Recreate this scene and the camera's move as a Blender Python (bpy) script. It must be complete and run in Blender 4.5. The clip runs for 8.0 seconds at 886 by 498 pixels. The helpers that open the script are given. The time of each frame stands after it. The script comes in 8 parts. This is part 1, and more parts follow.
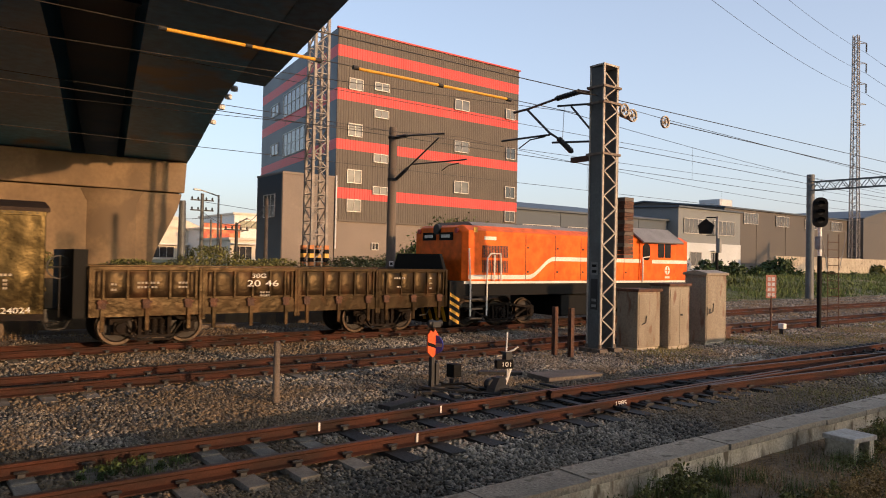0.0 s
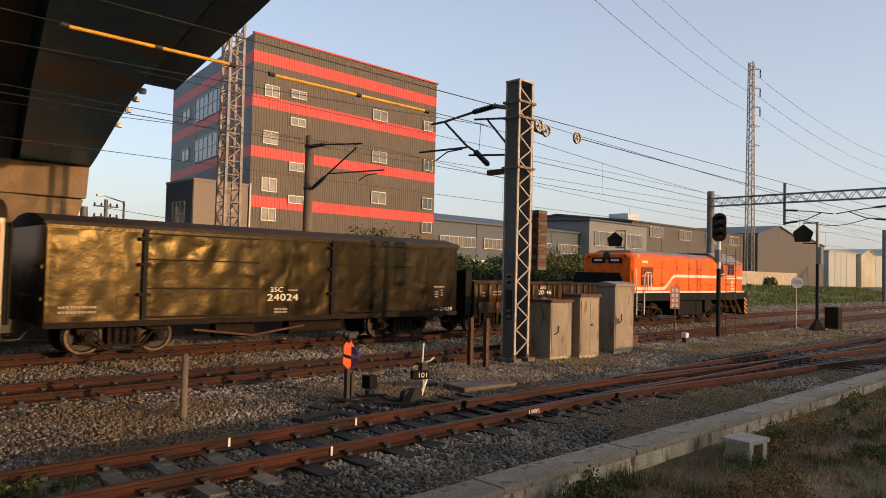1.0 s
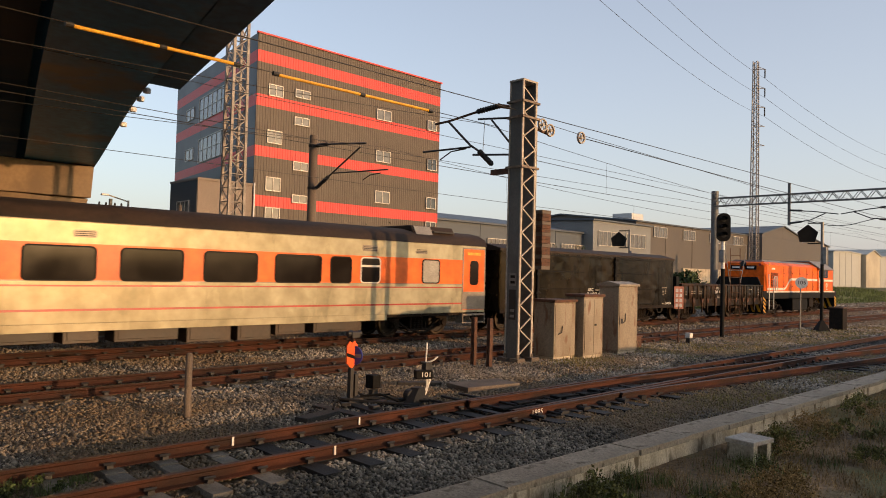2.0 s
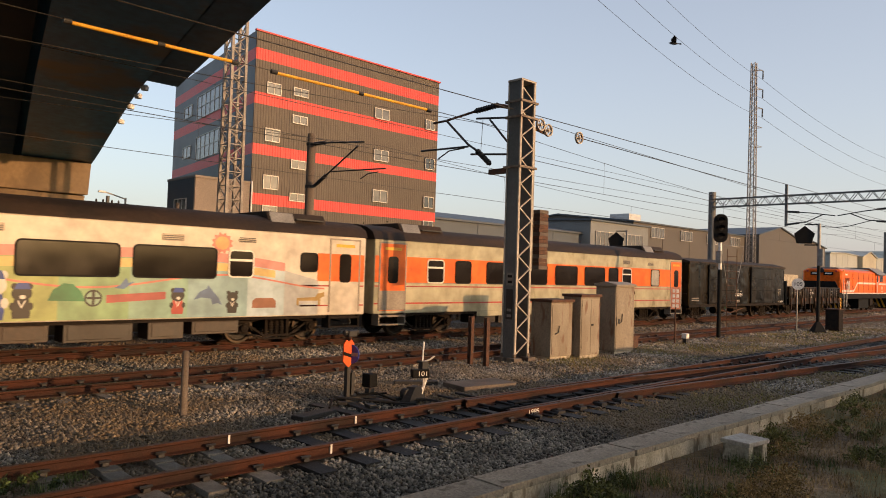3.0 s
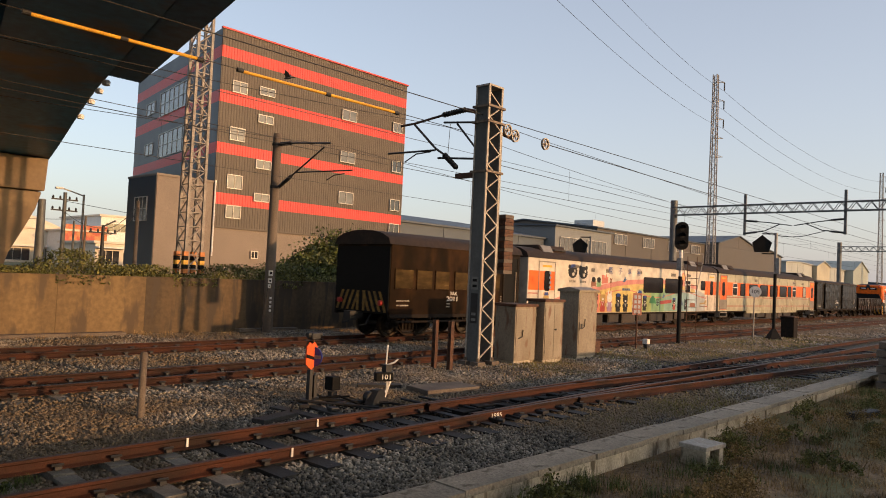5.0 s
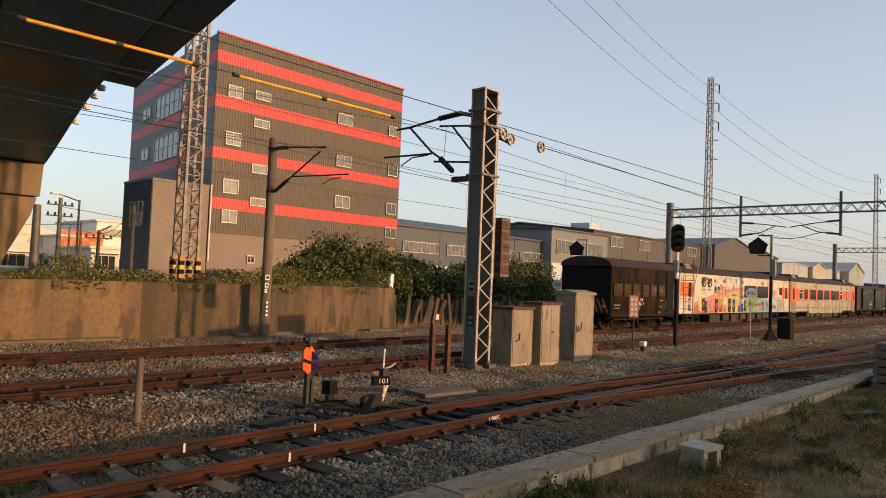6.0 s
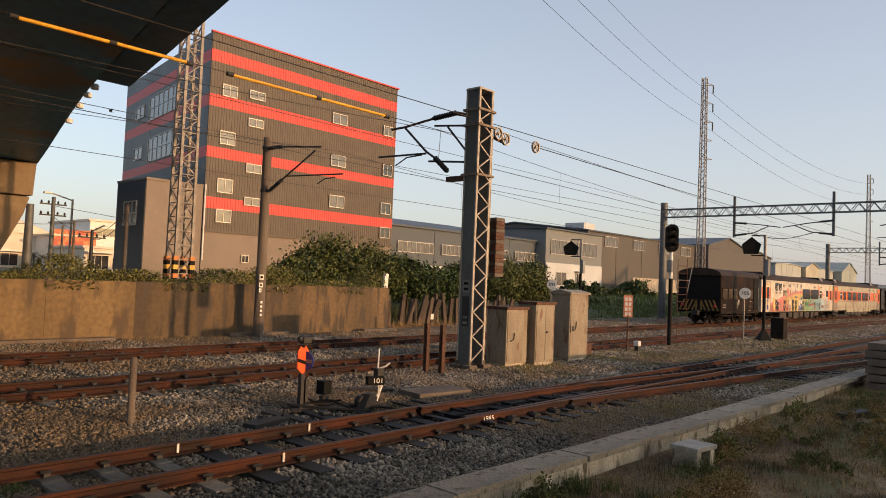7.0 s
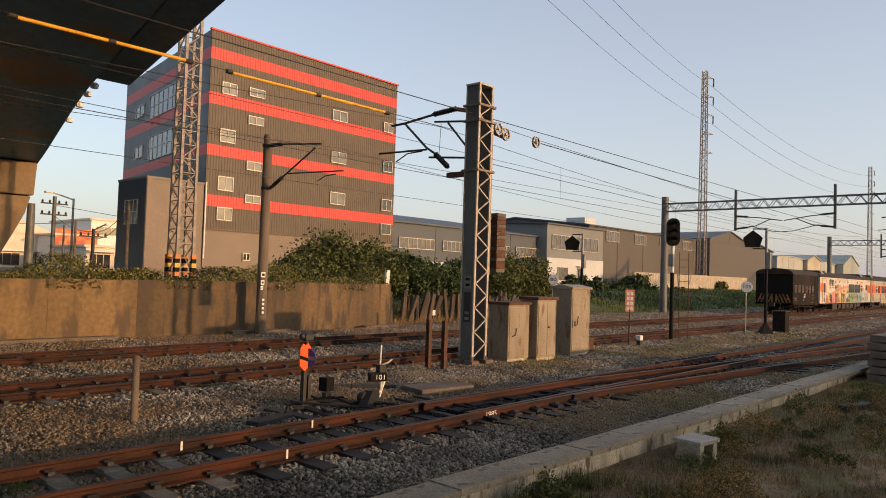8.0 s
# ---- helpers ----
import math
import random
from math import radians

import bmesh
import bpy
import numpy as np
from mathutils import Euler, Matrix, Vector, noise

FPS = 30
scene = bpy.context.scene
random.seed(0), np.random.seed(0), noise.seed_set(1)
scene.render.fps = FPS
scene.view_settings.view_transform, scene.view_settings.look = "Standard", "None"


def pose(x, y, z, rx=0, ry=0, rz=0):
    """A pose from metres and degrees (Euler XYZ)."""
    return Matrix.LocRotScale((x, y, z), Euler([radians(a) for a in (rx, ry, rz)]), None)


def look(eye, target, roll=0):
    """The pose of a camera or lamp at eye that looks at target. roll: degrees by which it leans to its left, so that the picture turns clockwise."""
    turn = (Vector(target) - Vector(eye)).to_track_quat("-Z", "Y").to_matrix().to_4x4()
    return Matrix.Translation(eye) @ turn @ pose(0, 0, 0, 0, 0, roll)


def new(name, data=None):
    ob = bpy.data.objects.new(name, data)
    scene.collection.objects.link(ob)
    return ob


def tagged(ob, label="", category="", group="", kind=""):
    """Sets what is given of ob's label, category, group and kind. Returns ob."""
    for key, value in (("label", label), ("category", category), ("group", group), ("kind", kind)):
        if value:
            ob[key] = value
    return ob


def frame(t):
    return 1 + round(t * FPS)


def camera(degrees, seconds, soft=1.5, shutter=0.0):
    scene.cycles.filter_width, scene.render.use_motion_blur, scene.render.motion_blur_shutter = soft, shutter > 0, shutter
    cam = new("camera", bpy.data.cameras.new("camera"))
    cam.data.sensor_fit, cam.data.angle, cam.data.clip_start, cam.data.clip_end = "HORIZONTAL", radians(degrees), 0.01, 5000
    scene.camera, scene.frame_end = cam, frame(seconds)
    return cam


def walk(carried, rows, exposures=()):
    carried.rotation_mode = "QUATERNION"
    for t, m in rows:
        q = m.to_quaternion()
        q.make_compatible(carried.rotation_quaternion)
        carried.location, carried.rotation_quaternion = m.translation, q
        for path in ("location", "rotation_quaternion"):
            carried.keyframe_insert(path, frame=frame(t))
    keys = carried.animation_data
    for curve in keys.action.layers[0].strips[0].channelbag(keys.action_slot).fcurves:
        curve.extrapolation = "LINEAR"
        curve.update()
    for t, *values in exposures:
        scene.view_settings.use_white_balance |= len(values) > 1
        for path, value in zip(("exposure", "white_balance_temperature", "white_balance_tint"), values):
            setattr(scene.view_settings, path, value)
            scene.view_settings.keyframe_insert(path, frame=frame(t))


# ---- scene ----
# camera: a standing viewer who turns with the train
LENS = 64.5
EYE = (0.0, 0.0, 2.32)
TURNS = [(0.0, -37.41, 0.89, -1.11), (0.2, -39.85, 0.80, -1.60), (0.5, -42.23, 1.10, -1.70), (0.8, -43.40, 1.71, -1.51),
         (1.0, -44.19, 1.91, -1.39), (1.5, -44.03, 1.98, -1.20), (1.7, -43.90, 1.96, -1.33), (2.8, -44.15, 1.79, -1.84),
         (3.0, -44.12, 1.82, -1.82), (3.5, -44.26, 1.78, -1.84), (4.0, -45.58, 2.02, -2.18), (4.5, -46.51, 2.14, -2.97),
         (4.7, -46.75, 2.18, -2.86), (5.8, -47.10, 2.41, -2.32), (6.0, -47.23, 2.50, -2.30), (6.5, -47.64, 2.46, -2.38),
         (7.0, -47.67, 2.50, -2.32), (7.5, -47.52, 2.57, -2.03), (8.0, -47.55, 2.17, -1.83)]
cam = camera(LENS, 8.0, soft=0.95, shutter=0.1)
walk(cam, [(t, pose(*EYE, 90 + pitch, roll, yaw)) for t, yaw, pitch, roll in TURNS], [(0.0, 0.42, 5950, 10), (0.5, 0.36, 6100, 10), (1.5, 0.33, 6380, 10), (3.0, 0.32, 6500, 10), (8.0, 0.32, 6500, 10)])

# light: a low warm evening sun behind the viewer, and a hazy sky
SUN_DIR = Vector((0.245, -0.96, 0.128)).normalized()      # towards the sun
world = bpy.data.worlds.new("evening_sky")
scene.world = world
world.use_nodes = True
wn = world.node_tree.nodes
sky = wn.new("ShaderNodeTexSky")
sky.sky_type = "NISHITA"
sky.sun_disc = False
sky.sun_elevation = math.asin(SUN_DIR.z)
sky.sun_rotation = math.atan2(SUN_DIR.x, SUN_DIR.y)
sky.air_density, sky.dust_density, sky.ozone_density = 1.0, 3.0, 2.0
wn["Background"].inputs[1].default_value = 0.15
# evening haze: pale and warm low down, bluer above
geo_n, sep, ramp_n, add_n = wn.new("ShaderNodeTexCoord"), wn.new("ShaderNodeSeparateXYZ"), wn.new("ShaderNodeValToRGB"), wn.new("ShaderNodeMix")
world.node_tree.links.new(geo_n.outputs["Generated"], sep.inputs[0])
world.node_tree.links.new(sep.outputs["Z"], ramp_n.inputs[0])
ramp_n.color_ramp.elements[0].color, ramp_n.color_ramp.elements[1].color = (2.55, 2.35, 2.42, 1), (1.6, 1.56, 1.68, 1)
ramp_n.color_ramp.elements[0].position, ramp_n.color_ramp.elements[1].position = 0.0, 0.45
add_n.data_type, add_n.blend_type = "RGBA", "ADD"
add_n.inputs["Factor"].default_value = 1.0
world.node_tree.links.new(sky.outputs[0], add_n.inputs[6])
world.node_tree.links.new(ramp_n.outputs[0], add_n.inputs[7])
world.node_tree.links.new(add_n.outputs[2], wn["Background"].inputs[0])
sun = new("sun", bpy.data.lights.new("sun", "SUN"))
sun.data.energy, sun.data.angle, sun.data.color = 3.3, radians(0.8), (1.0, 0.56, 0.26)
sun.matrix_world = look((0, 0, 60), Vector((0, 0, 60)) - SUN_DIR)


# ---- building blocks ----
class Geo:
    """Collects faces for one mesh."""

    def __init__(self):
        self.v, self.f, self.m = [], [], []

    def face(self, pts, mi=0):
        n = len(self.v)
        self.v += [tuple(p) for p in pts]
        self.f.append(tuple(range(n, n + len(pts))))
        self.m.append(mi)

    def solid(self, rings, mi=0, caps=True, closed=False):
        """Skin over rings of equally many points."""
        n, k = len(self.v), len(rings[0])
        for ring in rings:
            self.v += [tuple(p) for p in ring]
        for i in range(len(rings) - (0 if closed else 1)):
            a, b = n + i * k, n + (i + 1) % len(rings) * k
            for j in range(k):
                self.f.append((a + j, a + (j + 1) % k, b + (j + 1) % k, b + j))
                self.m.append(mi)
        if caps and not closed:
            self.f.append(tuple(range(n + k - 1, n - 1, -1)))
            self.f.append(tuple(range(n + (len(rings) - 1) * k, n + len(rings) * k)))
            self.m += [mi, mi]
        return self

    def box(self, x0, x1, y0, y1, z0, z1, mi=0, at=None):
        ring = lambda z: [Vector(p) if at is None else at @ Vector(p) for p in ((x0, y0, z), (x1, y0, z), (x1, y1, z), (x0, y1, z))]
        return self.solid([ring(z0), ring(z1)], mi)

    def prism(self, poly, axis, lo, hi, mi=0):
        put = {"x": lambda a, b, c: (c, a, b), "y": lambda a, b, c: (a, c, b), "z": lambda a, b, c: (a, b, c)}[axis]
        return self.solid([[put(a, b, c) for a, b in poly] for c in (lo, hi)], mi)

    def tube(self, p, q, r, r2=None, n=8, mi=0):
        p, q = Vector(p), Vector(q)
        d = (q - p).normalized()
        u = d.orthogonal().normalized()
        w = d.cross(u)
        ring = lambda c, s: [c + (u * math.cos(2 * math.pi * i / n) + w * math.sin(2 * math.pi * i / n)) * s for i in range(n)]
        return self.solid([ring(p, r), ring(q, r if r2 is None else r2)], mi)

    def path(self, pts, r, n=6, mi=0):
        pts = [Vector(p) for p in pts]
        rings = []
        u = (pts[1] - pts[0]).orthogonal().normalized()
        for i, c in enumerate(pts):
            d = (pts[min(i + 1, len(pts) - 1)] - pts[max(i - 1, 0)]).normalized()
            u = (u - d * u.dot(d)).normalized()
            w = d.cross(u)
            rings.append([c + (u * math.cos(2 * math.pi * k / n) + w * math.sin(2 * math.pi * k / n)) * r for k in range(n)])
        return self.solid(rings, mi)

    def lathe(self, profile, centre, axis="z", n=16, mi=0):
        """profile: (radius, way along the axis)."""
        c = Vector(centre)
        def at(r, h, a):
            x, y = r * math.cos(a), r * math.sin(a)
            return c + {"z": Vector((x, y, h)), "y": Vector((x, h, y)), "x": Vector((h, x, y))}[axis]
        return self.solid([[at(r, h, 2 * math.pi * i / n) for i in range(n)] for r, h in profile], mi)

    def mesh(self, name, mats, smooth=None):
        me = bpy.data.meshes.new(name)
        me.from_pydata([tuple(p) for p in self.v], [], self.f)
        for m in mats if isinstance(mats, (list, tuple)) else [mats]:
            me.materials.append(m)
        me.polygons.foreach_set("material_index", self.m)
        if len(self.f) < 30000:
            bm = bmesh.new()
            bm.from_mesh(me)
            bmesh.ops.recalc_face_normals(bm, faces=bm.faces)
            bm.to_mesh(me)
            bm.free()
        if smooth:
            me.polygons.foreach_set("use_smooth", [True] * len(me.polygons))
            me.set_sharp_from_angle(angle=radians(smooth))
        me.update()
        return me


def part(name, geo, mats=None, parent=None, label="", smooth=None, bevel=0.0, at=None):
    """One mesh object, under a thing or a part."""
    ob = new(name, geo.mesh(name, mats, smooth) if isinstance(geo, Geo) else geo)
    if parent is not None:
        ob.parent = parent
    if at is not None:
        ob.matrix_basis = at
    if bevel:
        b = ob.modifiers.new("edge", "BEVEL")
        b.width, b.segments, b.limit_method = bevel, 2, "ANGLE"
    if label:
        ob["label"] = label
    return ob


def thing(name, label, category, at=None, group="", kind=""):
    ob = new(name)
    if at is not None:
        ob.matrix_basis = at
    return tagged(ob, label, category, group, kind)


def letters(text, size, width=None):
    """A flat mesh of writing in the xz plane that faces -y, centred."""
    cu = bpy.data.curves.new("letters", "FONT")
    cu.body, cu.size, cu.align_x, cu.align_y = text, size, "CENTER", "CENTER"
    ob = bpy.data.objects.new("letters", cu)
    me = bpy.data.meshes.new_from_object(ob)
    me.transform(Matrix.Rotation(radians(90), 4, "X"))
    if width:
        xs = [v.co.x for v in me.vertices] or [0, 1]
        me.transform(Matrix.Diagonal((width / max(1e-3, max(xs) - min(xs)), 1, 1, 1)))
    bpy.data.objects.remove(ob)
    return me


def sign(name, text, size, material, parent, at, width=None):
    me = letters(text, size, width)
    me.materials.append(material)
    return part(name, me, material, parent, at=at)


# ---- materials ----
def mat(name, col, rough=0.7, metal=0.0, col2=None, scale=3.0, stretch=(1, 1, 1), bump=0.1, bscale=30.0, rnd=0.0, island=0.0,
        spec=0.5, contrast=0.5, fine=0.25, dist=0.02, coat=0.0, spots=None, tint=None):
    k = 0.9 if max(col) > 0.55 else 0.72
    col, col2 = tuple(c * k for c in col), tuple(c * k for c in col2) if col2 else None
    m = bpy.data.materials.new(name)
    m.use_nodes = True
    nt = m.node_tree
    nd, ln = nt.nodes, nt.links
    b = nd["Principled BSDF"]
    b.inputs["Metallic"].default_value = metal
    b.inputs["Specular IOR Level"].default_value = spec
    b.inputs["Coat Weight"].default_value = coat
    if tint:
        b.inputs["Specular Tint"].default_value = (*tint, 1)
    tc = nd.new("ShaderNodeTexCoord")
    mp = nd.new("ShaderNodeMapping")
    mp.inputs["Scale"].default_value = stretch
    ln.new(tc.outputs["Object"], mp.inputs[0])
    n1 = nd.new("ShaderNodeTexNoise")
    n1.inputs["Scale"].default_value, n1.inputs["Detail"].default_value = scale, 7.0
    ln.new(mp.outputs[0], n1.inputs["Vector"])
    ramp = nd.new("ShaderNodeValToRGB")
    ramp.color_ramp.elements[0].position, ramp.color_ramp.elements[1].position = 0.5 - contrast / 2 * 0.5, 0.5 + contrast / 2 * 0.5
    c2 = col2 or tuple(c * 0.7 for c in col)
    ramp.color_ramp.elements[0].color, ramp.color_ramp.elements[1].color = (*c2, 1), (*col, 1)
    ln.new(n1.outputs[0], ramp.inputs[0])
    n2 = nd.new("ShaderNodeTexNoise")
    n2.inputs["Scale"].default_value, n2.inputs["Detail"].default_value = bscale, 5.0
    ln.new(tc.outputs["Object"], n2.inputs["Vector"])
    mul = nd.new("ShaderNodeMix")
    mul.data_type, mul.blend_type = "RGBA", "MULTIPLY"
    mul.inputs["Factor"].default_value = 1.0
    rg = nd.new("ShaderNodeMapRange")
    rg.inputs["From Min"].default_value, rg.inputs["From Max"].default_value = 0.3, 0.7
    rg.inputs["To Min"].default_value, rg.inputs["To Max"].default_value = 1 - fine, 1 + fine
    ln.new(n2.outputs[0], rg.inputs["Value"])
    ln.new(ramp.outputs[0], mul.inputs[6])
    ln.new(rg.outputs[0], mul.inputs[7])
    out = mul.outputs[2]
    for amount, node, sock in ((rnd, "ShaderNodeObjectInfo", "Random"), (island, "ShaderNodeNewGeometry", "Random Per Island")):
        if amount:
            src = nd.new(node)
            r2 = nd.new("ShaderNodeMapRange")
            r2.inputs["To Min"].default_value, r2.inputs["To Max"].default_value = 1 - amount, 1 + amount
            ln.new(src.outputs[sock], r2.inputs["Value"])
            mm = nd.new("ShaderNodeMix")
            mm.data_type, mm.blend_type = "RGBA", "MULTIPLY"
            mm.inputs["Factor"].default_value = 1.0
            ln.new(out, mm.inputs[6])
            ln.new(r2.outputs[0], mm.inputs[7])
            out = mm.outputs[2]
    if spots:
        # blotches of another colour with a shape of their own: (colour, size, share)
        n3 = nd.new("ShaderNodeTexNoise")
        n3.inputs["Scale"].default_value, n3.inputs["Detail"].default_value = spots[1], 8.0
        mp3 = nd.new("ShaderNodeMapping")
        mp3.inputs["Location"].default_value = (7.3, 2.1, 4.7)
        mp3.inputs["Scale"].default_value = stretch
        ln.new(tc.outputs["Object"], mp3.inputs[0])
        ln.new(mp3.outputs[0], n3.inputs["Vector"])
        r3 = nd.new("ShaderNodeMapRange")
        r3.inputs["From Min"].default_value, r3.inputs["From Max"].default_value = 0.62 - spots[2] * 0.3, 0.7 - spots[2] * 0.25
        ln.new(n3.outputs[0], r3.inputs["Value"])
        mx = nd.new("ShaderNodeMix")
        mx.data_type = "RGBA"
        ln.new(r3.outputs[0], mx.inputs["Factor"])
        ln.new(out, mx.inputs[6])
        mx.inputs[7].default_value = (*spots[0], 1)
        out = mx.outputs[2]
    ln.new(out, b.inputs["Base Color"])
    rr = nd.new("ShaderNodeMapRange")
    rr.inputs["To Min"].default_value, rr.inputs["To Max"].default_value = max(0.02, rough - 0.12), min(1, rough + 0.12)
    ln.new(n1.outputs[0], rr.inputs["Value"])
    ln.new(rr.outputs[0], b.inputs["Roughness"])
    if bump:
        bp = nd.new("ShaderNodeBump")
        bp.inputs["Strength"].default_value, bp.inputs["Distance"].default_value = bump, dist
        ln.new(n2.outputs[0], bp.inputs["Height"])
        ln.new(bp.outputs[0], b.inputs["Normal"])
    return m


def glass(name, col, rough=0.06, spec=0.9):
    m = mat(name, col, rough, 0.0, scale=1.0, bump=0.02, bscale=2.0, spec=spec, fine=0.1)
    return m


BALLAST = mat("ballast_ground", (0.17, 0.145, 0.112), 0.95, col2=(0.085, 0.07, 0.054), scale=0.7, bump=1.0, bscale=22, fine=0.6, dist=0.05, spots=((0.10, 0.078, 0.052), 0.35, 0.5))
STONE = mat("ballast_stone", (0.37, 0.325, 0.26), 0.9, col2=(0.165, 0.14, 0.108), scale=0.6, bump=0.3, bscale=60, island=0.8, spots=((0.17, 0.125, 0.078), 0.4, 0.5))
RAIL = mat("rusty_rail", (0.082, 0.027, 0.014), 0.8, col2=(0.027, 0.013, 0.009), scale=4, stretch=(0.3, 1, 1), bump=0.3, bscale=70, contrast=0.6, spec=0.25)
RAILTOP = mat("rail_head_worn", (0.13, 0.065, 0.042), 0.55, 0.4, col2=(0.06, 0.032, 0.022), scale=3, stretch=(0.3, 1, 1), bump=0.05, contrast=0.9)
TIMBER = mat("oily_timber", (0.03, 0.026, 0.023), 0.7, col2=(0.012, 0.011, 0.01), scale=4, stretch=(6, 1, 1), bump=0.5, bscale=40, rnd=0.3)
TIE = mat("concrete_tie", (0.34, 0.30, 0.25), 0.9, col2=(0.22, 0.19, 0.15), scale=5, bump=0.4, bscale=60, rnd=0.15)
CONC = mat("weathered_concrete", (0.56, 0.49, 0.375), 0.9, col2=(0.36, 0.31, 0.235), scale=1.8, stretch=(1, 1, 0.5), bump=0.6, bscale=28, contrast=0.8, spots=((0.15, 0.12, 0.08), 6.5, 0.14), rnd=0.12)
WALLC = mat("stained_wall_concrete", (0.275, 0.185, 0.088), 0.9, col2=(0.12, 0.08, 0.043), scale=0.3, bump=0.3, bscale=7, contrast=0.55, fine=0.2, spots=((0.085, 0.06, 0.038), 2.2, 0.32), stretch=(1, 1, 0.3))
# streaked like the rest, but darker: weaker sun put into the colour
WALLM = mat("streaked_dim_wall_concrete", (0.195, 0.13, 0.067), 0.9, col2=(0.082, 0.058, 0.035), scale=0.5, stretch=(1, 1, 0.2), bump=0.3, bscale=7, contrast=0.55, fine=0.2, spots=((0.06, 0.045, 0.032), 3.2, 0.42))
PIERC = mat("pier_concrete", (0.31, 0.215, 0.12), 0.85, col2=(0.19, 0.13, 0.072), scale=0.35, bump=0.12, bscale=5, contrast=0.7, fine=0.12, spots=((0.13, 0.09, 0.052), 0.6, 0.3), stretch=(1, 1, 0.6))
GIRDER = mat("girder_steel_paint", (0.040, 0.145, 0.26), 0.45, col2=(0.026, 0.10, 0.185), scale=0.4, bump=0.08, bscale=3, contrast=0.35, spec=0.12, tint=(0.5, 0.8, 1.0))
# darker copy of the girder paint, shade between the girders put into the colour
DECKD = mat("deck_underside_shade_paint", (0.010, 0.045, 0.10), 0.5, col2=(0.007, 0.03, 0.07), scale=0.5, bump=0.05, spec=0.05)
# lighter than the girder sides: light thrown up by the ground is in the colour
GIRDERW = mat("girder_soffit_lit_paint", (0.085, 0.27, 0.44), 0.42, col2=(0.055, 0.185, 0.32), scale=0.22, bump=0.05, bscale=3, contrast=0.35, spec=0.16, tint=(0.5, 0.8, 1.0), spots=((0.14, 0.10, 0.075), 0.22, 0.12))
DARK = mat("dark_steel", (0.022, 0.022, 0.024), 0.6, col2=(0.012, 0.012, 0.013), scale=4, bump=0.2)
UNDER = mat("dusty_underframe", (0.028, 0.019, 0.0135), 0.85, col2=(0.008, 0.0065, 0.0055), scale=5, bump=0.4, bscale=20, contrast=0.9, spec=0.2)
WHEEL = mat("wheel_steel", (0.035, 0.026, 0.02), 0.6, 0.2, col2=(0.014, 0.011, 0.009), scale=6, bump=0.2)
TREAD = mat("wheel_tread", (0.085, 0.056, 0.032), 0.45, 0.6, col2=(0.03, 0.021, 0.014), scale=5, bump=0.05)
GALV = mat("galvanised_steel", (0.36, 0.36, 0.35), 0.55, 0.55, col2=(0.25, 0.245, 0.235), scale=5, bump=0.15, bscale=50)
WHITEST = mat("painted_lattice_steel", (0.55, 0.50, 0.43), 0.6, col2=(0.42, 0.36, 0.29), scale=6, bump=0.15)
MASTG = mat("mast_grey_paint", (0.14, 0.15, 0.15), 0.55, col2=(0.10, 0.105, 0.105), scale=2, bump=0.1)
CABM = mat("cabinet_beige_paint", (0.37, 0.315, 0.235), 0.55, col2=(0.29, 0.235, 0.165), scale=2.5, bump=0.1, stretch=(1, 1, 0.3), spots=((0.15, 0.085, 0.05), 5.0, 0.15), rnd=0.06)
RUST = mat("rusty_iron", (0.15, 0.065, 0.035), 0.85, col2=(0.07, 0.035, 0.022), scale=9, bump=0.4, bscale=60)
POLEC = mat("pole_concrete", (0.20, 0.16, 0.125), 0.85, col2=(0.13, 0.10, 0.08), scale=2, stretch=(1, 1, 0.2), bump=0.3, bscale=40)
YELLOW = mat("yellow_sleeve", (0.75, 0.40, 0.02), 0.5, col2=(0.6, 0.3, 0.02), scale=3, bump=0.05)
WIREM = mat("wire_dark", (0.10, 0.095, 0.09), 0.5, 0.6, scale=3, bump=0)
WHITE = mat("white_paint", (0.78, 0.76, 0.72), 0.6, col2=(0.66, 0.63, 0.58), scale=5, bump=0.08)
BLACK = mat("black_paint", (0.012, 0.012, 0.012), 0.65, scale=4, bump=0.08, spec=0.12)
REDP = mat("red_paint", (0.55, 0.04, 0.03), 0.5, col2=(0.45, 0.035, 0.03), scale=4, bump=0.05)

# ---- ground ----
def smooth(a, b, x):
    k = min(1.0, max(0.0, (x - a) / (b - a)))
    return k * k * (3 - 2 * k)


def ground_z(x, y):
    """Height of the ground: level yard, raised land behind the wall, a verge past its end."""
    raised = 1.55 * smooth(23.35, 23.9, y)
    verge = 1.3 * smooth(25.5, 36.0, y)
    k = smooth(19.6, 21.4, x)
    z = raised * (1 - k) + verge * k
    if y < 24:
        z += 0.04 * noise.noise((x * 0.5, y * 0.5, 0))
        # loose ballast is heaped between the tracks
        z += 0.03 * noise.noise((x * 1.7, y * 1.7, 3))
    return z - 0.03


def spread(lo, hi, fine_lo, fine_hi, step, grow=1.35):
    xs = list(np.arange(fine_lo, fine_hi, step))
    s, x = step, fine_hi
    while x < hi:
        xs.append(x)
        s *= grow
        x += s
    xs.append(hi)
    s, x, left = step, fine_lo - step, []
    while x > lo:
        left.append(x)
        s *= grow
        x -= s
    return [lo] + left[::-1] + xs


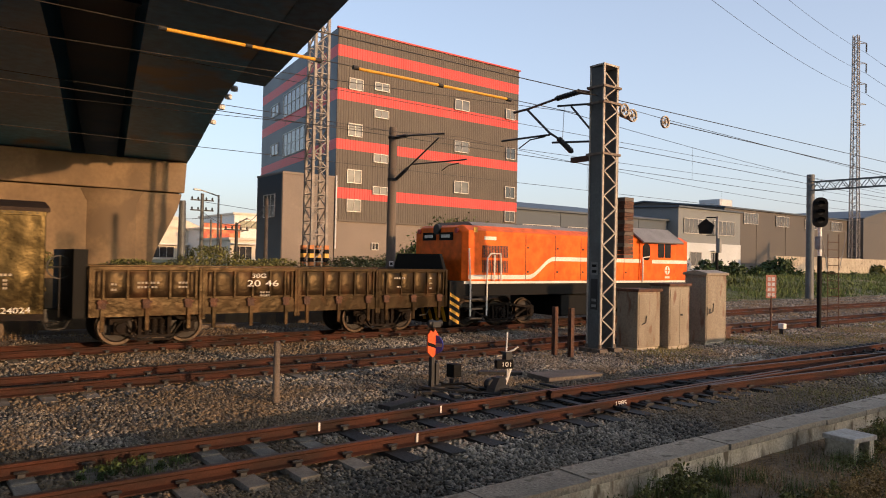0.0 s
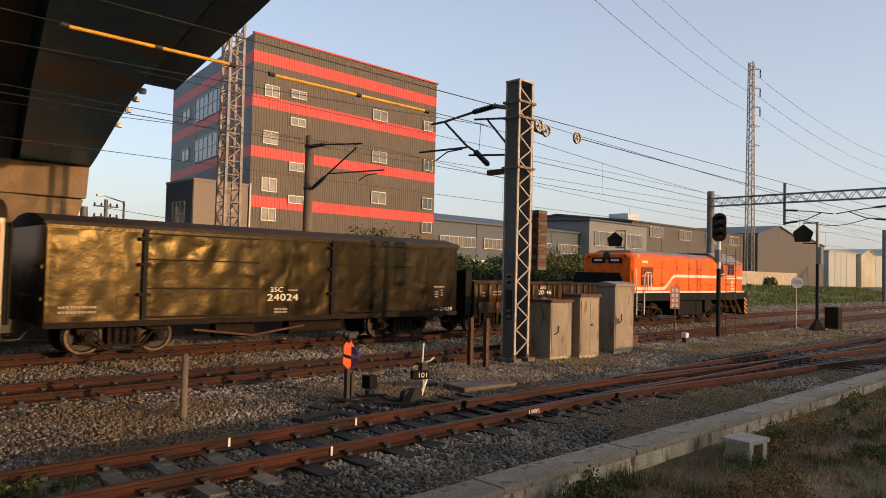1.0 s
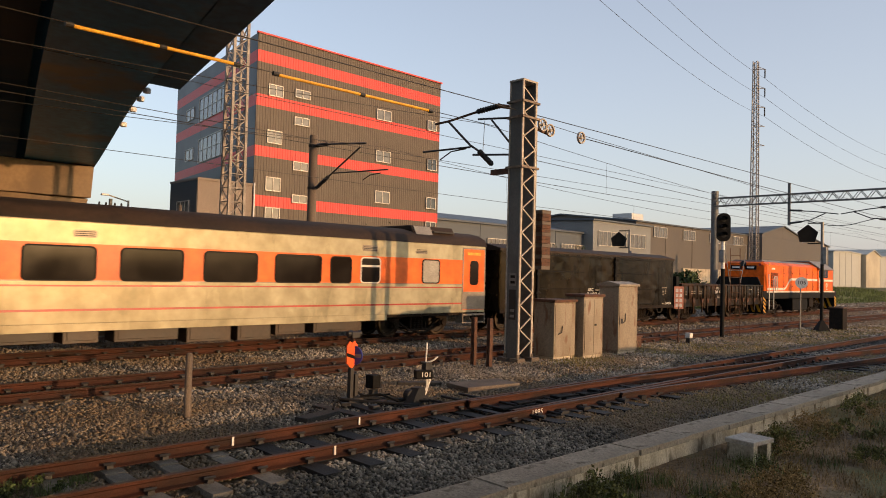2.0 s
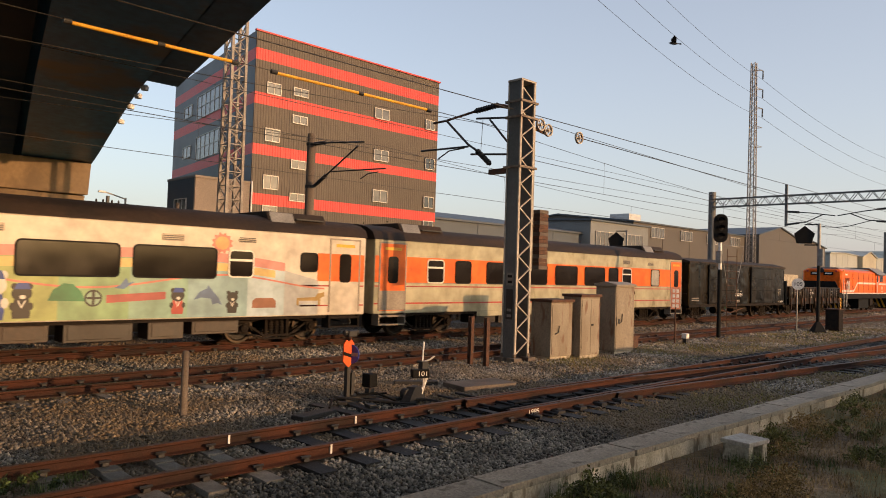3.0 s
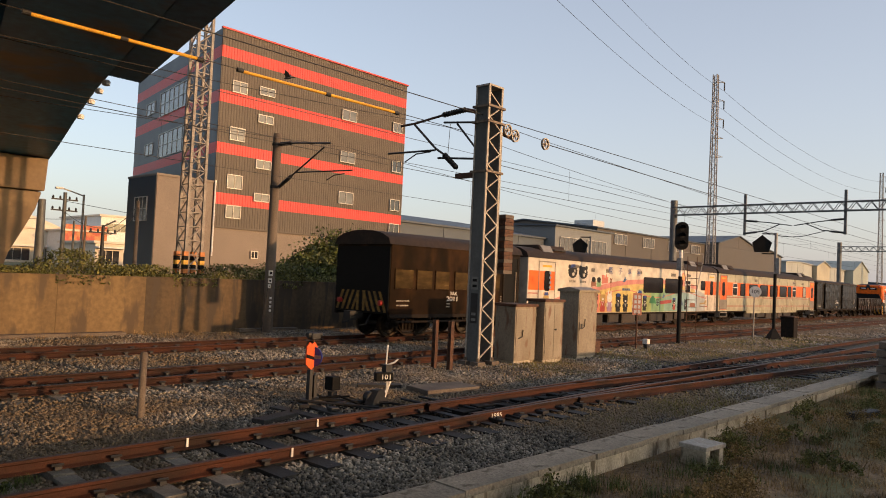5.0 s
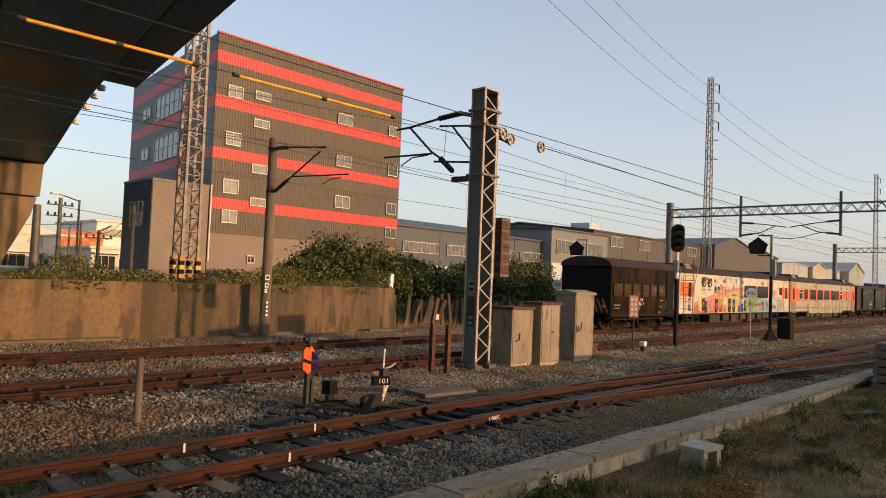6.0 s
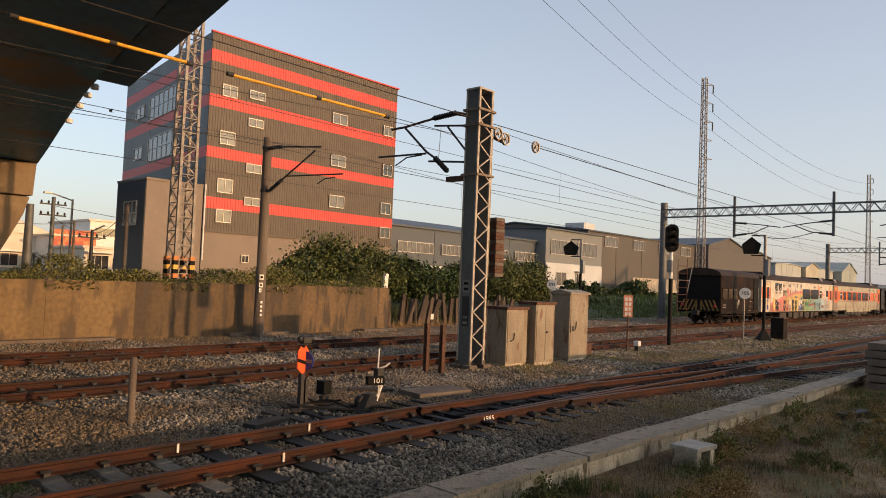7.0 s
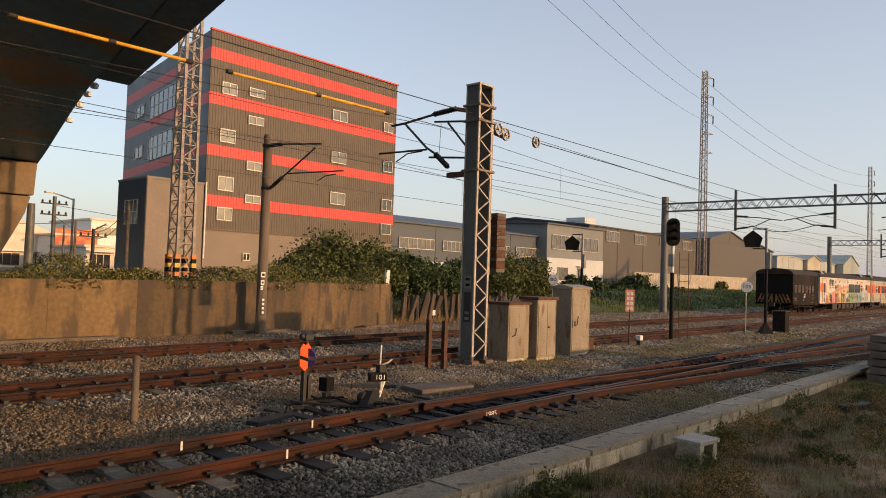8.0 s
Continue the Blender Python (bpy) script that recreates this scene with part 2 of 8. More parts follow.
def build_ground():
    g = Geo()
    xs, ys = spread(-2500, 3500, -4, 60, 0.5), spread(-2500, 3500, 0, 40, 0.35)
    for y in ys:
        for x in xs:
            g.v.append((x, y, ground_z(x, y)))
    w = len(xs)
    for j in range(len(ys) - 1):
        for i in range(w - 1):
            a = j * w + i
            g.f.append((a, a + 1, a + w + 1, a + w))
            g.m.append(2 if ys[j] > 25.0 and xs[i] > 21 else 1 if ys[j] > 25.4 or ys[j] < 4.3 and xs[i] > 5 else 0)
    tagged(part("ground", g, [BALLAST, EARTH, VERGE], smooth=80), "grey-brown crushed stone railway yard ground with dry earth", "ground", kind="structure")


EARTH = mat("dry_earth", (0.34, 0.225, 0.122), 0.95, col2=(0.17, 0.115, 0.062), scale=0.8, bump=0.8, bscale=14, fine=0.45, dist=0.04, spots=((0.12, 0.115, 0.042), 0.5, 0.4))
VERGE = mat("weedy_verge", (0.13, 0.145, 0.045), 0.95, col2=(0.065, 0.075, 0.024), scale=0.6, bump=0.9, bscale=9, fine=0.45, dist=0.06, spots=((0.19, 0.14, 0.075), 0.3, 0.3))
build_ground()


# ---- tracks ----
RAIL_PROFILE = [(-0.065, 0.0), (0.065, 0.0), (0.065, 0.015), (0.012, 0.035), (0.012, 0.105), (0.034, 0.12), (0.034, 0.15), (-0.034, 0.15),
                (-0.034, 0.12), (-0.012, 0.105), (-0.012, 0.035), (-0.065, 0.015)]
RAIL_FOOT = 0.02


def rail(parent, line):
    """A rail along a line of plan points."""
    g = Geo()
    rings = []
    for i, (x, y) in enumerate(line):
        x2, y2 = line[min(i + 1, len(line) - 1)]
        x1, y1 = line[max(i - 1, 0)]
        d = Vector((x2 - x1, y2 - y1)).normalized()
        rings.append([(x - d.y * a, y + d.x * a, RAIL_FOOT + b) for a, b in RAIL_PROFILE])
    g.solid(rings)
    k = len(RAIL_PROFILE)
    for i in range(len(line) - 1):
        g.m[i * k + 6] = 1
    return part("rail", g, [RAIL, RAILTOP], parent)


def tie_mesh(name, material, w=0.22, half=1.05):
    g = Geo()
    for a, b in ((-half, -0.32), (-0.32, 0.32), (0.32, half)):
        dip = 0.02 if a == -0.32 and name == "concrete" else 0.0
        g.box(-w / 2, w / 2, a, b, -0.12, 0.028 - dip)
    return g.mesh(name, material)


TIE_ME, TIMBER_ME = tie_mesh("concrete", TIE), tie_mesh("timber", TIMBER, 0.24, 1.15)
clip = Geo()
clip.box(-0.05, 0.05, -0.15, -0.068, 0.0, 0.055).tube((-0.09, -0.11, 0.07), (0.09, -0.11, 0.07), 0.022, n=6)
clip.box(-0.05, 0.05, 0.068, 0.15, 0.0, 0.055).tube((-0.09, 0.11, 0.07), (0.09, 0.11, 0.07), 0.022, n=6)
CLIP_ME = clip.mesh("clip", DARK)
CLIP_ME.transform(Matrix.Diagonal((0.7, 0.8, 0.75, 1)))


def track(name, label, near, far, x0, x1, ties, clips, sunk=0.0):
    t = thing(name, label, "railway track", kind="structure")
    for y in (near, far):
        rail(t, [(x0, y), (x1, y)])
    rnd = random.Random(int(near * 100))
    for x, me in ties:
        part("sleeper", me, None, t, at=pose(x + rnd.uniform(-0.03, 0.03), (near + far) / 2, rnd.uniform(-0.02, 0.0) - sunk, 0, 0, rnd.uniform(-1, 1)))
        if clips[0] < x < clips[1]:
            for y in (near, far):
                part("rail_clip", CLIP_ME, None, t, at=pose(x, y, RAIL_FOOT + 0.012))
    return t


C_NEAR, C_FAR, A_NEAR, A_FAR, B_NEAR, B_FAR = 7.16, 8.32, 12.98, 14.10, 17.58, 18.68
TRAIN_Y = (B_NEAR + B_FAR) / 2
steps = lambda a, b, s: [a + i * s for i in range(int((b - a) / s))]
track_c = track("railway_track", "rusty siding track on mixed concrete and oil-black timber sleepers", C_NEAR, C_FAR, -40, 330,
                [(x, TIE_ME if x < 4.6 else TIMBER_ME) for x in steps(-1.5, 34, 0.62)], (-1, 24))
track_a = track("railway_track", "rusty running track in grey ballast beside the cabinets", A_NEAR, A_FAR, -60, 420,
                [(x, TIE_ME) for x in steps(0, 36, 0.62)], (2, 26), 0.035)
track_b = track("railway_track", "rusty running track in grey ballast along the wall", B_NEAR, B_FAR, -90, 420,
                [(x, TIE_ME) for x in steps(0, 40, 0.62)], (3, 26), 0.035)
# the turnout: a branch that swings towards the viewer
branch = thing("railway_track", "rusty turnout branch curving away from the siding", "railway track", kind="structure")
near_line = [(11.5 + i * 1.5, 7.10 - 0.1 * max(0, i * 1.5 - 0.5) - 0.0006 * (i * 1.5) ** 2) for i in range(30)]
rail(branch, near_line)
rail(branch, [(x, y + 1.16) for x, y in near_line if x > 12])
for x in steps(20, 42, 0.62):
    part("sleeper", TIMBER_ME, None, branch, at=pose(x, 7.68 - 0.1 * (x - 12), -0.01, 0, 0, -6))
# the switch blades and check rails between the siding's rails
rail(track_c, [(8.6, C_FAR - 0.10), (11.5, C_FAR - 0.14), (14.2, C_FAR - 0.2)])
rail(track_c, [(8.6, C_NEAR + 0.09), (11.0, C_NEAR + 0.12), (14.5, C_NEAR + 0.16)])
lump = Geo()
lump.box(-0.09, 0.09, -0.08, 0.08, 0.0, 0.13).tube((-0.07, -0.1, 0.1), (-0.07, 0.1, 0.1), 0.045, n=8)
LUMP_ME = lump.mesh("lump", DARK)
for i in range(11):
    part("rail_anchor", LUMP_ME, None, track_c, at=pose(18.0 + i * 0.42, C_FAR + 0.12, 0.05, 0, 0, 7 * math.sin(i * 3)))
for i in range(9):
    part("rail_anchor", LUMP_ME, None, track_c, at=pose(9.0 + i * 0.62, C_NEAR - 0.1, -0.06, 0, 0, 5 * math.sin(i * 5)))
# slide plates and rods of the switch
for i in range(8):
    p = Geo()
    p.box(-0.07, 0.07, C_NEAR - 0.25, C_FAR + 0.3, 0.028, 0.045)
    part("slide_plate", p, DARK, track_c, at=pose(8.7 + i * 0.62, 0, 0))
for x, a, w in ((9.0, 7.5, 0.30), (9.55, 7.65, 0.22), (10.1, 7.45, 0.26), (10.7, 7.6, 0.34), (11.3, 7.5, 0.24), (11.9, 7.62, 0.2)):
    p = Geo()
    p.box(-w / 2, w / 2, 0, 0.42, 0.02, 0.09).tube((-w / 2 - 0.12, 0.1, 0.1), (w / 2 + 0.12, 0.12, 0.1), 0.025, n=6)
    part("lock_piece", p, BLACK, track_c, at=pose(x, a, 0, 0, 0, 9 * math.sin(x * 7)), bevel=0.01)
for x in (8.9, 9.35):
    p = Geo()
    p.tube((x, C_NEAR - 0.3, 0.07), (x, 9.2, 0.07), 0.022)
    part("switch_rod", p, DARK, track_c)

# ---- retaining wall ----
yard_wall = thing("wall_yard", "low stained concrete retaining wall, streaked and sunlit", "wall", kind="structure")
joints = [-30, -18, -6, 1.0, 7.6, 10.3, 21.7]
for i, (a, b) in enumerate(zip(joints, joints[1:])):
    # the last panel's darker tone stands in for weaker sunlight
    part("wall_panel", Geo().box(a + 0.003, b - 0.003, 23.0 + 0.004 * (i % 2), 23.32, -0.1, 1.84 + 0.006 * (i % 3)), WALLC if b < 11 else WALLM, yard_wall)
for x0, x1 in ((3.0, 9.5), (13.5, 16.0), (19.8, 21.7)):
    p = Geo()
    p.box(x0, x1, 22.4, 22.75, -0.02, 0.10)
    tagged(part("kerb_stone", p, POLEC, bevel=0.02), "fallen concrete kerb at the foot of the wall", "kerb")

# ---- low platform edge wall in the foreground ----
edge = thing("low_wall", "low whitewashed concrete edge wall with cracked coping slabs", "low wall", kind="structure")
rnd = random.Random(5)
body = Geo()
body.box(-8, 40, 4.47, 4.82, -0.15, 0.185)
part("wall_body", body, mat("flaking_whitewash", (0.62, 0.55, 0.43), 0.9, col2=(0.40, 0.34, 0.25), scale=2.5, stretch=(1, 1, 0.4), bump=0.4, bscale=30, spots=((0.14, 0.105, 0.065), 5.0, 0.25)), edge)
slab = Geo()
slab.prism([(-0.58, 0.0), (0.58, 0.0), (0.58, 0.42), (-0.58, 0.42)], "z", 0.0, 0.07)
SLABS = slab.mesh("slab", mat("coping_concrete", (0.41, 0.36, 0.285), 0.9, col2=(0.25, 0.215, 0.165), scale=2.2, bump=0.6, bscale=28, contrast=0.8, spots=((0.12, 0.10, 0.07), 7.0, 0.14), rnd=0.18))
for i in range(36):
    x = -6.0 + i * 1.18
    part("coping_slab", SLABS, None, edge, at=pose(x, 4.43 + rnd.uniform(-0.012, 0.012) - 0.012 * (x - 5) * 0.9, 0.19 + rnd.uniform(-0.006, 0.008), 0, 0, rnd.uniform(-0.7, 0.3) - 0.6))

# ---- the road bridge overhead ----
bridge = thing("road_bridge", "dark steel girder road bridge crossing over the tracks", "bridge", kind="structure")
BX = lambda x, y: x + 0.205 * (y - 20)                  # the bridge runs a little askew
def soffit(y):
    return 9.0 - 1.22 * smooth(27.0, 46.0, y) ** 0.9 if y > 27 else 9.0
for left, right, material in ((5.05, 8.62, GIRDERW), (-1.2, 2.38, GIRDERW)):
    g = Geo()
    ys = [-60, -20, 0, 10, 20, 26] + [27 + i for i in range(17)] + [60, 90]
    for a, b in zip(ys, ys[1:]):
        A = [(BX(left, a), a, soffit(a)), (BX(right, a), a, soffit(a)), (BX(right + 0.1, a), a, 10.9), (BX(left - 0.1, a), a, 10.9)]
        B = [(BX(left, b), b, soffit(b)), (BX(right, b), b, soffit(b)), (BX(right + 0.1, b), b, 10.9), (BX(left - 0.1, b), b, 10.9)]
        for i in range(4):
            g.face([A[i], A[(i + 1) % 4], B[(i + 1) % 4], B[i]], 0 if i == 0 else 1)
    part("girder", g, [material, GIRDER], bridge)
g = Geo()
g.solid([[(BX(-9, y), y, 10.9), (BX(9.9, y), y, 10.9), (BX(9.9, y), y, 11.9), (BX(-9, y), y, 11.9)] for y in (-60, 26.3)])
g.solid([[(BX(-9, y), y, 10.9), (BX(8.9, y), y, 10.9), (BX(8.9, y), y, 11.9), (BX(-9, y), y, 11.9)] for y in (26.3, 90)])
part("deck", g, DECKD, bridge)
g = Geo()
g.solid([[(BX(8.58, y), y, 9.0), (BX(9.78, y), y, 9.0), (BX(9.82, y), y, 10.92), (BX(9.76, y), y, 10.92), (BX(9.72, y), y, 9.08), (BX(8.58, y), y, 9.08)] for y in (-40, 26.2)])
part("guard_plate", g, GIRDER, bridge)
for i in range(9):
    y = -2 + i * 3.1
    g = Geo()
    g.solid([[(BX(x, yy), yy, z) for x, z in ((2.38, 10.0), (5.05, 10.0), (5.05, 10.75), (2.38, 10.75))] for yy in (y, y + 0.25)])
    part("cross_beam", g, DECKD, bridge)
for i, y in enumerate((27.2, 28.6, 30.4, 33.0)):
    g = Geo()
    g.lathe([(0.0, 0.0), (0.14, 0.02), (0.16, 0.16), (0.10, 0.22), (0.0, 0.22)], (BX(8.72, y), y, soffit(y) - 0.15), n=10)
    part("bridge_lamp", g, WHITE, bridge)
pier = thing("bridge_pier", "sunlit concrete bridge pier with a flared cap", "bridge pier", kind="structure")
g = Geo()
g.prism([(-2.8, 7.8), (13.2, 7.8), (13.1, 6.0), (-2.8, 6.0)], "y", 42.6, 46.0)
part("pier_cap", g, PIERC, pier, bevel=0.06)
g = Geo()
outline = [(13.0, 5.94), (12.75, 5.0), (12.2, 3.8), (11.6, 2.6), (11.25, 1.4), (11.2, 0.5)]
g.prism(outline + [(10.4 - x, z) for x, z in outline[::-1]], "y", 42.75, 45.8)
part("pier_shaft", g, PIERC, pier, bevel=0.05)
g = Geo()
g.lathe([(1.95, 0.5), (1.95, 5.2), (2.2, 5.9)], (9.15, 44.2, 0), n=32)
part("column", g, PIERC, pier, smooth=40)

# ---- tall building with red bands ----
CLAD = mat("ribbed_grey_cladding", (0.15, 0.125, 0.10), 0.6, col2=(0.13, 0.108, 0.087), scale=0.5, bump=0.05, spec=0.3)
CLADR = mat("ribbed_red_cladding", (0.62, 0.075, 0.065), 0.5, col2=(0.56, 0.065, 0.06), scale=0.5, bump=0.05, spec=0.3)
# darker, bluer grey for left faces, their shade put into the colour
CLADS = mat("shaded_slate_cladding", (0.062, 0.07, 0.085), 0.5, col2=(0.055, 0.062, 0.075), scale=0.5, bump=0.03)
TAUPE = mat("taupe_render", (0.30, 0.245, 0.20), 0.85, col2=(0.265, 0.215, 0.175), scale=0.4, bump=0.15, bscale=20)
ALU = mat("window_aluminium", (0.62, 0.58, 0.52), 0.5, 0.2, scale=4, bump=0.03)
PANE = glass("window_glass", (0.15, 0.145, 0.135), 0.22)
PANED = glass("dark_window_glass", (0.03, 0.033, 0.04), 0.05)

P_A, P_B, P_C = Vector((25.1, 46.1, 0)), Vector((43.5, 46.15, 0)), Vector((28.07, 66.9, 0))
TOP = 19.5
BANDS = [(6.75, 7.58, 1), (10.42, 11.2, 1), (14.12, 14.98, 1), (17.35, 18.2, 1)]


def window(parent, at, w, h, panes=2, dark=False, bars=0):
    """A framed sliding window in a wall that faces -y; its origin is its lower left corner."""
    win = part("window", Geo().box(0, w, -0.02, 0.05, 0, h), PANED if dark else PANE, parent, at=at)
    fr = Geo()
    for a, b, c, d in ((-0.03, w + 0.03, -0.04, 0.02), (-0.03, w + 0.03, h - 0.02, h + 0.04), (-0.03, 0.02, 0, h), (w - 0.02, w + 0.03, 0, h)):
        fr.box(a, b, -0.07, 0.02, c, d)
    part("window_frame", fr, ALU, win)
    for i in range(1, panes):
        part("mullion", Geo().box(w * i / panes - 0.02, w * i / panes + 0.02, -0.06, 0.0, 0.0, h), ALU, win)
    for i in range(bars):
        part("transom", Geo().box(0, w, -0.055, 0.0, h * (i + 1) / (bars + 1) - 0.02, h * (i + 1) / (bars + 1) + 0.02), ALU, win)
    return win


def ribbed(P, Q, z0, z1, step, depth):
    """A ribbed sheet from plan point P to Q, proud of the wall to the right of the way."""
    g = Geo()
    d = (Q - P).normalized()
    nrm = Vector((d.y, -d.x, 0))
    n = int((Q - P).length / step)
    line = []
    for i in range(n):
        s = (Q - P).length * i / n
        for k, o in ((0.0, 0.0), (0.3, 0.0), (0.42, depth), (0.88, depth)):
            line.append(P + d * (s + step * k) + nrm * (0.02 + o))
    line.append(Q + nrm * 0.02)
    for p, q in zip(line, line[1:]):
        g.face([(p.x, p.y, z0), (q.x, q.y, z0), (q.x, q.y, z1), (p.x, p.y, z1)])
    return g


tower_block = thing("office_building", "tall grey ribbed building with four red bands and small windows", "building")
P_D = P_B + P_C - P_A
core = Geo()
core.prism([(p.x, p.y) for p in (P_A, P_B, P_D, P_C)], "z", 0.0, TOP - 0.05)
part("wall", core, TAUPE, tower_block)
lo = 5.15
cuts = [(lo, BANDS[0][0], CLAD)]
for i, (a, b, _) in enumerate(BANDS):
    cuts.append((a, b, CLADR))
    cuts.append((b, BANDS[i + 1][0] if i < 3 else TOP - 0.1, CLAD))
for a, b, m in cuts:
    part("cladding", ribbed(P_A, P_B, a, b, 0.22, 0.022), m, tower_block)
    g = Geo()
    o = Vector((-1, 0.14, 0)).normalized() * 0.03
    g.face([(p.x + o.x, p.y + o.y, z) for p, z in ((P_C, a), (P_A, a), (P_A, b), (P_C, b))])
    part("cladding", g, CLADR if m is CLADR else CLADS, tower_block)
g = Geo()
g.box(P_A.x - 0.1, P_B.x + 0.08, 45.98, 46.2, TOP - 0.1, TOP + 0.02)
part("roof_trim", g, CLADR, tower_block)
g = Geo()
g.box(P_A.x - 0.05, P_B.x + 0.05, 45.97, 46.1, 5.05, 5.17)
part("ledge", g, CLAD, tower_block)
g = Geo()
g.tube((P_A.x + 0.02, 45.98, 3.0), (P_A.x + 0.02, 45.98, 8.4), 0.06)
part("drainpipe", g, WHITE, tower_block)
for u, z, w, h, dark in [(0.96, 15.0, 1.15, 0.8, 0), (3.2, 15.3, 1.28, 0.56, 0), (11.06, 14.95, 1.5, 0.82, 0), (16.8, 14.95, 1.05, 0.82, 0),
                         (3.2, 13.2, 1.26, 0.56, 0), (0.94, 11.5, 1.17, 0.9, 0), (11.08, 11.42, 1.5, 0.9, 0), (16.9, 11.4, 1.05, 0.95, 1),
                         (3.2, 9.75, 1.27, 0.6, 0), (0.92, 7.98, 1.2, 0.96, 0), (11.1, 7.97, 1.5, 0.95, 0), (16.85, 7.95, 1.1, 0.95, 1),
                         (3.18, 7.28, 1.3, 0.55, 0), (0.94, 5.83, 1.17, 0.88, 0), (16.85, 5.83, 1.15, 0.9, 1),
                         (3.2, 3.0, 0.55, 0.5, 1), (0.7, 1.7, 0.7, 0.5, 1), (2.1, 1.7, 0.7, 0.5, 1)]:
    window(tower_block, pose(25.1 + u, 46.02, z), w, h, 2, dark)
SIDE = lambda s: P_A.lerp(P_C, s / 21.05)
for s, z, w, h, n, bars in [(17.6, 15.6, 2.4, 1.0, 2, 0), (13.6, 14.95, 7.0, 2.0, 6, 1), (17.5, 11.9, 2.3, 1.0, 2, 0), (13.5, 11.35, 7.2, 2.0, 6, 1)]:
    p = SIDE(s)
    window(tower_block, pose(p.x - 0.04, p.y, z, 0, 0, -98.1), w, h, n, 0, bars)
annex = thing("annexe", "plain taupe rendered annexe beside the tall building", "building")
g = Geo()
g.box(20.96, 25.05, 46.12, 50.6, 0.0, 8.28)
part("wall", g, TAUPE, annex, bevel=0.02)
g = Geo()
g.box(20.9, 25.05, 46.05, 50.65, 8.2, 8.36)
part("parapet", g, TAUPE, annex)
# slate sheet added over the left wall to carry its shade
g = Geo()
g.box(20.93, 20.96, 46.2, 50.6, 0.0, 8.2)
part("side_shade_sheet", g, CLADS, annex)
window(annex, pose(20.9, 49.2, 5.2, 0, 0, -90), 1.9, 1.6, 3, 0, 1)

# ---- warehouses beyond the yard ----
SHED = mat("shed_slate_sheet", (0.085, 0.105, 0.13), 0.55, col2=(0.075, 0.095, 0.118), scale=0.2, bump=0.05)
SHEDB = mat("shed_brown_sheet", (0.11, 0.095, 0.082), 0.6, col2=(0.095, 0.082, 0.071), scale=0.2, bump=0.05)
SHEDG = mat("shed_pale_grey_render", (0.24, 0.255, 0.26), 0.7, col2=(0.21, 0.225, 0.23), scale=0.2, bump=0.05)
SHEDW = mat("shed_white_render", (0.53, 0.55, 0.56), 0.7, col2=(0.47, 0.49, 0.5), scale=0.3, bump=0.05)
SHEDGR = mat("shed_green_sheet", (0.40, 0.44, 0.40), 0.6, col2=(0.35, 0.39, 0.355), scale=0.2, bump=0.05)
SHEDP = mat("shed_pale_sheet", (0.46, 0.48, 0.46), 0.6, col2=(0.41, 0.43, 0.41), scale=0.2, bump=0.05)
SHEDC = mat("shed_cream_sheet", (0.55, 0.50, 0.38), 0.6, scale=0.2, bump=0.05)


def warehouse(label, x0, x1, y0, y1, eaves, ridge, material, roofm, ribs=1.2, along="x"):
    w = thing("warehouse", label, "warehouse", group="warehouses beyond the yard")
    b = Geo()
    if along == "x":
        b.prism([(y0, 0), (y1, 0), (y1, eaves), ((y0 + y1) / 2, ridge), (y0, eaves)], "x", x0, x1)
    else:
        b.prism([(x0, 0), (x1, 0), (x1, eaves), ((x0 + x1) / 2, ridge), (x0, eaves)], "y", y0, y1)
    part("wall", b, material, w)
    r = Geo()
    if along == "x":
        m = (y0 + y1) / 2
        r.prism([(y0 - 0.3, eaves - 0.08), (y0 - 0.3, eaves + 0.1), (m, ridge + 0.2), (y1 + 0.3, eaves + 0.1), (y1 + 0.3, eaves - 0.08), (m, ridge + 0.02)], "x", x0 - 0.3, x1 + 0.3)
    else:
        m = (x0 + x1) / 2
        r.prism([(x0 - 0.3, eaves - 0.08), (x0 - 0.3, eaves + 0.1), (m, ridge + 0.2), (x1 + 0.3, eaves + 0.1), (x1 + 0.3, eaves - 0.08), (m, ridge + 0.02)], "y", y0 - 0.3, y1 + 0.3)
    part("roof", r, roofm, w)
    n = int((x1 - x0) / ribs)
    for i in range(1, n):
        part("wall_rib", Geo().box(x0 + i * ribs - 0.05, x0 + i * ribs + 0.05, y0 - 0.05, y0 + 0.0, 0.5, eaves - 0.1), material, w)
    return w


slate = warehouse("long slate-grey metal shed with white lower walls and ribbon windows", 46, 71.5, 49, 80, 7.4, 9.6, SHED, SHED, 6.3)
part("wall_panel", Geo().box(46, 71.5, 48.93, 48.99, 0.0, 3.7), SHEDW, slate)
for i in range(4):
    window(slate, pose(47 + i * 6.3, 48.9, 4.9), 5.0, 1.0, 8)
    window(slate, pose(47 + i * 6.3, 48.9, 2.0), 5.0, 1.2, 8)
pale = warehouse("pale grey rendered workshop with a white ground floor", 70.3, 83.5, 47.6, 64, 9.0, 9.2, SHEDG, SHED, 50)
part("wall_panel", Geo().box(70.3, 83.5, 47.5, 47.58, 0.0, 4.9), SHEDW, pale)
for x in (71.3, 77.4):
    window(pale, pose(x, 47.52, 6.0), 4.6, 1.7, 5)
for x, w in ((72.5, 2.2), (77.0, 1.0)):
    window(pale, pose(x, 47.44, 2.2), w, 1.6, 2, w < 2)
part("awning", Geo().box(76.7, 78.3, 46.9, 47.5, 3.95, 4.05), SHEDW, pale)
brown = warehouse("long brown ribbed metal shed with white windows", 84.2, 120, 50.2, 75, 9.9, 11.2, SHEDB, SHED, 8)
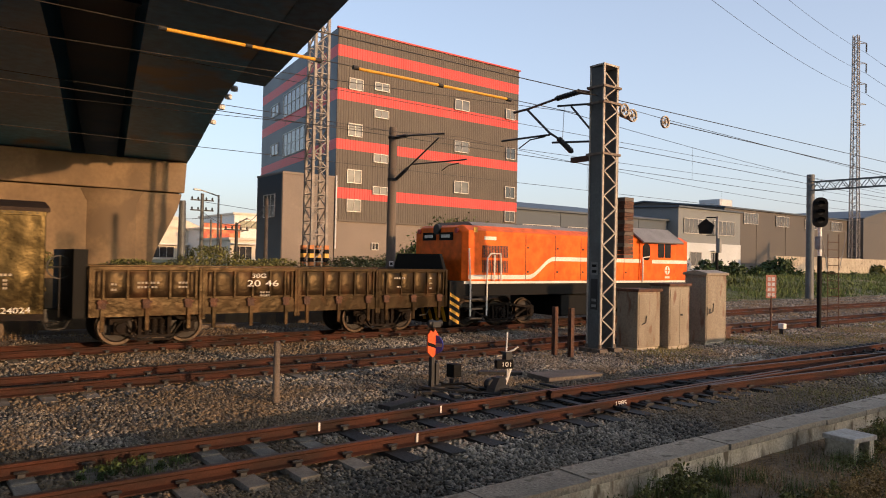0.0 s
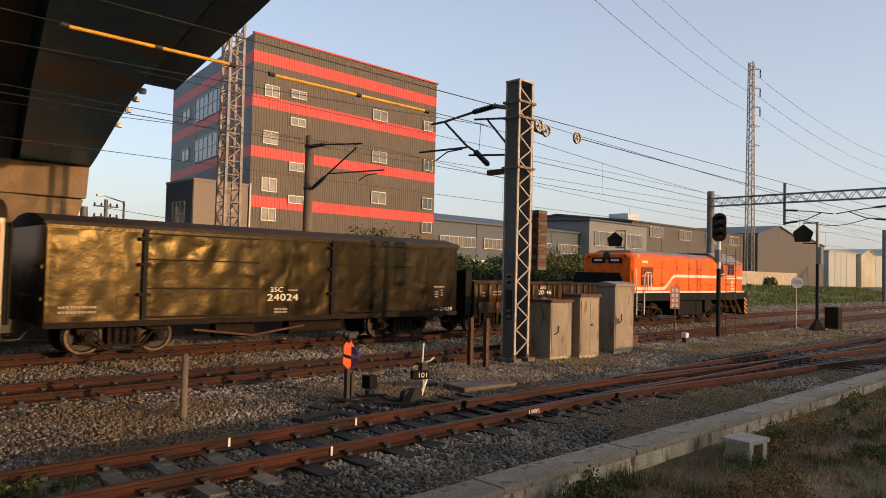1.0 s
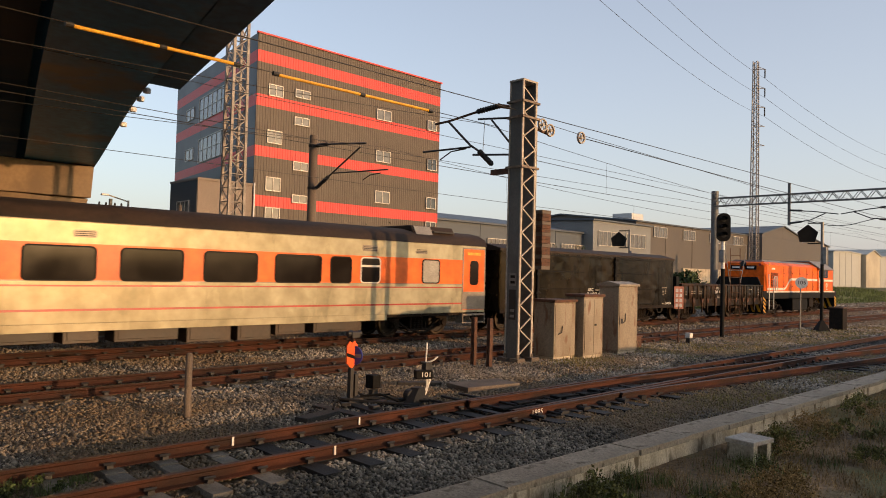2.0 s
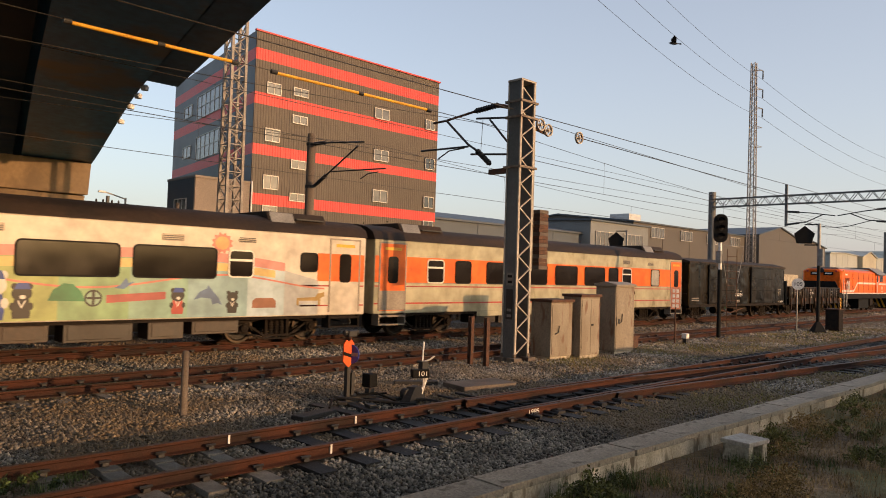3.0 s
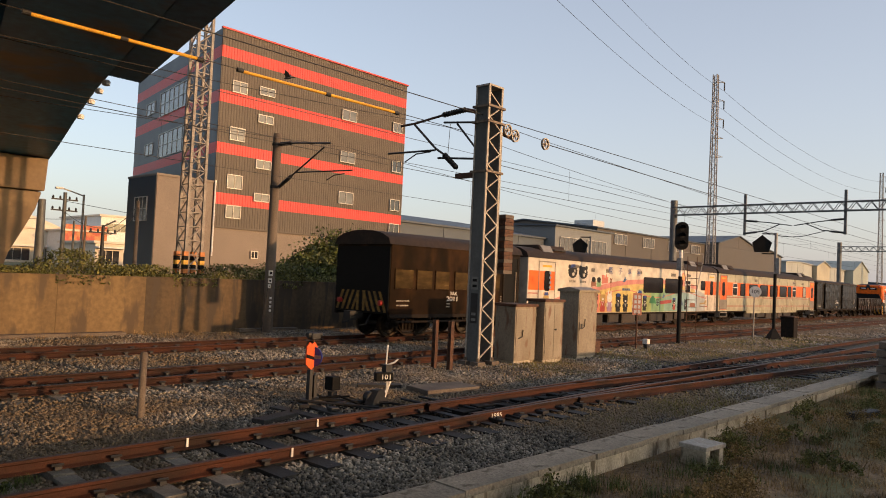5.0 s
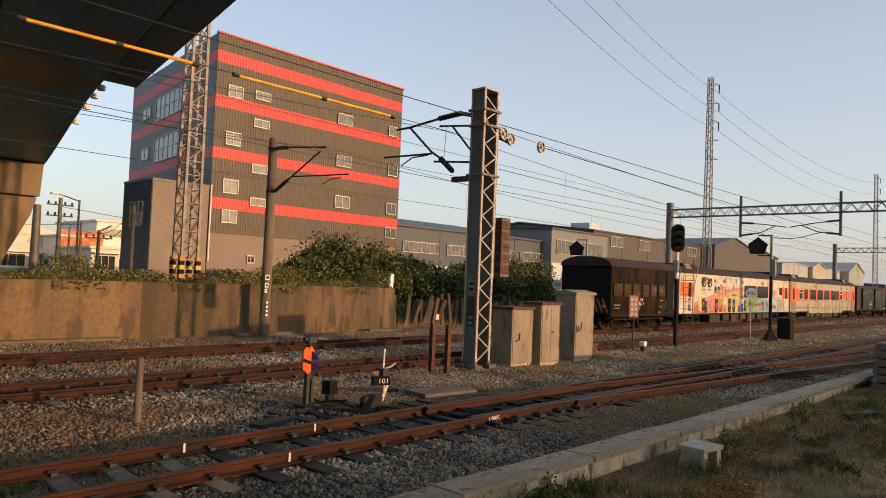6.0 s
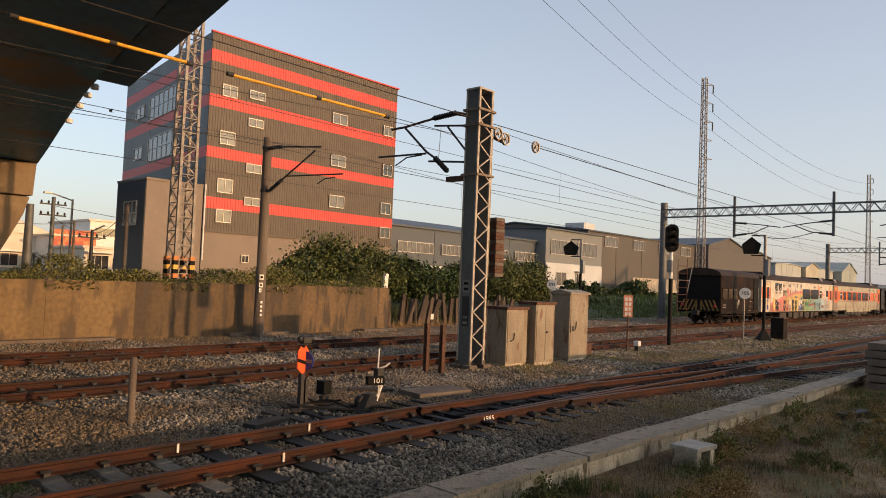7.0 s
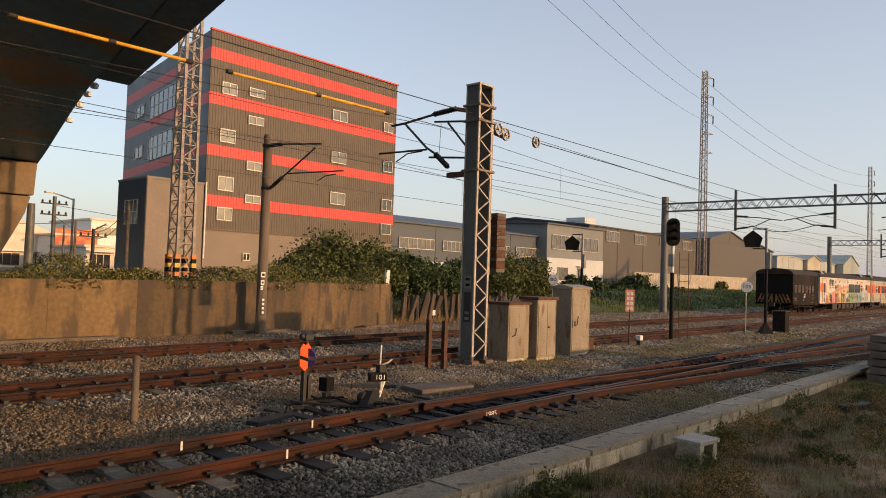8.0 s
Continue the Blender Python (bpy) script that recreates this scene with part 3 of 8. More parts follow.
for i in range(4):
    window(brown, pose(88.8 + i * 8.5, 50.12, 8.0), 3.6, 1.4, 5)
part("roof_box", Geo().box(84.4, 87.4, 51, 54, 10.0, 11.0), SHEDW, brown)
gable = warehouse("brown gabled metal shed by the yard", 120.6, 139, 48, 75, 10.2, 11.9, SHEDB, SHED, 30, "y")
warehouse("smaller brown gabled metal shed", 139.3, 155, 48.5, 75, 9.4, 10.4, SHEDB, SHED, 30, "y")
warehouse("pale grey metal shed far off", 163, 182, 50, 75, 8.9, 9.1, SHEDP, SHEDP, 4, "y")
warehouse("cream gabled metal shed far off", 182.3, 193, 49, 75, 8.8, 10.0, SHEDC, SHEDP, 30, "y")
warehouse("pale grey metal shed far off", 193.4, 211, 50, 75, 8.6, 8.9, SHEDP, SHEDP, 4, "y")
warehouse("pale green metal shed far off", 211.5, 228, 48, 75, 8.8, 11.4, SHEDGR, SHEDGR, 30, "y")
warehouse("low blue metal shed far off", 240, 300, 45, 75, 6.0, 6.6, mat("shed_blue_sheet", (0.06, 0.13, 0.26), 0.6, scale=0.2), SHED, 30, "x")
lw = Geo()
lw.box(84, 125, 43.2, 43.5, 0.3, 3.6)
tagged(part("boundary_wall", lw, CONC), "pale concrete boundary wall along the warehouses", "wall", kind="structure")

# ---- the train ----
BROWN = mat("grimy_black_paint", (0.021, 0.016, 0.011), 0.27, col2=(0.008, 0.0065, 0.005), scale=0.9, stretch=(1, 1, 0.5), bump=0.3, bscale=2.6, contrast=0.4, fine=0.35, dist=0.05, spec=0.21, tint=(1.0, 0.78, 0.36))
GONDM = mat("rusty_wagon_paint", (0.028, 0.0165, 0.0095), 0.36, col2=(0.009, 0.0065, 0.0045), scale=2.2, stretch=(1, 1, 0.6), bump=0.4, bscale=4, contrast=0.4, fine=0.35, dist=0.05, spec=0.22, spots=((0.042, 0.019, 0.009), 1.6, 0.3), tint=(1.0, 0.76, 0.45))
CABOOSE = mat("caboose_dark_paint", (0.02, 0.011, 0.0065), 0.45, col2=(0.009, 0.006, 0.004), scale=1.3, stretch=(1, 1, 0.4), bump=0.2, bscale=3, spec=0.07, tint=(1.0, 0.7, 0.4), contrast=0.3, spots=((0.03, 0.015, 0.007), 1.2, 0.4))
CREAM = mat("cream_coach_paint", (0.50, 0.465, 0.335), 0.29, col2=(0.42, 0.385, 0.265), scale=0.8, stretch=(1, 1, 0.4), bump=0.06, bscale=2.5, dist=0.05, spec=0.5, tint=(1.0, 0.85, 0.5))
ORANGE = mat("orange_coach_paint", (0.74, 0.15, 0.025), 0.38, col2=(0.66, 0.125, 0.022), scale=0.8, bump=0.06, bscale=2.5, dist=0.05, spec=0.25)
ROOFM = mat("sooty_roof", (0.05, 0.03, 0.02), 0.75, col2=(0.025, 0.017, 0.013), scale=1.5, stretch=(0.4, 1, 1), bump=0.2, bscale=8, spec=0.3)
LOCO = mat("loco_orange_paint", (0.80, 0.135, 0.010), 0.45, col2=(0.70, 0.11, 0.009), scale=1.2, stretch=(1, 1, 0.5), bump=0.08, bscale=4, spec=0.3, tint=(1.0, 0.8, 0.5))
LOCOR = mat("loco_grey_roof", (0.30, 0.29, 0.28), 0.6, col2=(0.22, 0.21, 0.20), scale=1.5, bump=0.1)
STRIPEW = mat("stripe_white", (0.75, 0.72, 0.66), 0.4, col2=(0.64, 0.6, 0.53), scale=2, bump=0.03)
STRIPER = mat("stripe_red", (0.50, 0.045, 0.03), 0.4, scale=2, bump=0.03)
STEELS = mat("coach_door_steel", (0.33, 0.29, 0.24), 0.45, 0.3, col2=(0.26, 0.22, 0.18), scale=2, bump=0.05)
WRAPW = mat("wrap_white_film", (0.60, 0.54, 0.46), 0.42, col2=(0.53, 0.47, 0.38), scale=0.8, bump=0.05, bscale=2.5, dist=0.05, spec=0.3)
BLIND = mat("window_blind", (0.42, 0.40, 0.36), 0.5, scale=2, bump=0.05)
COACHGLASS = glass("coach_window_glass", (0.02, 0.015, 0.012), 0.09, 0.22)
# brake van panes: the golden sky's reflection is put into the base colour
GOLDPANE = mat("gold_reflection_glass", (0.10, 0.06, 0.022), 0.25, col2=(0.045, 0.028, 0.012), scale=1.6, stretch=(0.5, 1, 1.6), bump=0.15, bscale=3, spec=0.2, tint=(1.0, 0.75, 0.35), contrast=0.4)

WORN = mat("worn_white_paint", (0.50, 0.45, 0.38), 0.7, col2=(0.34, 0.29, 0.23), scale=14, bump=0.05)
BOXM = mat("rusty_brown_box", (0.06, 0.034, 0.018), 0.55, col2=(0.022, 0.015, 0.010), scale=2, stretch=(1, 1, 0.4), bump=0.2, bscale=10, contrast=0.9, rnd=0.5)
SIDE_Y = -1.40
MARK = lambda x, z, off=0.012: pose(x, SIDE_Y - off, z)


def wheelset_geo():
    g = Geo()
    for s in (-1, 1):
        y = 0.55 * s
        prof = [(0.07, -0.09), (0.12, -0.09), (0.14, -0.03), (0.33, -0.02), (0.36, -0.065), (0.42, -0.065), (0.425, 0.045), (0.455, 0.05), (0.455, 0.07), (0.36, 0.065), (0.33, 0.02), (0.14, 0.03), (0.07, 0.03)]
        n0 = len(g.f)
        g.lathe([(r, y - s * h) for r, h in prof], (0, 0, 0), "y", 28)
        for i in range(n0, len(g.f)):
            k = (i - n0) // 28
            if k in (4, 5, 6):
                g.m[i] = 1
        for k in range(5):
            a = k * 2 * math.pi / 5
            g.tube((0.22 * math.cos(a), y - s * 0.04, 0.22 * math.sin(a)), (0.22 * math.cos(a), y - s * 0.005, 0.22 * math.sin(a)), 0.045, n=8)
    g.tube((0, -0.86, 0), (0, 0.86, 0), 0.07, n=10)
    return g.mesh("wheelset", [WHEEL, TREAD], 40)


WHEEL_ME = wheelset_geo()
WHEELSETS = []


def bogie(parent, x, base=1.9, axles=2, heavy=False):
    """A bogie with side frames, springs and axle boxes; its wheelsets turn."""
    b = part("bogie", bogie_geo(base, axles), UNDER, parent, at=pose(x, 0, 0))
    for i in range(axles):
        w = part("wheelset", WHEEL_ME, None, b, at=pose(-base / 2 + base * i / (axles - 1), 0, 0.625))
        WHEELSETS.append((w, -base / 2 + base * i / (axles - 1)))
    return b


def flat_bar(g, pts, y0, y1, th):
    """A flat iron bar bent along points of x and z."""
    g.solid([[(x, y0, z - th / 2), (x, y1, z - th / 2), (x, y1, z + th / 2), (x, y0, z + th / 2)] for x, z in pts])


def bogie_geo(base, axles):
    """Arch-bar side frames that one sees through, springs, columns and axle boxes."""
    g = Geo()
    h = base / 2
    for s in (-1, 1):
        y0, y1 = (-0.86, -0.74) if s < 0 else (0.74, 0.86)
        flat_bar(g, [(-h - 0.22, 0.79), (-h + 0.2, 0.80), (-0.36, 0.90), (0.36, 0.90), (h - 0.2, 0.80), (h + 0.22, 0.79)], y0, y1, 0.07)
        flat_bar(g, [(-h - 0.22, 0.73), (-h + 0.16, 0.70), (-0.40, 0.40), (0.40, 0.40), (h - 0.16, 0.70), (h + 0.22, 0.73)], y0, y1, 0.06)
        flat_bar(g, [(-h - 0.18, 0.50), (-h + 0.16, 0.47), (-0.34, 0.31), (0.34, 0.31), (h - 0.16, 0.47), (h + 0.18, 0.50)], y0 + 0.02, y1 - 0.02, 0.045)
        for i in range(axles):
            x = -h + base * i / (axles - 1)
            g.box(x - 0.13, x + 0.13, y0 - 0.05 * (s < 0), y1 + 0.05 * (s > 0), 0.49, 0.75)
            g.tube((x, (y0 if s < 0 else y1) - 0.02, 0.625), (x, (y0 - 0.13) if s < 0 else (y1 + 0.13), 0.625), 0.105, n=12)
            g.tube((x, y0 - 0.13 if s < 0 else y1 + 0.13, 0.625), (x, y0 - 0.15 if s < 0 else y1 + 0.15, 0.625), 0.06, n=10)
        for dx in (-0.33, 0.33):
            g.box(dx - 0.04, dx + 0.04, y0 + 0.01, y1 - 0.01, 0.40, 0.90)
        for dx in (-0.17, 0, 0.17):
            for k in range(5):
                g.tube((dx, (y0 + y1) / 2, 0.45 + k * 0.07), (dx, (y0 + y1) / 2, 0.49 + k * 0.07), 0.075, n=10)
            g.tube((dx, (y0 + y1) / 2, 0.42), (dx, (y0 + y1) / 2, 0.80), 0.045, n=8)
    g.box(-0.2, 0.2, -0.72, 0.72, 0.55, 0.9)
    for s in (-1, 1):
        g.tube((s * (h - 0.55), -0.8, 0.45), (s * (h - 0.55), 0.8, 0.45), 0.04)
    return g


def coupler(parent, x, s):
    g = Geo()
    g.box(min(x, x + s * 0.45), max(x, x + s * 0.45), -0.10, 0.10, 0.78, 1.0).box(min(x + s * 0.3, x + s * 0.6), max(x + s * 0.3, x + s * 0.6), -0.17, 0.17, 0.74, 1.04)
    c = part("coupler", g, DARK, parent)
    part("brake_hose", Geo().path([(x, -0.5, 0.95), (x + s * 0.2, -0.5, 0.62), (x + s * 0.45, -0.5, 0.6)], 0.03), DARK, c)
    part("brake_hose", Geo().path([(x, 0.4, 0.95), (x + s * 0.2, 0.4, 0.66), (x + s * 0.45, 0.4, 0.62)], 0.03), DARK, c)
    return c


def strip(parent, name, x0, x1, z0, z1, material, out=0.004, both=True):
    if both:
        part(name, Geo().box(x0, x1, -SIDE_Y - 0.01, -SIDE_Y + out, z0, z1), material, parent)
    return part(name, Geo().box(x0, x1, SIDE_Y - out, SIDE_Y + 0.01, z0, z1), material, parent)


def dashes(parent, x, w, z, h=0.045, off=0.012):
    """A run of small bars in place of small writing."""
    n = max(2, int(w / 0.075))
    for i in range(n):
        a = x + w * i / n
        part("lettering_bar", Geo().box(a, a + w / n * (0.62 if i % 3 else 0.75), SIDE_Y - off, SIDE_Y + 0.01, z, z + h), WORN, parent)


def sheet(parent, name, x0, x1, z0, z1, y, wild, seed, material, pitch=0.055):
    """A dented steel sheet: creases and dents about 1 cm deep."""
    r = np.random.default_rng(seed)
    nx, nz = int((x1 - x0) / pitch), int((z1 - z0) / pitch)
    X, Z = np.meshgrid(np.linspace(x0, x1, nx + 1), np.linspace(z0, z1, nz + 1))
    H = np.zeros_like(X)
    for k in range(int(14 * (x1 - x0) * wild) + 3):
        cx, cz, a = r.uniform(x0, x1), r.uniform(z0, z1), r.uniform(0, math.pi)
        lx, lz = r.uniform(0.10, 0.45), r.uniform(0.07, 0.22)
        u, v = (X - cx) * math.cos(a) + (Z - cz) * math.sin(a), (Z - cz) * math.cos(a) - (X - cx) * math.sin(a)
        H += r.uniform(-1, 1) * np.exp(-(u / lx) ** 2 - (v / lz) ** 2) * 0.013
    H += 0.004 * np.sin(X * 9 + 1.5 * np.sin(Z * 2.2 + seed)) * (1.2 - 0.4 * wild)
    edge = np.minimum(np.minimum(X - x0, x1 - X), np.minimum(Z - z0, z1 - Z))
    H = np.clip(H, -0.012, 0.014) * np.clip(edge / 0.12, 0, 1)
    g = Geo()
    g.v = [(float(X[j, i]), float(y - 0.013 - H[j, i]), float(Z[j, i])) for j in range(nz + 1) for i in range(nx + 1)]
    g.f = [(j * (nx + 1) + i, j * (nx + 1) + i + 1, (j + 1) * (nx + 1) + i + 1, (j + 1) * (nx + 1) + i) for j in range(nz) for i in range(nx)]
    g.m = [0] * len(g.f)
    return part(name, g, material, parent, smooth=180)


def rounded(x0, x1, z0, z1, r, n=4):
    pts = []
    for cx, cz, a0 in ((x1 - r, z1 - r, 0), (x0 + r, z1 - r, 90), (x0 + r, z0 + r, 180), (x1 - r, z0 + r, 270)):
        for i in range(n + 1):
            a = radians(a0 + 90 * i / n)
            pts.append((cx + r * math.cos(a), cz + r * math.sin(a)))
    return pts


def coach_window(parent, x0, x1, z0, z1, glassm, framem=None, split=False):
    w = part("window", Geo().prism(rounded(x0, x1, z0, z1, 0.09), "y", SIDE_Y - 0.018, SIDE_Y + 0.02), glassm, parent)
    outer, inner = rounded(x0 - 0.035, x1 + 0.035, z0 - 0.035, z1 + 0.035, 0.12), rounded(x0, x1, z0, z1, 0.09)
    g = Geo()
    g.solid([[(a, SIDE_Y + 0.0, b) for a, b in outer], [(a, SIDE_Y - 0.03, b) for a, b in outer], [(a, SIDE_Y - 0.03, b) for a, b in inner], [(a, SIDE_Y + 0.0, b) for a, b in inner]], closed=True)
    part("window_frame", g, framem or BLACK, w)
    if split:
        part("glazing_bar", Geo().box(x0, x1, SIDE_Y - 0.028, SIDE_Y, z1 - 0.26, z1 - 0.2), framem or BLACK, w)
    return w


def section(top, eaves, half=1.4, z0=0.95, n=8):
    """Cross-section of a coach roof: an arc from eaves to eaves."""
    pts = []
    for i in range(n + 1):
        a = math.pi * i / n
        pts.append((half * math.cos(a), eaves + (top - eaves) * math.sin(a) ** 0.85))
    return pts


def coach(label, length, paint):
    c = thing("passenger_coach", label, "railway coach")
    part("body", Geo().box(0, length, -1.4, 1.4, 0.96, 3.24), paint, c, bevel=0.03)
    part("roof", Geo().prism(section(3.74, 3.24, 1.42), "x", -0.04, length + 0.04), ROOFM, c, "sooty brown curved roof", smooth=50)
    for x in (-0.32, length):
        g = Geo()
        g.box(x, x + 0.32, -0.62, 0.62, 0.95, 3.1)
        for k in range(4):
            g.box(x + 0.03 + k * 0.075, x + 0.06 + k * 0.075, -0.68, 0.68, 0.95, 3.18)
        part("gangway", g, BLACK, c)
    for x, s in ((0, -1), (length, 1)):
        coupler(c, x, s)
    for x in (2.6, length - 2.6):
        bogie(c, x, 2.1)
    rnd = random.Random(int(length * 10) + len(label))
    x = 4.6
    while x < length - 5:
        w = rnd.uniform(0.7, 1.7)
        lo_z = rnd.uniform(0.38, 0.55)
        g = Geo()
        g.box(x, x + w, -1.25, -0.6, lo_z, 0.95)
        g.box(x + 0.08, x + w - 0.08, -1.27, -1.25, lo_z + 0.06, 0.86)
        part("equipment_box", g, BOXM, c, bevel=0.02)
        x += w + rnd.uniform(0.12, 0.5)
    part("sole_bar", Geo().box(0.2, length - 0.2, -1.32, -1.2, 0.88, 0.97).box(0.2, length - 0.2, 1.2, 1.32, 0.88, 0.97), UNDER, c)
    # rooftop air conditioning over each end
    for x in (1.0, length - 3.4):
        g = Geo()
        g.prism([(-1.25, 3.35), (1.25, 3.35), (0.95, 3.82), (-0.95, 3.82)], "x", x + 0.25, x + 2.15)
        g.prism([(-1.2, 3.4), (1.2, 3.4), (0.8, 3.6), (-0.8, 3.6)], "x", x - 0.2, x + 2.6)
        a = part("roof_unit", g, ROOFM, c, bevel=0.03)
        part("grille", Geo().box(x + 1.1, x + 2.0, -1.2, -0.5, 3.62, 3.66), DARK, a)
        part("cover_plate", Geo().prism([(-1.285, 3.36), (-1.26, 3.36), (-0.985, 3.80), (-1.01, 3.80)], "x", x + 0.32, x + 1.05), LOCOR, a)
        part("rusty_edge", Geo().box(x + 0.2, x + 2.3, -1.33, -1.26, 3.33, 3.40), RUST, a)
    return c


def coach_door(parent, x0, x1, z0, z1, paint, lower, steps=None):
    d = part("door", Geo().box(x0, x1, SIDE_Y - 0.006, SIDE_Y + 0.02, z0, z1), paint, parent)
    part("door_panel", Geo().box(x0 + 0.02, x1 - 0.02, SIDE_Y - 0.010, SIDE_Y, z0 + 0.02, z0 + 0.62), lower, d)
    g = Geo()
    for a, b, e, f in ((x0 - 0.03, x0 + 0.02, z0, z1), (x1 - 0.02, x1 + 0.03, z0, z1), (x0 - 0.03, x1 + 0.03, z1 - 0.02, z1 + 0.03)):
        g.box(a, b, SIDE_Y - 0.016, SIDE_Y, e, f)
    part("door_frame", g, STEELS, d)
    m = (x0 + x1) / 2
    part("door_glass", Geo().prism(rounded(m - 0.2, m + 0.22, z0 + 0.85, z0 + 1.68, 0.12), "y", SIDE_Y - 0.014, SIDE_Y), COACHGLASS, d)
    part("notice", Geo().box(m - 0.33, m + 0.33, SIDE_Y - 0.013, SIDE_Y, z1 - 0.22, z1 - 0.13), YELLOW, d)
    g = Geo()
    g.box(x0, x1, SIDE_Y - 0.05, SIDE_Y + 0.3, 0.86, 0.92).box(x0, x1, SIDE_Y - 0.02, SIDE_Y + 0.3, 0.60, 0.64)
    g.box(x0 - 0.02, x0 + 0.02, SIDE_Y - 0.04, SIDE_Y + 0.3, 0.60, 0.96).box(x1 - 0.02, x1 + 0.02, SIDE_Y - 0.04, SIDE_Y + 0.3, 0.60, 0.96)
    part("footstep", g, steps or STEELS, d)
    if paint is WRAPW:
        part("door_band", Geo().box(x0 + 0.02, x1 - 0.02, SIDE_Y - 0.009, SIDE_Y, 1.93, 2.72), ORANGE, d)
    return d


def orange_coach():
    L = 19.35
    c = coach("orange and cream passenger coach with red lines, glinting in low sun", L, CREAM)
    e = lambda q: q + 19.4
    strip(c, "livery_band", 0.02, L - 0.02, 1.93, 2.74, ORANGE)
    strip(c, "livery_line", 0.02, L - 0.02, 1.79, 1.83, STRIPER)
    strip(c, "livery_line", 0.02, L - 0.02, 1.25, 1.30, STRIPER)
    strip(c, "livery_line", 0.02, L - 0.02, 1.905, 1.93, STEELS)
    strip(c, "skirt", 4.6, L - 4.4, 0.80, 0.97, CREAM, 0.0)
    coach_window(c, e(-6.56), e(-5.88), 1.95, 2.66, COACHGLASS)
    coach_window(c, e(-5.49), e(-4.80), 1.96, 2.67, COACHGLASS, STRIPEW, True)
    coach_window(c, e(-3.02), e(-2.31), 1.97, 2.68, BLIND)
    for x in (-8.35, -10.35, -12.35, -14.35):
        coach_window(c, e(x), e(x) + 1.42, 1.95, 2.66, COACHGLASS)
    coach_window(c, e(-15.9), e(-15.2), 1.95, 2.66, COACHGLASS)
    coach_window(c, e(-17.2), e(-16.5), 1.95, 2.66, COACHGLASS, STRIPEW, True)
    coach_door(c, e(-1.17), e(-0.10), 1.05, 3.14, ORANGE, STEELS)
    coach_door(c, e(-19.2), e(-18.15), 1.05, 3.14, ORANGE, STEELS)
    for x0, x1, z0, z1 in ((-5.46, -4.88, 2.88, 3.07), (-3.34, -2.83, 2.88, 2.99), (-13.4, -12.9, 2.88, 3.05)):
        v = part("vent", Geo().prism(rounded(e(x0), e(x1), z0, z1, 0.05), "y", SIDE_Y - 0.012, SIDE_Y), STEELS, c)
        for k in range(3):
            part("vent_slat", Geo().box(e(x0) + 0.04, e(x1) - 0.04, SIDE_Y - 0.02, SIDE_Y - 0.01, z0 + 0.03 + k * 0.045, z0 + 0.05 + k * 0.045), DARK, v)
    return c, -19.4


def ribbon(parent, name, f0, f1, xa, xb, material, out, n=24):
    """A flat film on the coach side between two curves over x."""
    g = Geo()
    xs = [xa + (xb - xa) * i / n for i in range(n + 1)]
    g.solid([[(x, SIDE_Y - out, f0(x)), (x, SIDE_Y - out, f1(x)), (x, SIDE_Y + 0.004, f1(x)), (x, SIDE_Y + 0.004, f0(x))] for x in xs])
    return part(name, g, material, parent)


def oval(parent, name, x, z, rx, rz, material, out=0.014, n=14):
    return part(name, Geo().prism([(x + rx * math.cos(2 * math.pi * i / n), z + rz * math.sin(2 * math.pi * i / n)) for i in range(n)], "y", SIDE_Y - out, SIDE_Y), material, parent)


def film_colour(name, c):
    return mat(name, tuple(v ** 1.25 * 0.85 for v in c), 0.42, col2=tuple(v ** 1.25 * 0.75 for v in c), scale=1.0, bump=0.05, bscale=2.5, dist=0.05, spec=0.3)


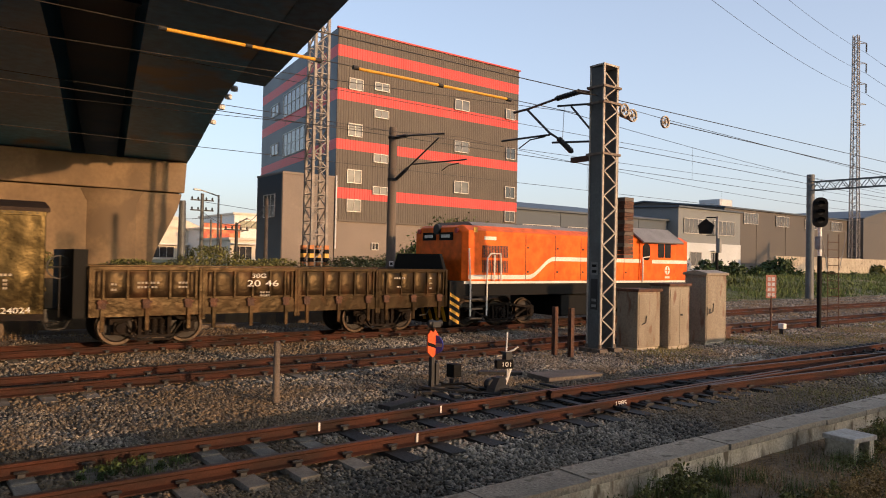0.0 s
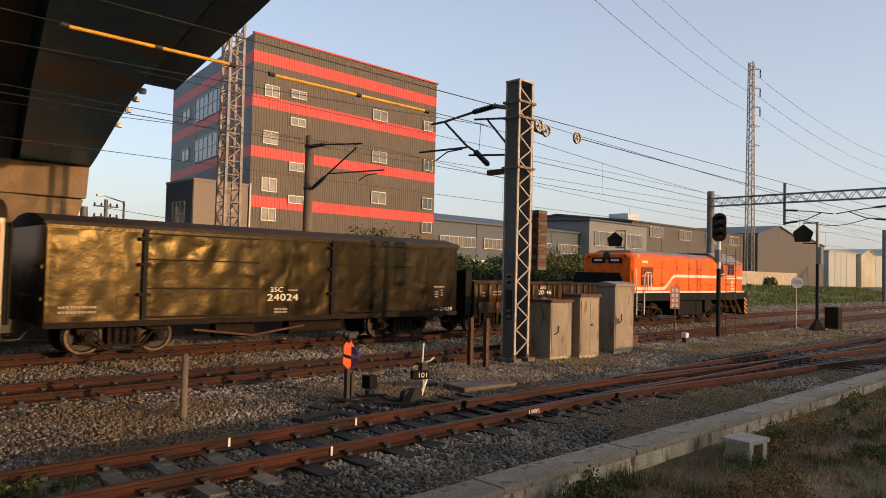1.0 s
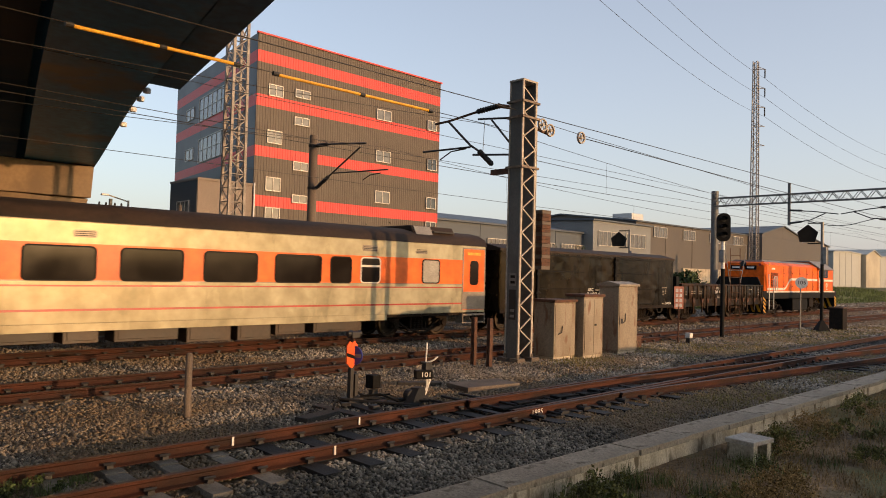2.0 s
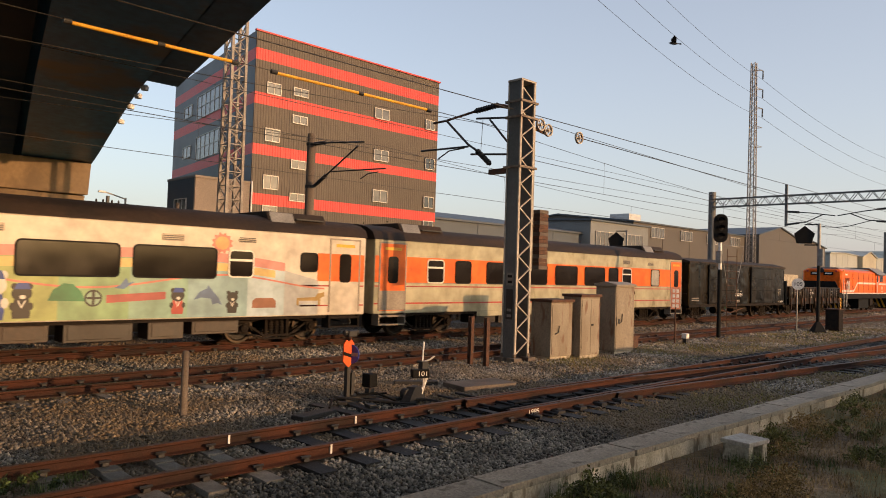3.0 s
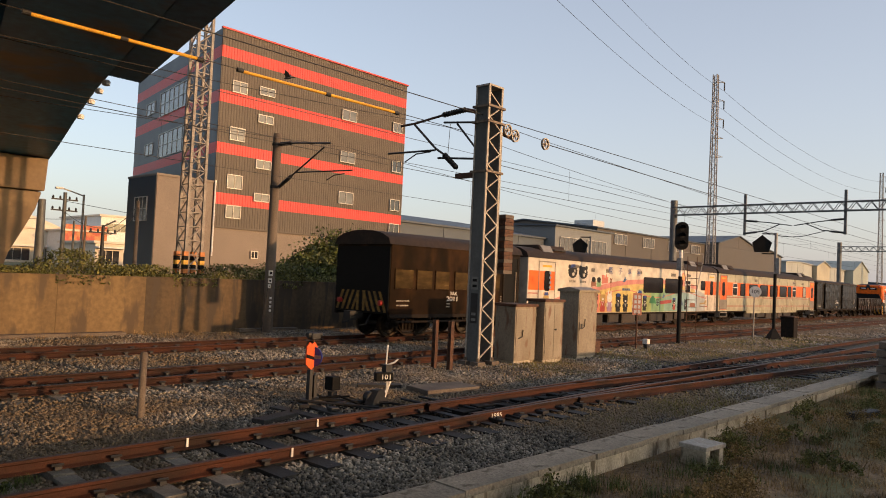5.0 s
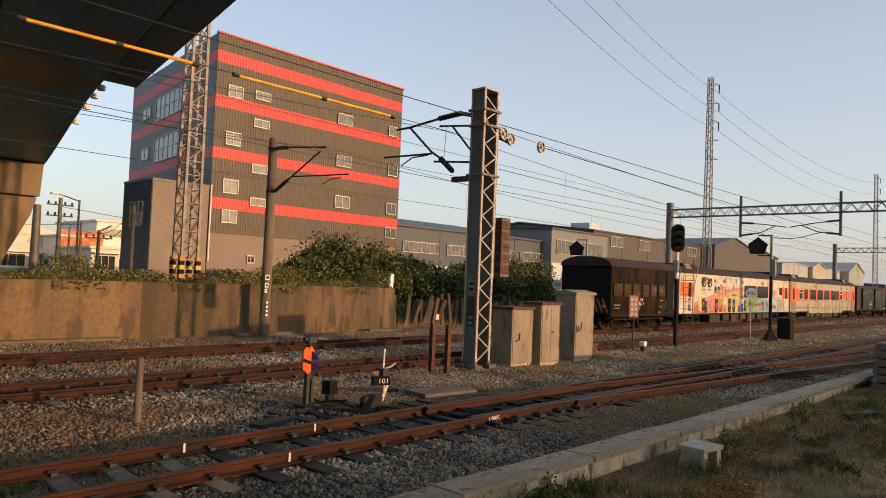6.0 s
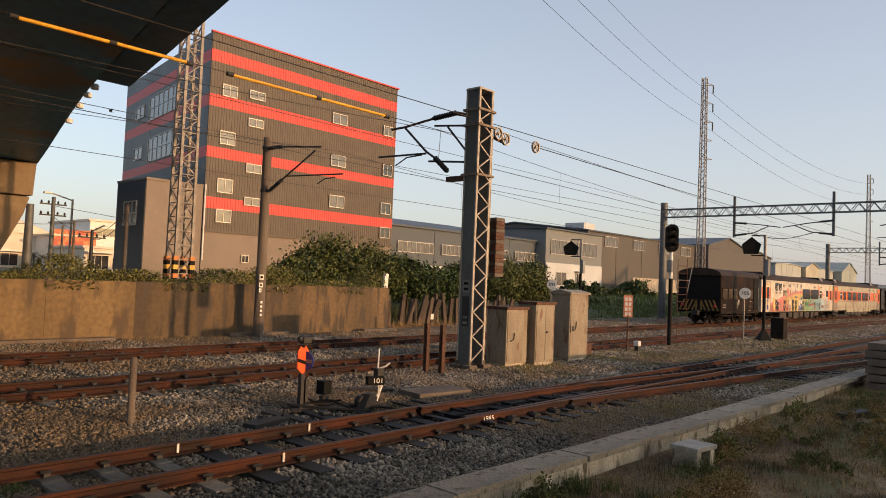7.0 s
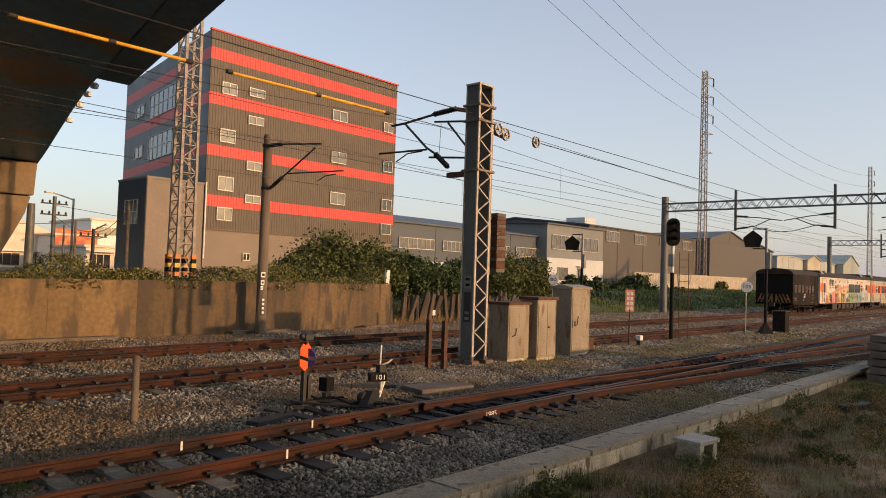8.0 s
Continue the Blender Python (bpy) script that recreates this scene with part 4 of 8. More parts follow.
def painted_coach():
    L = 19.0
    c = coach("white passenger coach wrapped in a painted rainbow", L, WRAPW)
    e = lambda q: q + 38.75
    tops = [(-37.0, 1.35), (-36.0, 1.55), (-34.5, 1.80), (-33.0, 2.05), (-31.5, 2.25), (-30.0, 2.36), (-28.0, 2.42), (-26.0, 2.44), (-24.0, 2.38), (-22.5, 2.2), (-21.4, 1.95)]
    xs, zs = [e(a) for a, b in tops], [b for a, b in tops]
    T = lambda x: float(np.interp(x, xs, zs))
    base = lambda x: 0.99
    hues = [("film_coral", (0.70, 0.27, 0.20), -37.0), ("film_rose", (0.72, 0.30, 0.24), -35.2), ("film_peach", (0.74, 0.47, 0.22), -33.2), ("film_yellow", (0.74, 0.60, 0.24), -32.0),
            ("film_lime", (0.56, 0.63, 0.28), -29.4), ("film_green", (0.40, 0.60, 0.36), -28.1), ("film_mint", (0.42, 0.63, 0.52), -26.6), ("film_aqua", (0.45, 0.64, 0.66), -25.2),
            ("film_pale_blue", (0.56, 0.67, 0.72), -23.6), ("film_mist", (0.68, 0.70, 0.70), -22.5), ("film_end", (0.7, 0.7, 0.68), -21.4)]
    made = {}
    for (nm, col, a), (_, _, b) in zip(hues, hues[1:]):
        made[nm] = film_colour(nm, col)
        ribbon(c, "painted_panel", base, T, e(a), e(b), made[nm], 0.004, 8)
    # the rainbow's upper bands
    ribbon(c, "painted_band", lambda x: T(x) - 0.02, lambda x: T(x) + 0.21, e(-37.0), e(-22.5), film_colour("film_pink", (0.74, 0.36, 0.32)), 0.006)
    ribbon(c, "painted_band", lambda x: T(x) - 0.24, lambda x: T(x) - 0.04, e(-33.6), e(-22.8), film_colour("film_gold", (0.76, 0.58, 0.26)), 0.006)
    wave = lambda x: 1.86 + 0.17 * math.sin((x - e(-32.5)) * 0.95)
    ribbon(c, "painted_line", wave, lambda x: wave(x) + 0.045, e(-34.5), e(-21.2), made["film_rose"], 0.008, 48)
    # orange ends with red lines
    strip(c, "livery_band", 0.05, 1.95, 1.93, 2.72, ORANGE)
    strip(c, "livery_band", e(-21.45), L - 0.05, 1.93, 2.72, ORANGE)
    for z in (1.22, 1.78):
        strip(c, "livery_line", 0.05, 1.9, z, z + 0.04, STRIPER)
        strip(c, "livery_line", e(-22.0), L - 0.05, z, z + 0.04, STRIPER)
    for a, b in ((-28.93, -26.87), (-26.52, -24.51)):
        coach_window(c, e(a), e(b), 1.98, 2.70, COACHGLASS)
    coach_window(c, e(-24.13), e(-23.48), 2.02, 2.67, COACHGLASS, STRIPEW, True)
    coach_window(c, e(-21.99), e(-21.48), 2.21, 2.69, COACHGLASS)
    coach_door(c, e(-21.02), e(-19.98), 1.05, 3.14, WRAPW, WRAPW, UNDER)
    coach_door(c, e(-38.0), e(-36.85), 1.05, 3.10, WRAPW, WRAPW, UNDER)
    blue = film_colour("film_blue", (0.05, 0.12, 0.42))
    dark = film_colour("film_black", (0.035, 0.033, 0.035))
    pale = film_colour("film_white", (0.74, 0.72, 0.68))
    for ch, q in zip("親子車廂", (-32.26, -31.35, -30.42, -29.5)):
        sign("writing", ch, 0.36, blue, c, MARK(e(q), 2.92))
    for q in (-35.49, -34.63):
        for k in range(4):
            strip(c, "lettering_bar", e(q) - 0.24 + k * 0.13, e(q) - 0.15 + k * 0.13, 2.30, 2.40, STEELS, 0.01, False)
    tan = film_colour("film_tan", (0.62, 0.44, 0.18))
    violet = film_colour("film_violet", (0.55, 0.38, 0.55))
    crimson = film_colour("film_crimson", (0.60, 0.12, 0.10))
    brick = film_colour("film_brick", (0.45, 0.22, 0.14))

    def shape(name, pts, material, out):
        return part(name, Geo().prism(pts, "y", SIDE_Y - out, SIDE_Y), material, c)

    def figure(q, z0, z1, fur, clothes=None, cap=None, collar=None, tall_ears=False):
        """A plain painted animal shape: round head with ears over a rounded body."""
        x, h = e(q), z1 - z0
        r = 0.26 * h
        hz = z1 - 0.30 * h
        for s in (-1, 1):
            if tall_ears:
                oval(c, "painted_ear", x + s * 0.13 * h, z1 - 0.06 * h, 0.055 * h, 0.17 * h, fur, 0.011, 10)
            else:
                oval(c, "painted_ear", x + s * 0.19 * h, z1 - 0.10 * h, 0.085 * h, 0.09 * h, fur, 0.011, 10)
        w = 0.21 * h
        shape("painted_body", [(x - w, z0), (x + w, z0), (x + w * 1.12, z0 + 0.16 * h), (x + w * 0.85, hz - 0.1 * h), (x - w * 0.85, hz - 0.1 * h), (x - w * 1.12, z0 + 0.16 * h)], clothes or fur, 0.012)
        for s in (-1, 1):
            oval(c, "painted_arm", x + s * w * 1.1, z0 + 0.34 * h, 0.07 * h, 0.11 * h, fur, 0.013, 8)
        oval(c, "painted_head", x, hz, r, r * 0.88, fur, 0.015)
        oval(c, "painted_muzzle", x + 0.02 * h, hz - 0.10 * h, 0.08 * h, 0.06 * h, pale if fur is not pale else WRAPW, 0.017, 10)
        if collar:
            shape("painted_collar", [(x - 0.11 * h, hz - 0.2 * h), (x - 0.07 * h, hz - 0.2 * h), (x, hz - 0.36 * h), (x + 0.07 * h, hz - 0.2 * h), (x + 0.11 * h, hz - 0.2 * h), (x, hz - 0.43 * h)], collar, 0.0165)
        if cap:
            shape("painted_cap", [(x - 0.2 * h, hz + 0.12 * h), (x + 0.22 * h, hz + 0.12 * h), (x + 0.16 * h, z1 - 0.01 * h), (x - 0.12 * h, z1)], cap, 0.018)

    for q, z in ((-35.49, 2.76), (-34.63, 2.75)):
        for s in (-1, 1):
            oval(c, "painted_ear", e(q) + s * 0.25, z + 0.22, 0.10, 0.10, dark, 0.011, 10)
        shape("painted_head", [(e(q) + (0.33 + 0.03 * (i % 2)) * math.cos(math.pi * i / 12), z + 0.27 * math.sin(math.pi * i / 12)) for i in range(24)], dark, 0.014)
        oval(c, "painted_muzzle", e(q) + 0.04, z - 0.10, 0.10, 0.08, WRAPW, 0.016, 12)
        oval(c, "painted_eye", e(q) + 0.14, z + 0.05, 0.065, 0.065, WRAPW, 0.016, 10)
    shape("painted_cap", [(e(-35.72), 2.93), (e(-35.3), 2.97), (e(-35.34), 3.10), (e(-35.6), 3.08)], blue, 0.018)
    figure(-35.98, 1.1, 2.0, made["film_yellow"])
    shape("painted_box", [(e(-35.95), 1.02), (e(-35.3), 1.02), (e(-35.3), 1.24), (e(-35.95), 1.24)], made["film_rose"], 0.010)
    figure(-35.54, 1.12, 1.87, dark, collar=made["film_rose"])
    figure(-35.16, 1.0, 1.70, dark, cap=blue)
    for q, z in ((-34.5, 1.53), (-34.25, 1.42), (-34.38, 1.27), (-34.12, 1.2), (-34.62, 1.16), (-34.75, 1.3)):
        shape("painted_flower", [(e(q) + (0.115 if i % 2 else 0.04) * math.cos(math.pi * i / 5), z + (0.115 if i % 2 else 0.04) * math.sin(math.pi * i / 5)) for i in range(10)], pale, 0.011)
    figure(-33.58, 1.0, 1.86, dark, collar=pale)
    figure(-32.90, 1.02, 1.98, tan, crimson, made["film_yellow"], pale)
    figure(-32.28, 1.02, 1.92, pale, violet, tall_ears=True)
    figure(-31.47, 1.0, 1.88, dark, cap=blue, collar=pale)
    figure(-30.77, 1.0, 1.86, dark, collar=pale)
    figure(-29.88, 1.0, 1.80, pale, blue, tall_ears=True)
    figure(-29.34, 1.02, 2.06, pale, blue, blue)
    figure(-28.79, 1.05, 1.80, dark, cap=blue, collar=pale)
    figure(-25.45, 1.08, 1.72, dark, crimson, blue, pale)
    figure(-24.02, 1.08, 1.66, dark, collar=pale)
    # two little wagons behind a toy engine, on the rainbow
    for q, m in ((-33.74, brick), (-33.28, made["film_green"])):
        shape("painted_wagon", [(e(q) - 0.2, 2.14), (e(q) + 0.2, 2.17), (e(q) + 0.2, 2.42), (e(q) - 0.2, 2.39)], m, 0.010)
        oval(c, "painted_head", e(q), 2.47, 0.16, 0.13, dark, 0.013)
    x = e(-32.76)
    shape("painted_engine", [(x - 0.26, 2.30), (x + 0.30, 2.34), (x + 0.30, 2.62), (x + 0.18, 2.62), (x + 0.17, 2.74), (x + 0.07, 2.74), (x + 0.06, 2.58), (x - 0.03, 2.58), (x - 0.05, 2.72), (x - 0.28, 2.70), (x - 0.26, 2.60)], made["film_rose"], 0.012)
    shape("painted_cross", [(e(-32.32), 2.34), (e(-32.24), 2.34), (e(-32.06), 2.58), (e(-32.14), 2.58)], brick, 0.013)
    shape("painted_cross", [(e(-32.06), 2.34), (e(-32.14), 2.34), (e(-32.32), 2.58), (e(-32.24), 2.58)], brick, 0.014)
    shape("painted_post", [(e(-32.21), 2.0), (e(-32.17), 2.0), (e(-32.17), 2.34), (e(-32.21), 2.34)], brick, 0.012)
    for q, z in ((-30.87, 2.5), (-26.7, 1.76)):
        shape("painted_bird", [(e(q) - 0.24, z - 0.06), (e(q) - 0.02, z - 0.08), (e(q) + 0.22, z + 0.10), (e(q) + 0.08, z + 0.06), (e(q) + 0.02, z + 0.18), (e(q) - 0.1, z + 0.02)], film_colour("film_sky", (0.16, 0.30, 0.55)), 0.012)
    for k in range(4):
        x = e(-31.1) + k * 0.2
        shape("painted_wagon", [(x, 2.02), (x + 0.17, 2.02), (x + 0.17, 2.13), (x, 2.13)], film_colour("film_steel_blue", (0.18, 0.27, 0.40)), 0.012)
    shape("painted_hill", [(e(-28.3), 1.42), (e(-27.55), 1.40), (e(-27.62), 1.6), (e(-27.8), 1.78), (e(-28.0), 1.80), (e(-28.2), 1.66)], film_colour("film_forest", (0.10, 0.35, 0.18)), 0.011)
    oval(c, "painted_badge", e(-27.38), 1.47, 0.19, 0.19, dark, 0.012, 20)
    oval(c, "painted_badge", e(-27.38), 1.47, 0.15, 0.15, made["film_mint"], 0.014, 20)
    shape("painted_badge_bar", [(e(-27.41), 1.30), (e(-27.35), 1.30), (e(-27.35), 1.64), (e(-27.41), 1.64)], dark, 0.016)
    shape("painted_badge_bar", [(e(-27.52), 1.45), (e(-27.24), 1.45), (e(-27.24), 1.50), (e(-27.52), 1.50)], dark, 0.017)
    shape("painted_dolphin", [(e(-25.05), 1.42), (e(-24.9), 1.62), (e(-24.72), 1.70), (e(-24.68), 1.78), (e(-24.58), 1.66), (e(-24.4), 1.48), (e(-24.3), 1.28), (e(-24.42), 1.34), (e(-24.55), 1.30), (e(-24.6), 1.45), (e(-24.85), 1.48)], film_colour("film_dolphin", (0.20, 0.30, 0.48)), 0.012)
    shape("painted_wagon", [(e(-23.45), 1.2), (e(-22.75), 1.2), (e(-22.75), 1.38), (e(-22.85), 1.46), (e(-23.35), 1.46), (e(-23.45), 1.38)], brick, 0.012)
    shape("painted_hound", [(e(-22.1), 1.25), (e(-22.03), 1.25), (e(-22.03), 1.38), (e(-21.4), 1.38), (e(-21.4), 1.25), (e(-21.33), 1.25), (e(-21.33), 1.45), (e(-21.2), 1.5), (e(-21.2), 1.62), (e(-21.42), 1.58), (e(-21.5), 1.48), (e(-22.1), 1.46)], tan, 0.012)
    shape("painted_sun", [(e(-24.35) + (0.30 if i % 2 else 0.23) * math.cos(math.pi * i / 12), 2.86 + (0.28 if i % 2 else 0.21) * math.sin(math.pi * i / 12)) for i in range(24)], made["film_rose"], 0.012)
    oval(c, "painted_sun_disc", e(-24.35), 2.86, 0.19, 0.17, made["film_peach"], 0.014)
    # the staff figure on the end door and small dabs beside it
    figure(-37.45, 1.1, 1.85, tan, blue, blue)
    for k in range(4):
        oval(c, "painted_dab", e(-37.2), 2.05 + k * 0.2, 0.07, 0.07, film_colour("film_dab_blue", (0.35, 0.45, 0.58)), 0.018, 8)
        shape("painted_note", [(e(-36.75) + k * 0.22, 1.15), (e(-36.72) + k * 0.22, 1.15), (e(-36.66) + k * 0.22, 1.5 + 0.06 * (k % 2)), (e(-36.69) + k * 0.22, 1.5 + 0.06 * (k % 2))], (brick, violet, crimson, made["film_green"])[k], 0.010)
    ribbon(c, "painted_panel", lambda x: 1.36 + 0.06 * (x - e(-27.1)), lambda x: 1.54 + 0.06 * (x - e(-27.1)), e(-27.1), e(-25.75), film_colour("film_red", (0.62, 0.16, 0.15)), 0.009, 4)
    for x0, x1, z0, z1 in ((-25.9, -25.35, 2.85, 3.02), (-23.9, -23.4, 2.9, 3.0), (-33.95, -33.69, 2.82, 3.0), (-32.66, -32.44, 2.82, 3.0), (-29.3, -29.17, 2.86, 3.04), (-35.5, -35.0, 2.95, 3.08)):
        v = part("vent", Geo().prism(rounded(e(x0), e(x1), z0, z1, 0.03), "y", SIDE_Y - 0.016, SIDE_Y), STEELS, c)
        for k in range(3):
            part("vent_slat", Geo().box(e(x0) + 0.02, e(x1) - 0.02, SIDE_Y - 0.022, SIDE_Y - 0.016, z0 + 0.02 + k * 0.045, z0 + 0.042 + k * 0.045), DARK, v)
    return c, -38.75


def box_wagon():
    L = 12.55
    c = thing("box_wagon", "grimy dark brown covered goods wagon with dented sides", "railway wagon")
    part("body", Geo().box(0, L, -1.4, 1.4, 0.95, 3.2), BROWN, c, bevel=0.02)
    part("roof", Geo().prism([(-1.46, 3.16), (1.46, 3.16), (1.46, 3.24), (0.7, 3.42), (0, 3.46), (-0.7, 3.42), (-1.46, 3.24)], "x", -0.06, L + 0.06), ROOFM, c)
    strip(c, "top_rail", 0, L, 3.08, 3.17, BROWN, 0.05)
    strip(c, "sill", 0, L, 0.90, 1.03, UNDER, 0.04)
    e = lambda q: q - 0.72
    for a, b in ((2.82, 5.8), (8.15, 11.2)):
        d = part("door", Geo().box(e(a), e(b), SIDE_Y - 0.05, SIDE_Y, 1.08, 3.10), BROWN, c, bevel=0.01)
        sheet(c, "side_sheet", e(a) + 0.05, e(b), 1.12, 3.06, SIDE_Y - 0.05, 0.5, int(a * 10), BROWN)
        for z in (1.09, 1.76, 2.44, 3.05):
            part("door_rib", Geo().box(e(a), e(b), SIDE_Y - 0.085, SIDE_Y - 0.05, z, z + 0.035), BLACK, d)
        part("door_post", Geo().box(e(a) - 0.06, e(a) + 0.05, SIDE_Y - 0.10, SIDE_Y, 1.05, 3.16), BLACK, d)
        for z in (1.6, 2.3, 2.9):
            part("latch", Geo().box(e(a) - 0.16, e(a) + 0.12, SIDE_Y - 0.14, SIDE_Y - 0.08, z, z + 0.07), BLACK, d)
    for x in (0.02, 1.5, 6.0, 7.3, 11.2, L - 0.1):
        strip(c, "stake", x, x + 0.07, 1.0, 3.1, BROWN, 0.02)
    for i, (x0, x1, wild) in enumerate(((0.1, 1.5, 0.9), (1.57, 2.02, 0.8), (5.1, 6.0, 1.0), (6.07, 7.3, 2.2), (10.5, 11.2, 0.9), (11.27, L - 0.11, 0.8))):
        sheet(c, "side_sheet", x0, x1, 1.04, 3.07, SIDE_Y, wild, 31 + i, BROWN)
    for i in range(84):
        part("rivet", Geo().box(0.08 + i * 0.148, 0.11 + i * 0.148, SIDE_Y - 0.06, SIDE_Y - 0.04, 3.11, 3.14), DARK, c)
    for z in (1.5, 2.2):
        for x in (-0.05, L):
            part("end_rib", Geo().box(x, x + 0.05, -1.3, 1.3, z, z + 0.08), BROWN, c)
    for x, s in ((0, -1), (L, 1)):
        coupler(c, x, s)
    for x in (1.9, L - 1.9):
        bogie(c, x, 1.65)
    for x0, x1 in ((4.2, 5.3), (6.4, 8.2)):
        part("brake_tank", Geo().tube((x0, -0.7, 0.66), (x1, -0.7, 0.66), 0.2, n=14), UNDER, c, smooth=40)
    part("lever", Geo().path([(3.4, -1.3, 0.75), (5.0, -1.35, 0.55), (6.6, -1.3, 0.75)], 0.03), RUST, c)
    sign("writing", "35C", 0.18, WHITE, c, MARK(e(6.35), 1.74, 0.035), 0.38)
    sign("writing", "24024", 0.26, WHITE, c, MARK(e(6.55), 1.53, 0.035), 0.95)
    sign("writing", "24024", 0.17, WHITE, c, MARK(e(12.75), 1.11, 0.05), 0.52)
    dashes(c, e(6.72), 0.3, 1.71, 0.045, 0.032)
    for z in (1.12, 1.20):
        dashes(c, e(6.3), 0.42, z, 0.05, 0.032)
    for z in (1.33, 1.22):
        dashes(c, e(1.0), 0.8, z, 0.05, 0.032)
    dashes(c, e(12.2), 0.5, 1.82, 0.05, 0.032)
    for z in (1.5, 1.58, 1.66):
        dashes(c, e(12.25), 0.17, z, 0.04, 0.032)
        dashes(c, e(12.52), 0.09, z + 0.05, 0.05, 0.032)
    dashes(c, e(12.2), 0.25, 1.08, 0.04, 0.045)
    return c, 0.72


def open_wagon():
    L = 9.8
    c = thing("open_wagon", "rusty brown open wagon with ribbed sides and white lettering", "railway wagon")
    e = lambda q: q - 14.1
    for y0, y1 in ((-1.38, -1.32), (1.32, 1.38)):
        part("side_board", Geo().box(0, L, y0, y1, 1.25, 1.98), GONDM, c)
    # four sections: thin ribs with bulging sheets between them, double posts at the joints
    ribs = (0.10, 0.30, 0.80, 1.26, 1.72, 2.12, 2.31)
    for k in range(4):
        x = k * L / 4
        for j, (p, q) in enumerate(zip(ribs, ribs[1:])):
            m, w = x + (p + q) / 2, (q - p) / 2 - 0.025
            g = Geo()
            ring = lambda s, y: [(m - w * s, y, 1.63 - 0.30 * s), (m + w * s, y, 1.63 - 0.30 * s), (m + w * s, y, 1.63 + 0.30 * s), (m - w * s, y, 1.63 + 0.30 * s)]
            g.solid([ring(1.0, -1.378), ring(0.85, -1.400), ring(0.5, -1.415), ring(0.2, -1.418)])
            part("pressed_panel", g, GONDM, c, smooth=60)
        for p in ribs:
            part("rib", Geo().box(x + p - 0.022, x + p + 0.022, -1.425, -1.38, 1.30, 1.96), GONDM, c)
        for p in (0.0, L / 4 - 0.075):
            part("post", Geo().box(x + p, x + p + 0.075, -1.45, -1.38, 0.80 if 0 < x + p < L - 0.1 else 0.93, 2.02), GONDM, c, bevel=0.008)
            part("post", Geo().box(x + p, x + p + 0.075, 1.38, 1.45, 0.93, 2.02), GONDM, c)
        for p in (0.28, 1.21, 2.14):
            st = part("stake", Geo().box(x + p - 0.045, x + p + 0.045, -1.475, -1.42, 0.60, 1.26), GONDM, c, bevel=0.008)
            part("hinge", Geo().box(x + p - 0.10, x + p + 0.06, -1.50, -1.42, 1.10, 1.30).tube((x + p - 0.12, -1.47, 1.24), (x + p + 0.10, -1.47, 1.24), 0.03, n=8), RUST, st)
    part("floor", Geo().box(0, L, -1.38, 1.38, 1.0, 1.24), GONDM, c)
    part("sill", Geo().box(0, L, -1.42, -1.3, 0.92, 1.25).box(0, L, 1.3, 1.42, 0.92, 1.25), GONDM, c)
    part("top_rim", Geo().box(0, L, -1.43, -1.3, 1.95, 2.04).box(0, L, 1.3, 1.43, 1.95, 2.04), GONDM, c, bevel=0.01)
    # a tall end at the box wagon, a sloped one at the engine
    part("end_board", Geo().box(-0.28, 0.0, -1.3, 1.3, 0.9, 2.40), BLACK, c)
    part("end_board", Geo().prism([(-1.35, 1.2), (1.35, 1.2), (1.35, 2.05), (1.15, 2.5), (-1.15, 2.5), (-1.35, 2.05)], "x", L - 0.1, L), BLACK, c)
    for x, s in ((-0.1, -1), (L, 1)):
        coupler(c, x, s)
    for x in (1.55, L - 1.9):
        bogie(c, x, 1.55)
    sign("writing", "30G", 0.15, WHITE, c, pose(e(17.95), -1.455, 1.83), 0.36)
    sign("writing", "20", 0.22, WHITE, c, pose(e(17.82), -1.455, 1.64), 0.34)
    sign("writing", "46", 0.22, WHITE, c, pose(e(18.30), -1.455, 1.64), 0.34)
    for x, z, w in ((15.1, 1.65, 0.5), (15.1, 1.55, 0.45), (14.55, 1.5, 0.14), (14.55, 1.62, 0.14), (16.0, 1.65, 0.25), (16.0, 1.55, 0.25), (18.0, 1.4, 0.3), (18.0, 1.32, 0.3), (22.0, 1.75, 0.4), (22.1, 1.5, 0.2), (23.25, 1.6, 0.1), (23.25, 1.75, 0.1), (23.25, 1.45, 0.1)):
        dashes(c, e(x), w, z, 0.045, 0.025)
    wheel = Geo()
    rim = [[(-0.45 + r * math.cos(a), -0.7 + h, 2.0 + r * math.sin(a)) for r, h in ((0.24, -0.02), (0.27, -0.02), (0.27, 0.02), (0.24, 0.02))] for a in [2 * math.pi * i / 18 for i in range(18)]]
    wheel.solid(rim, closed=True).tube((-0.45, -0.7, 0.9), (-0.45, -0.7, 2.25), 0.02).tube((-0.70, -0.7, 2.0), (-0.20, -0.7, 2.0), 0.018)
    part("brake_wheel", wheel, DARK, c)
    return c, 14.1


# yellow darkened for the van's end face, its shade put into the colour
HAZARD = mat("shaded_hazard_yellow", (0.36, 0.20, 0.03), 0.7, col2=(0.18, 0.10, 0.02), scale=6, bump=0.1)


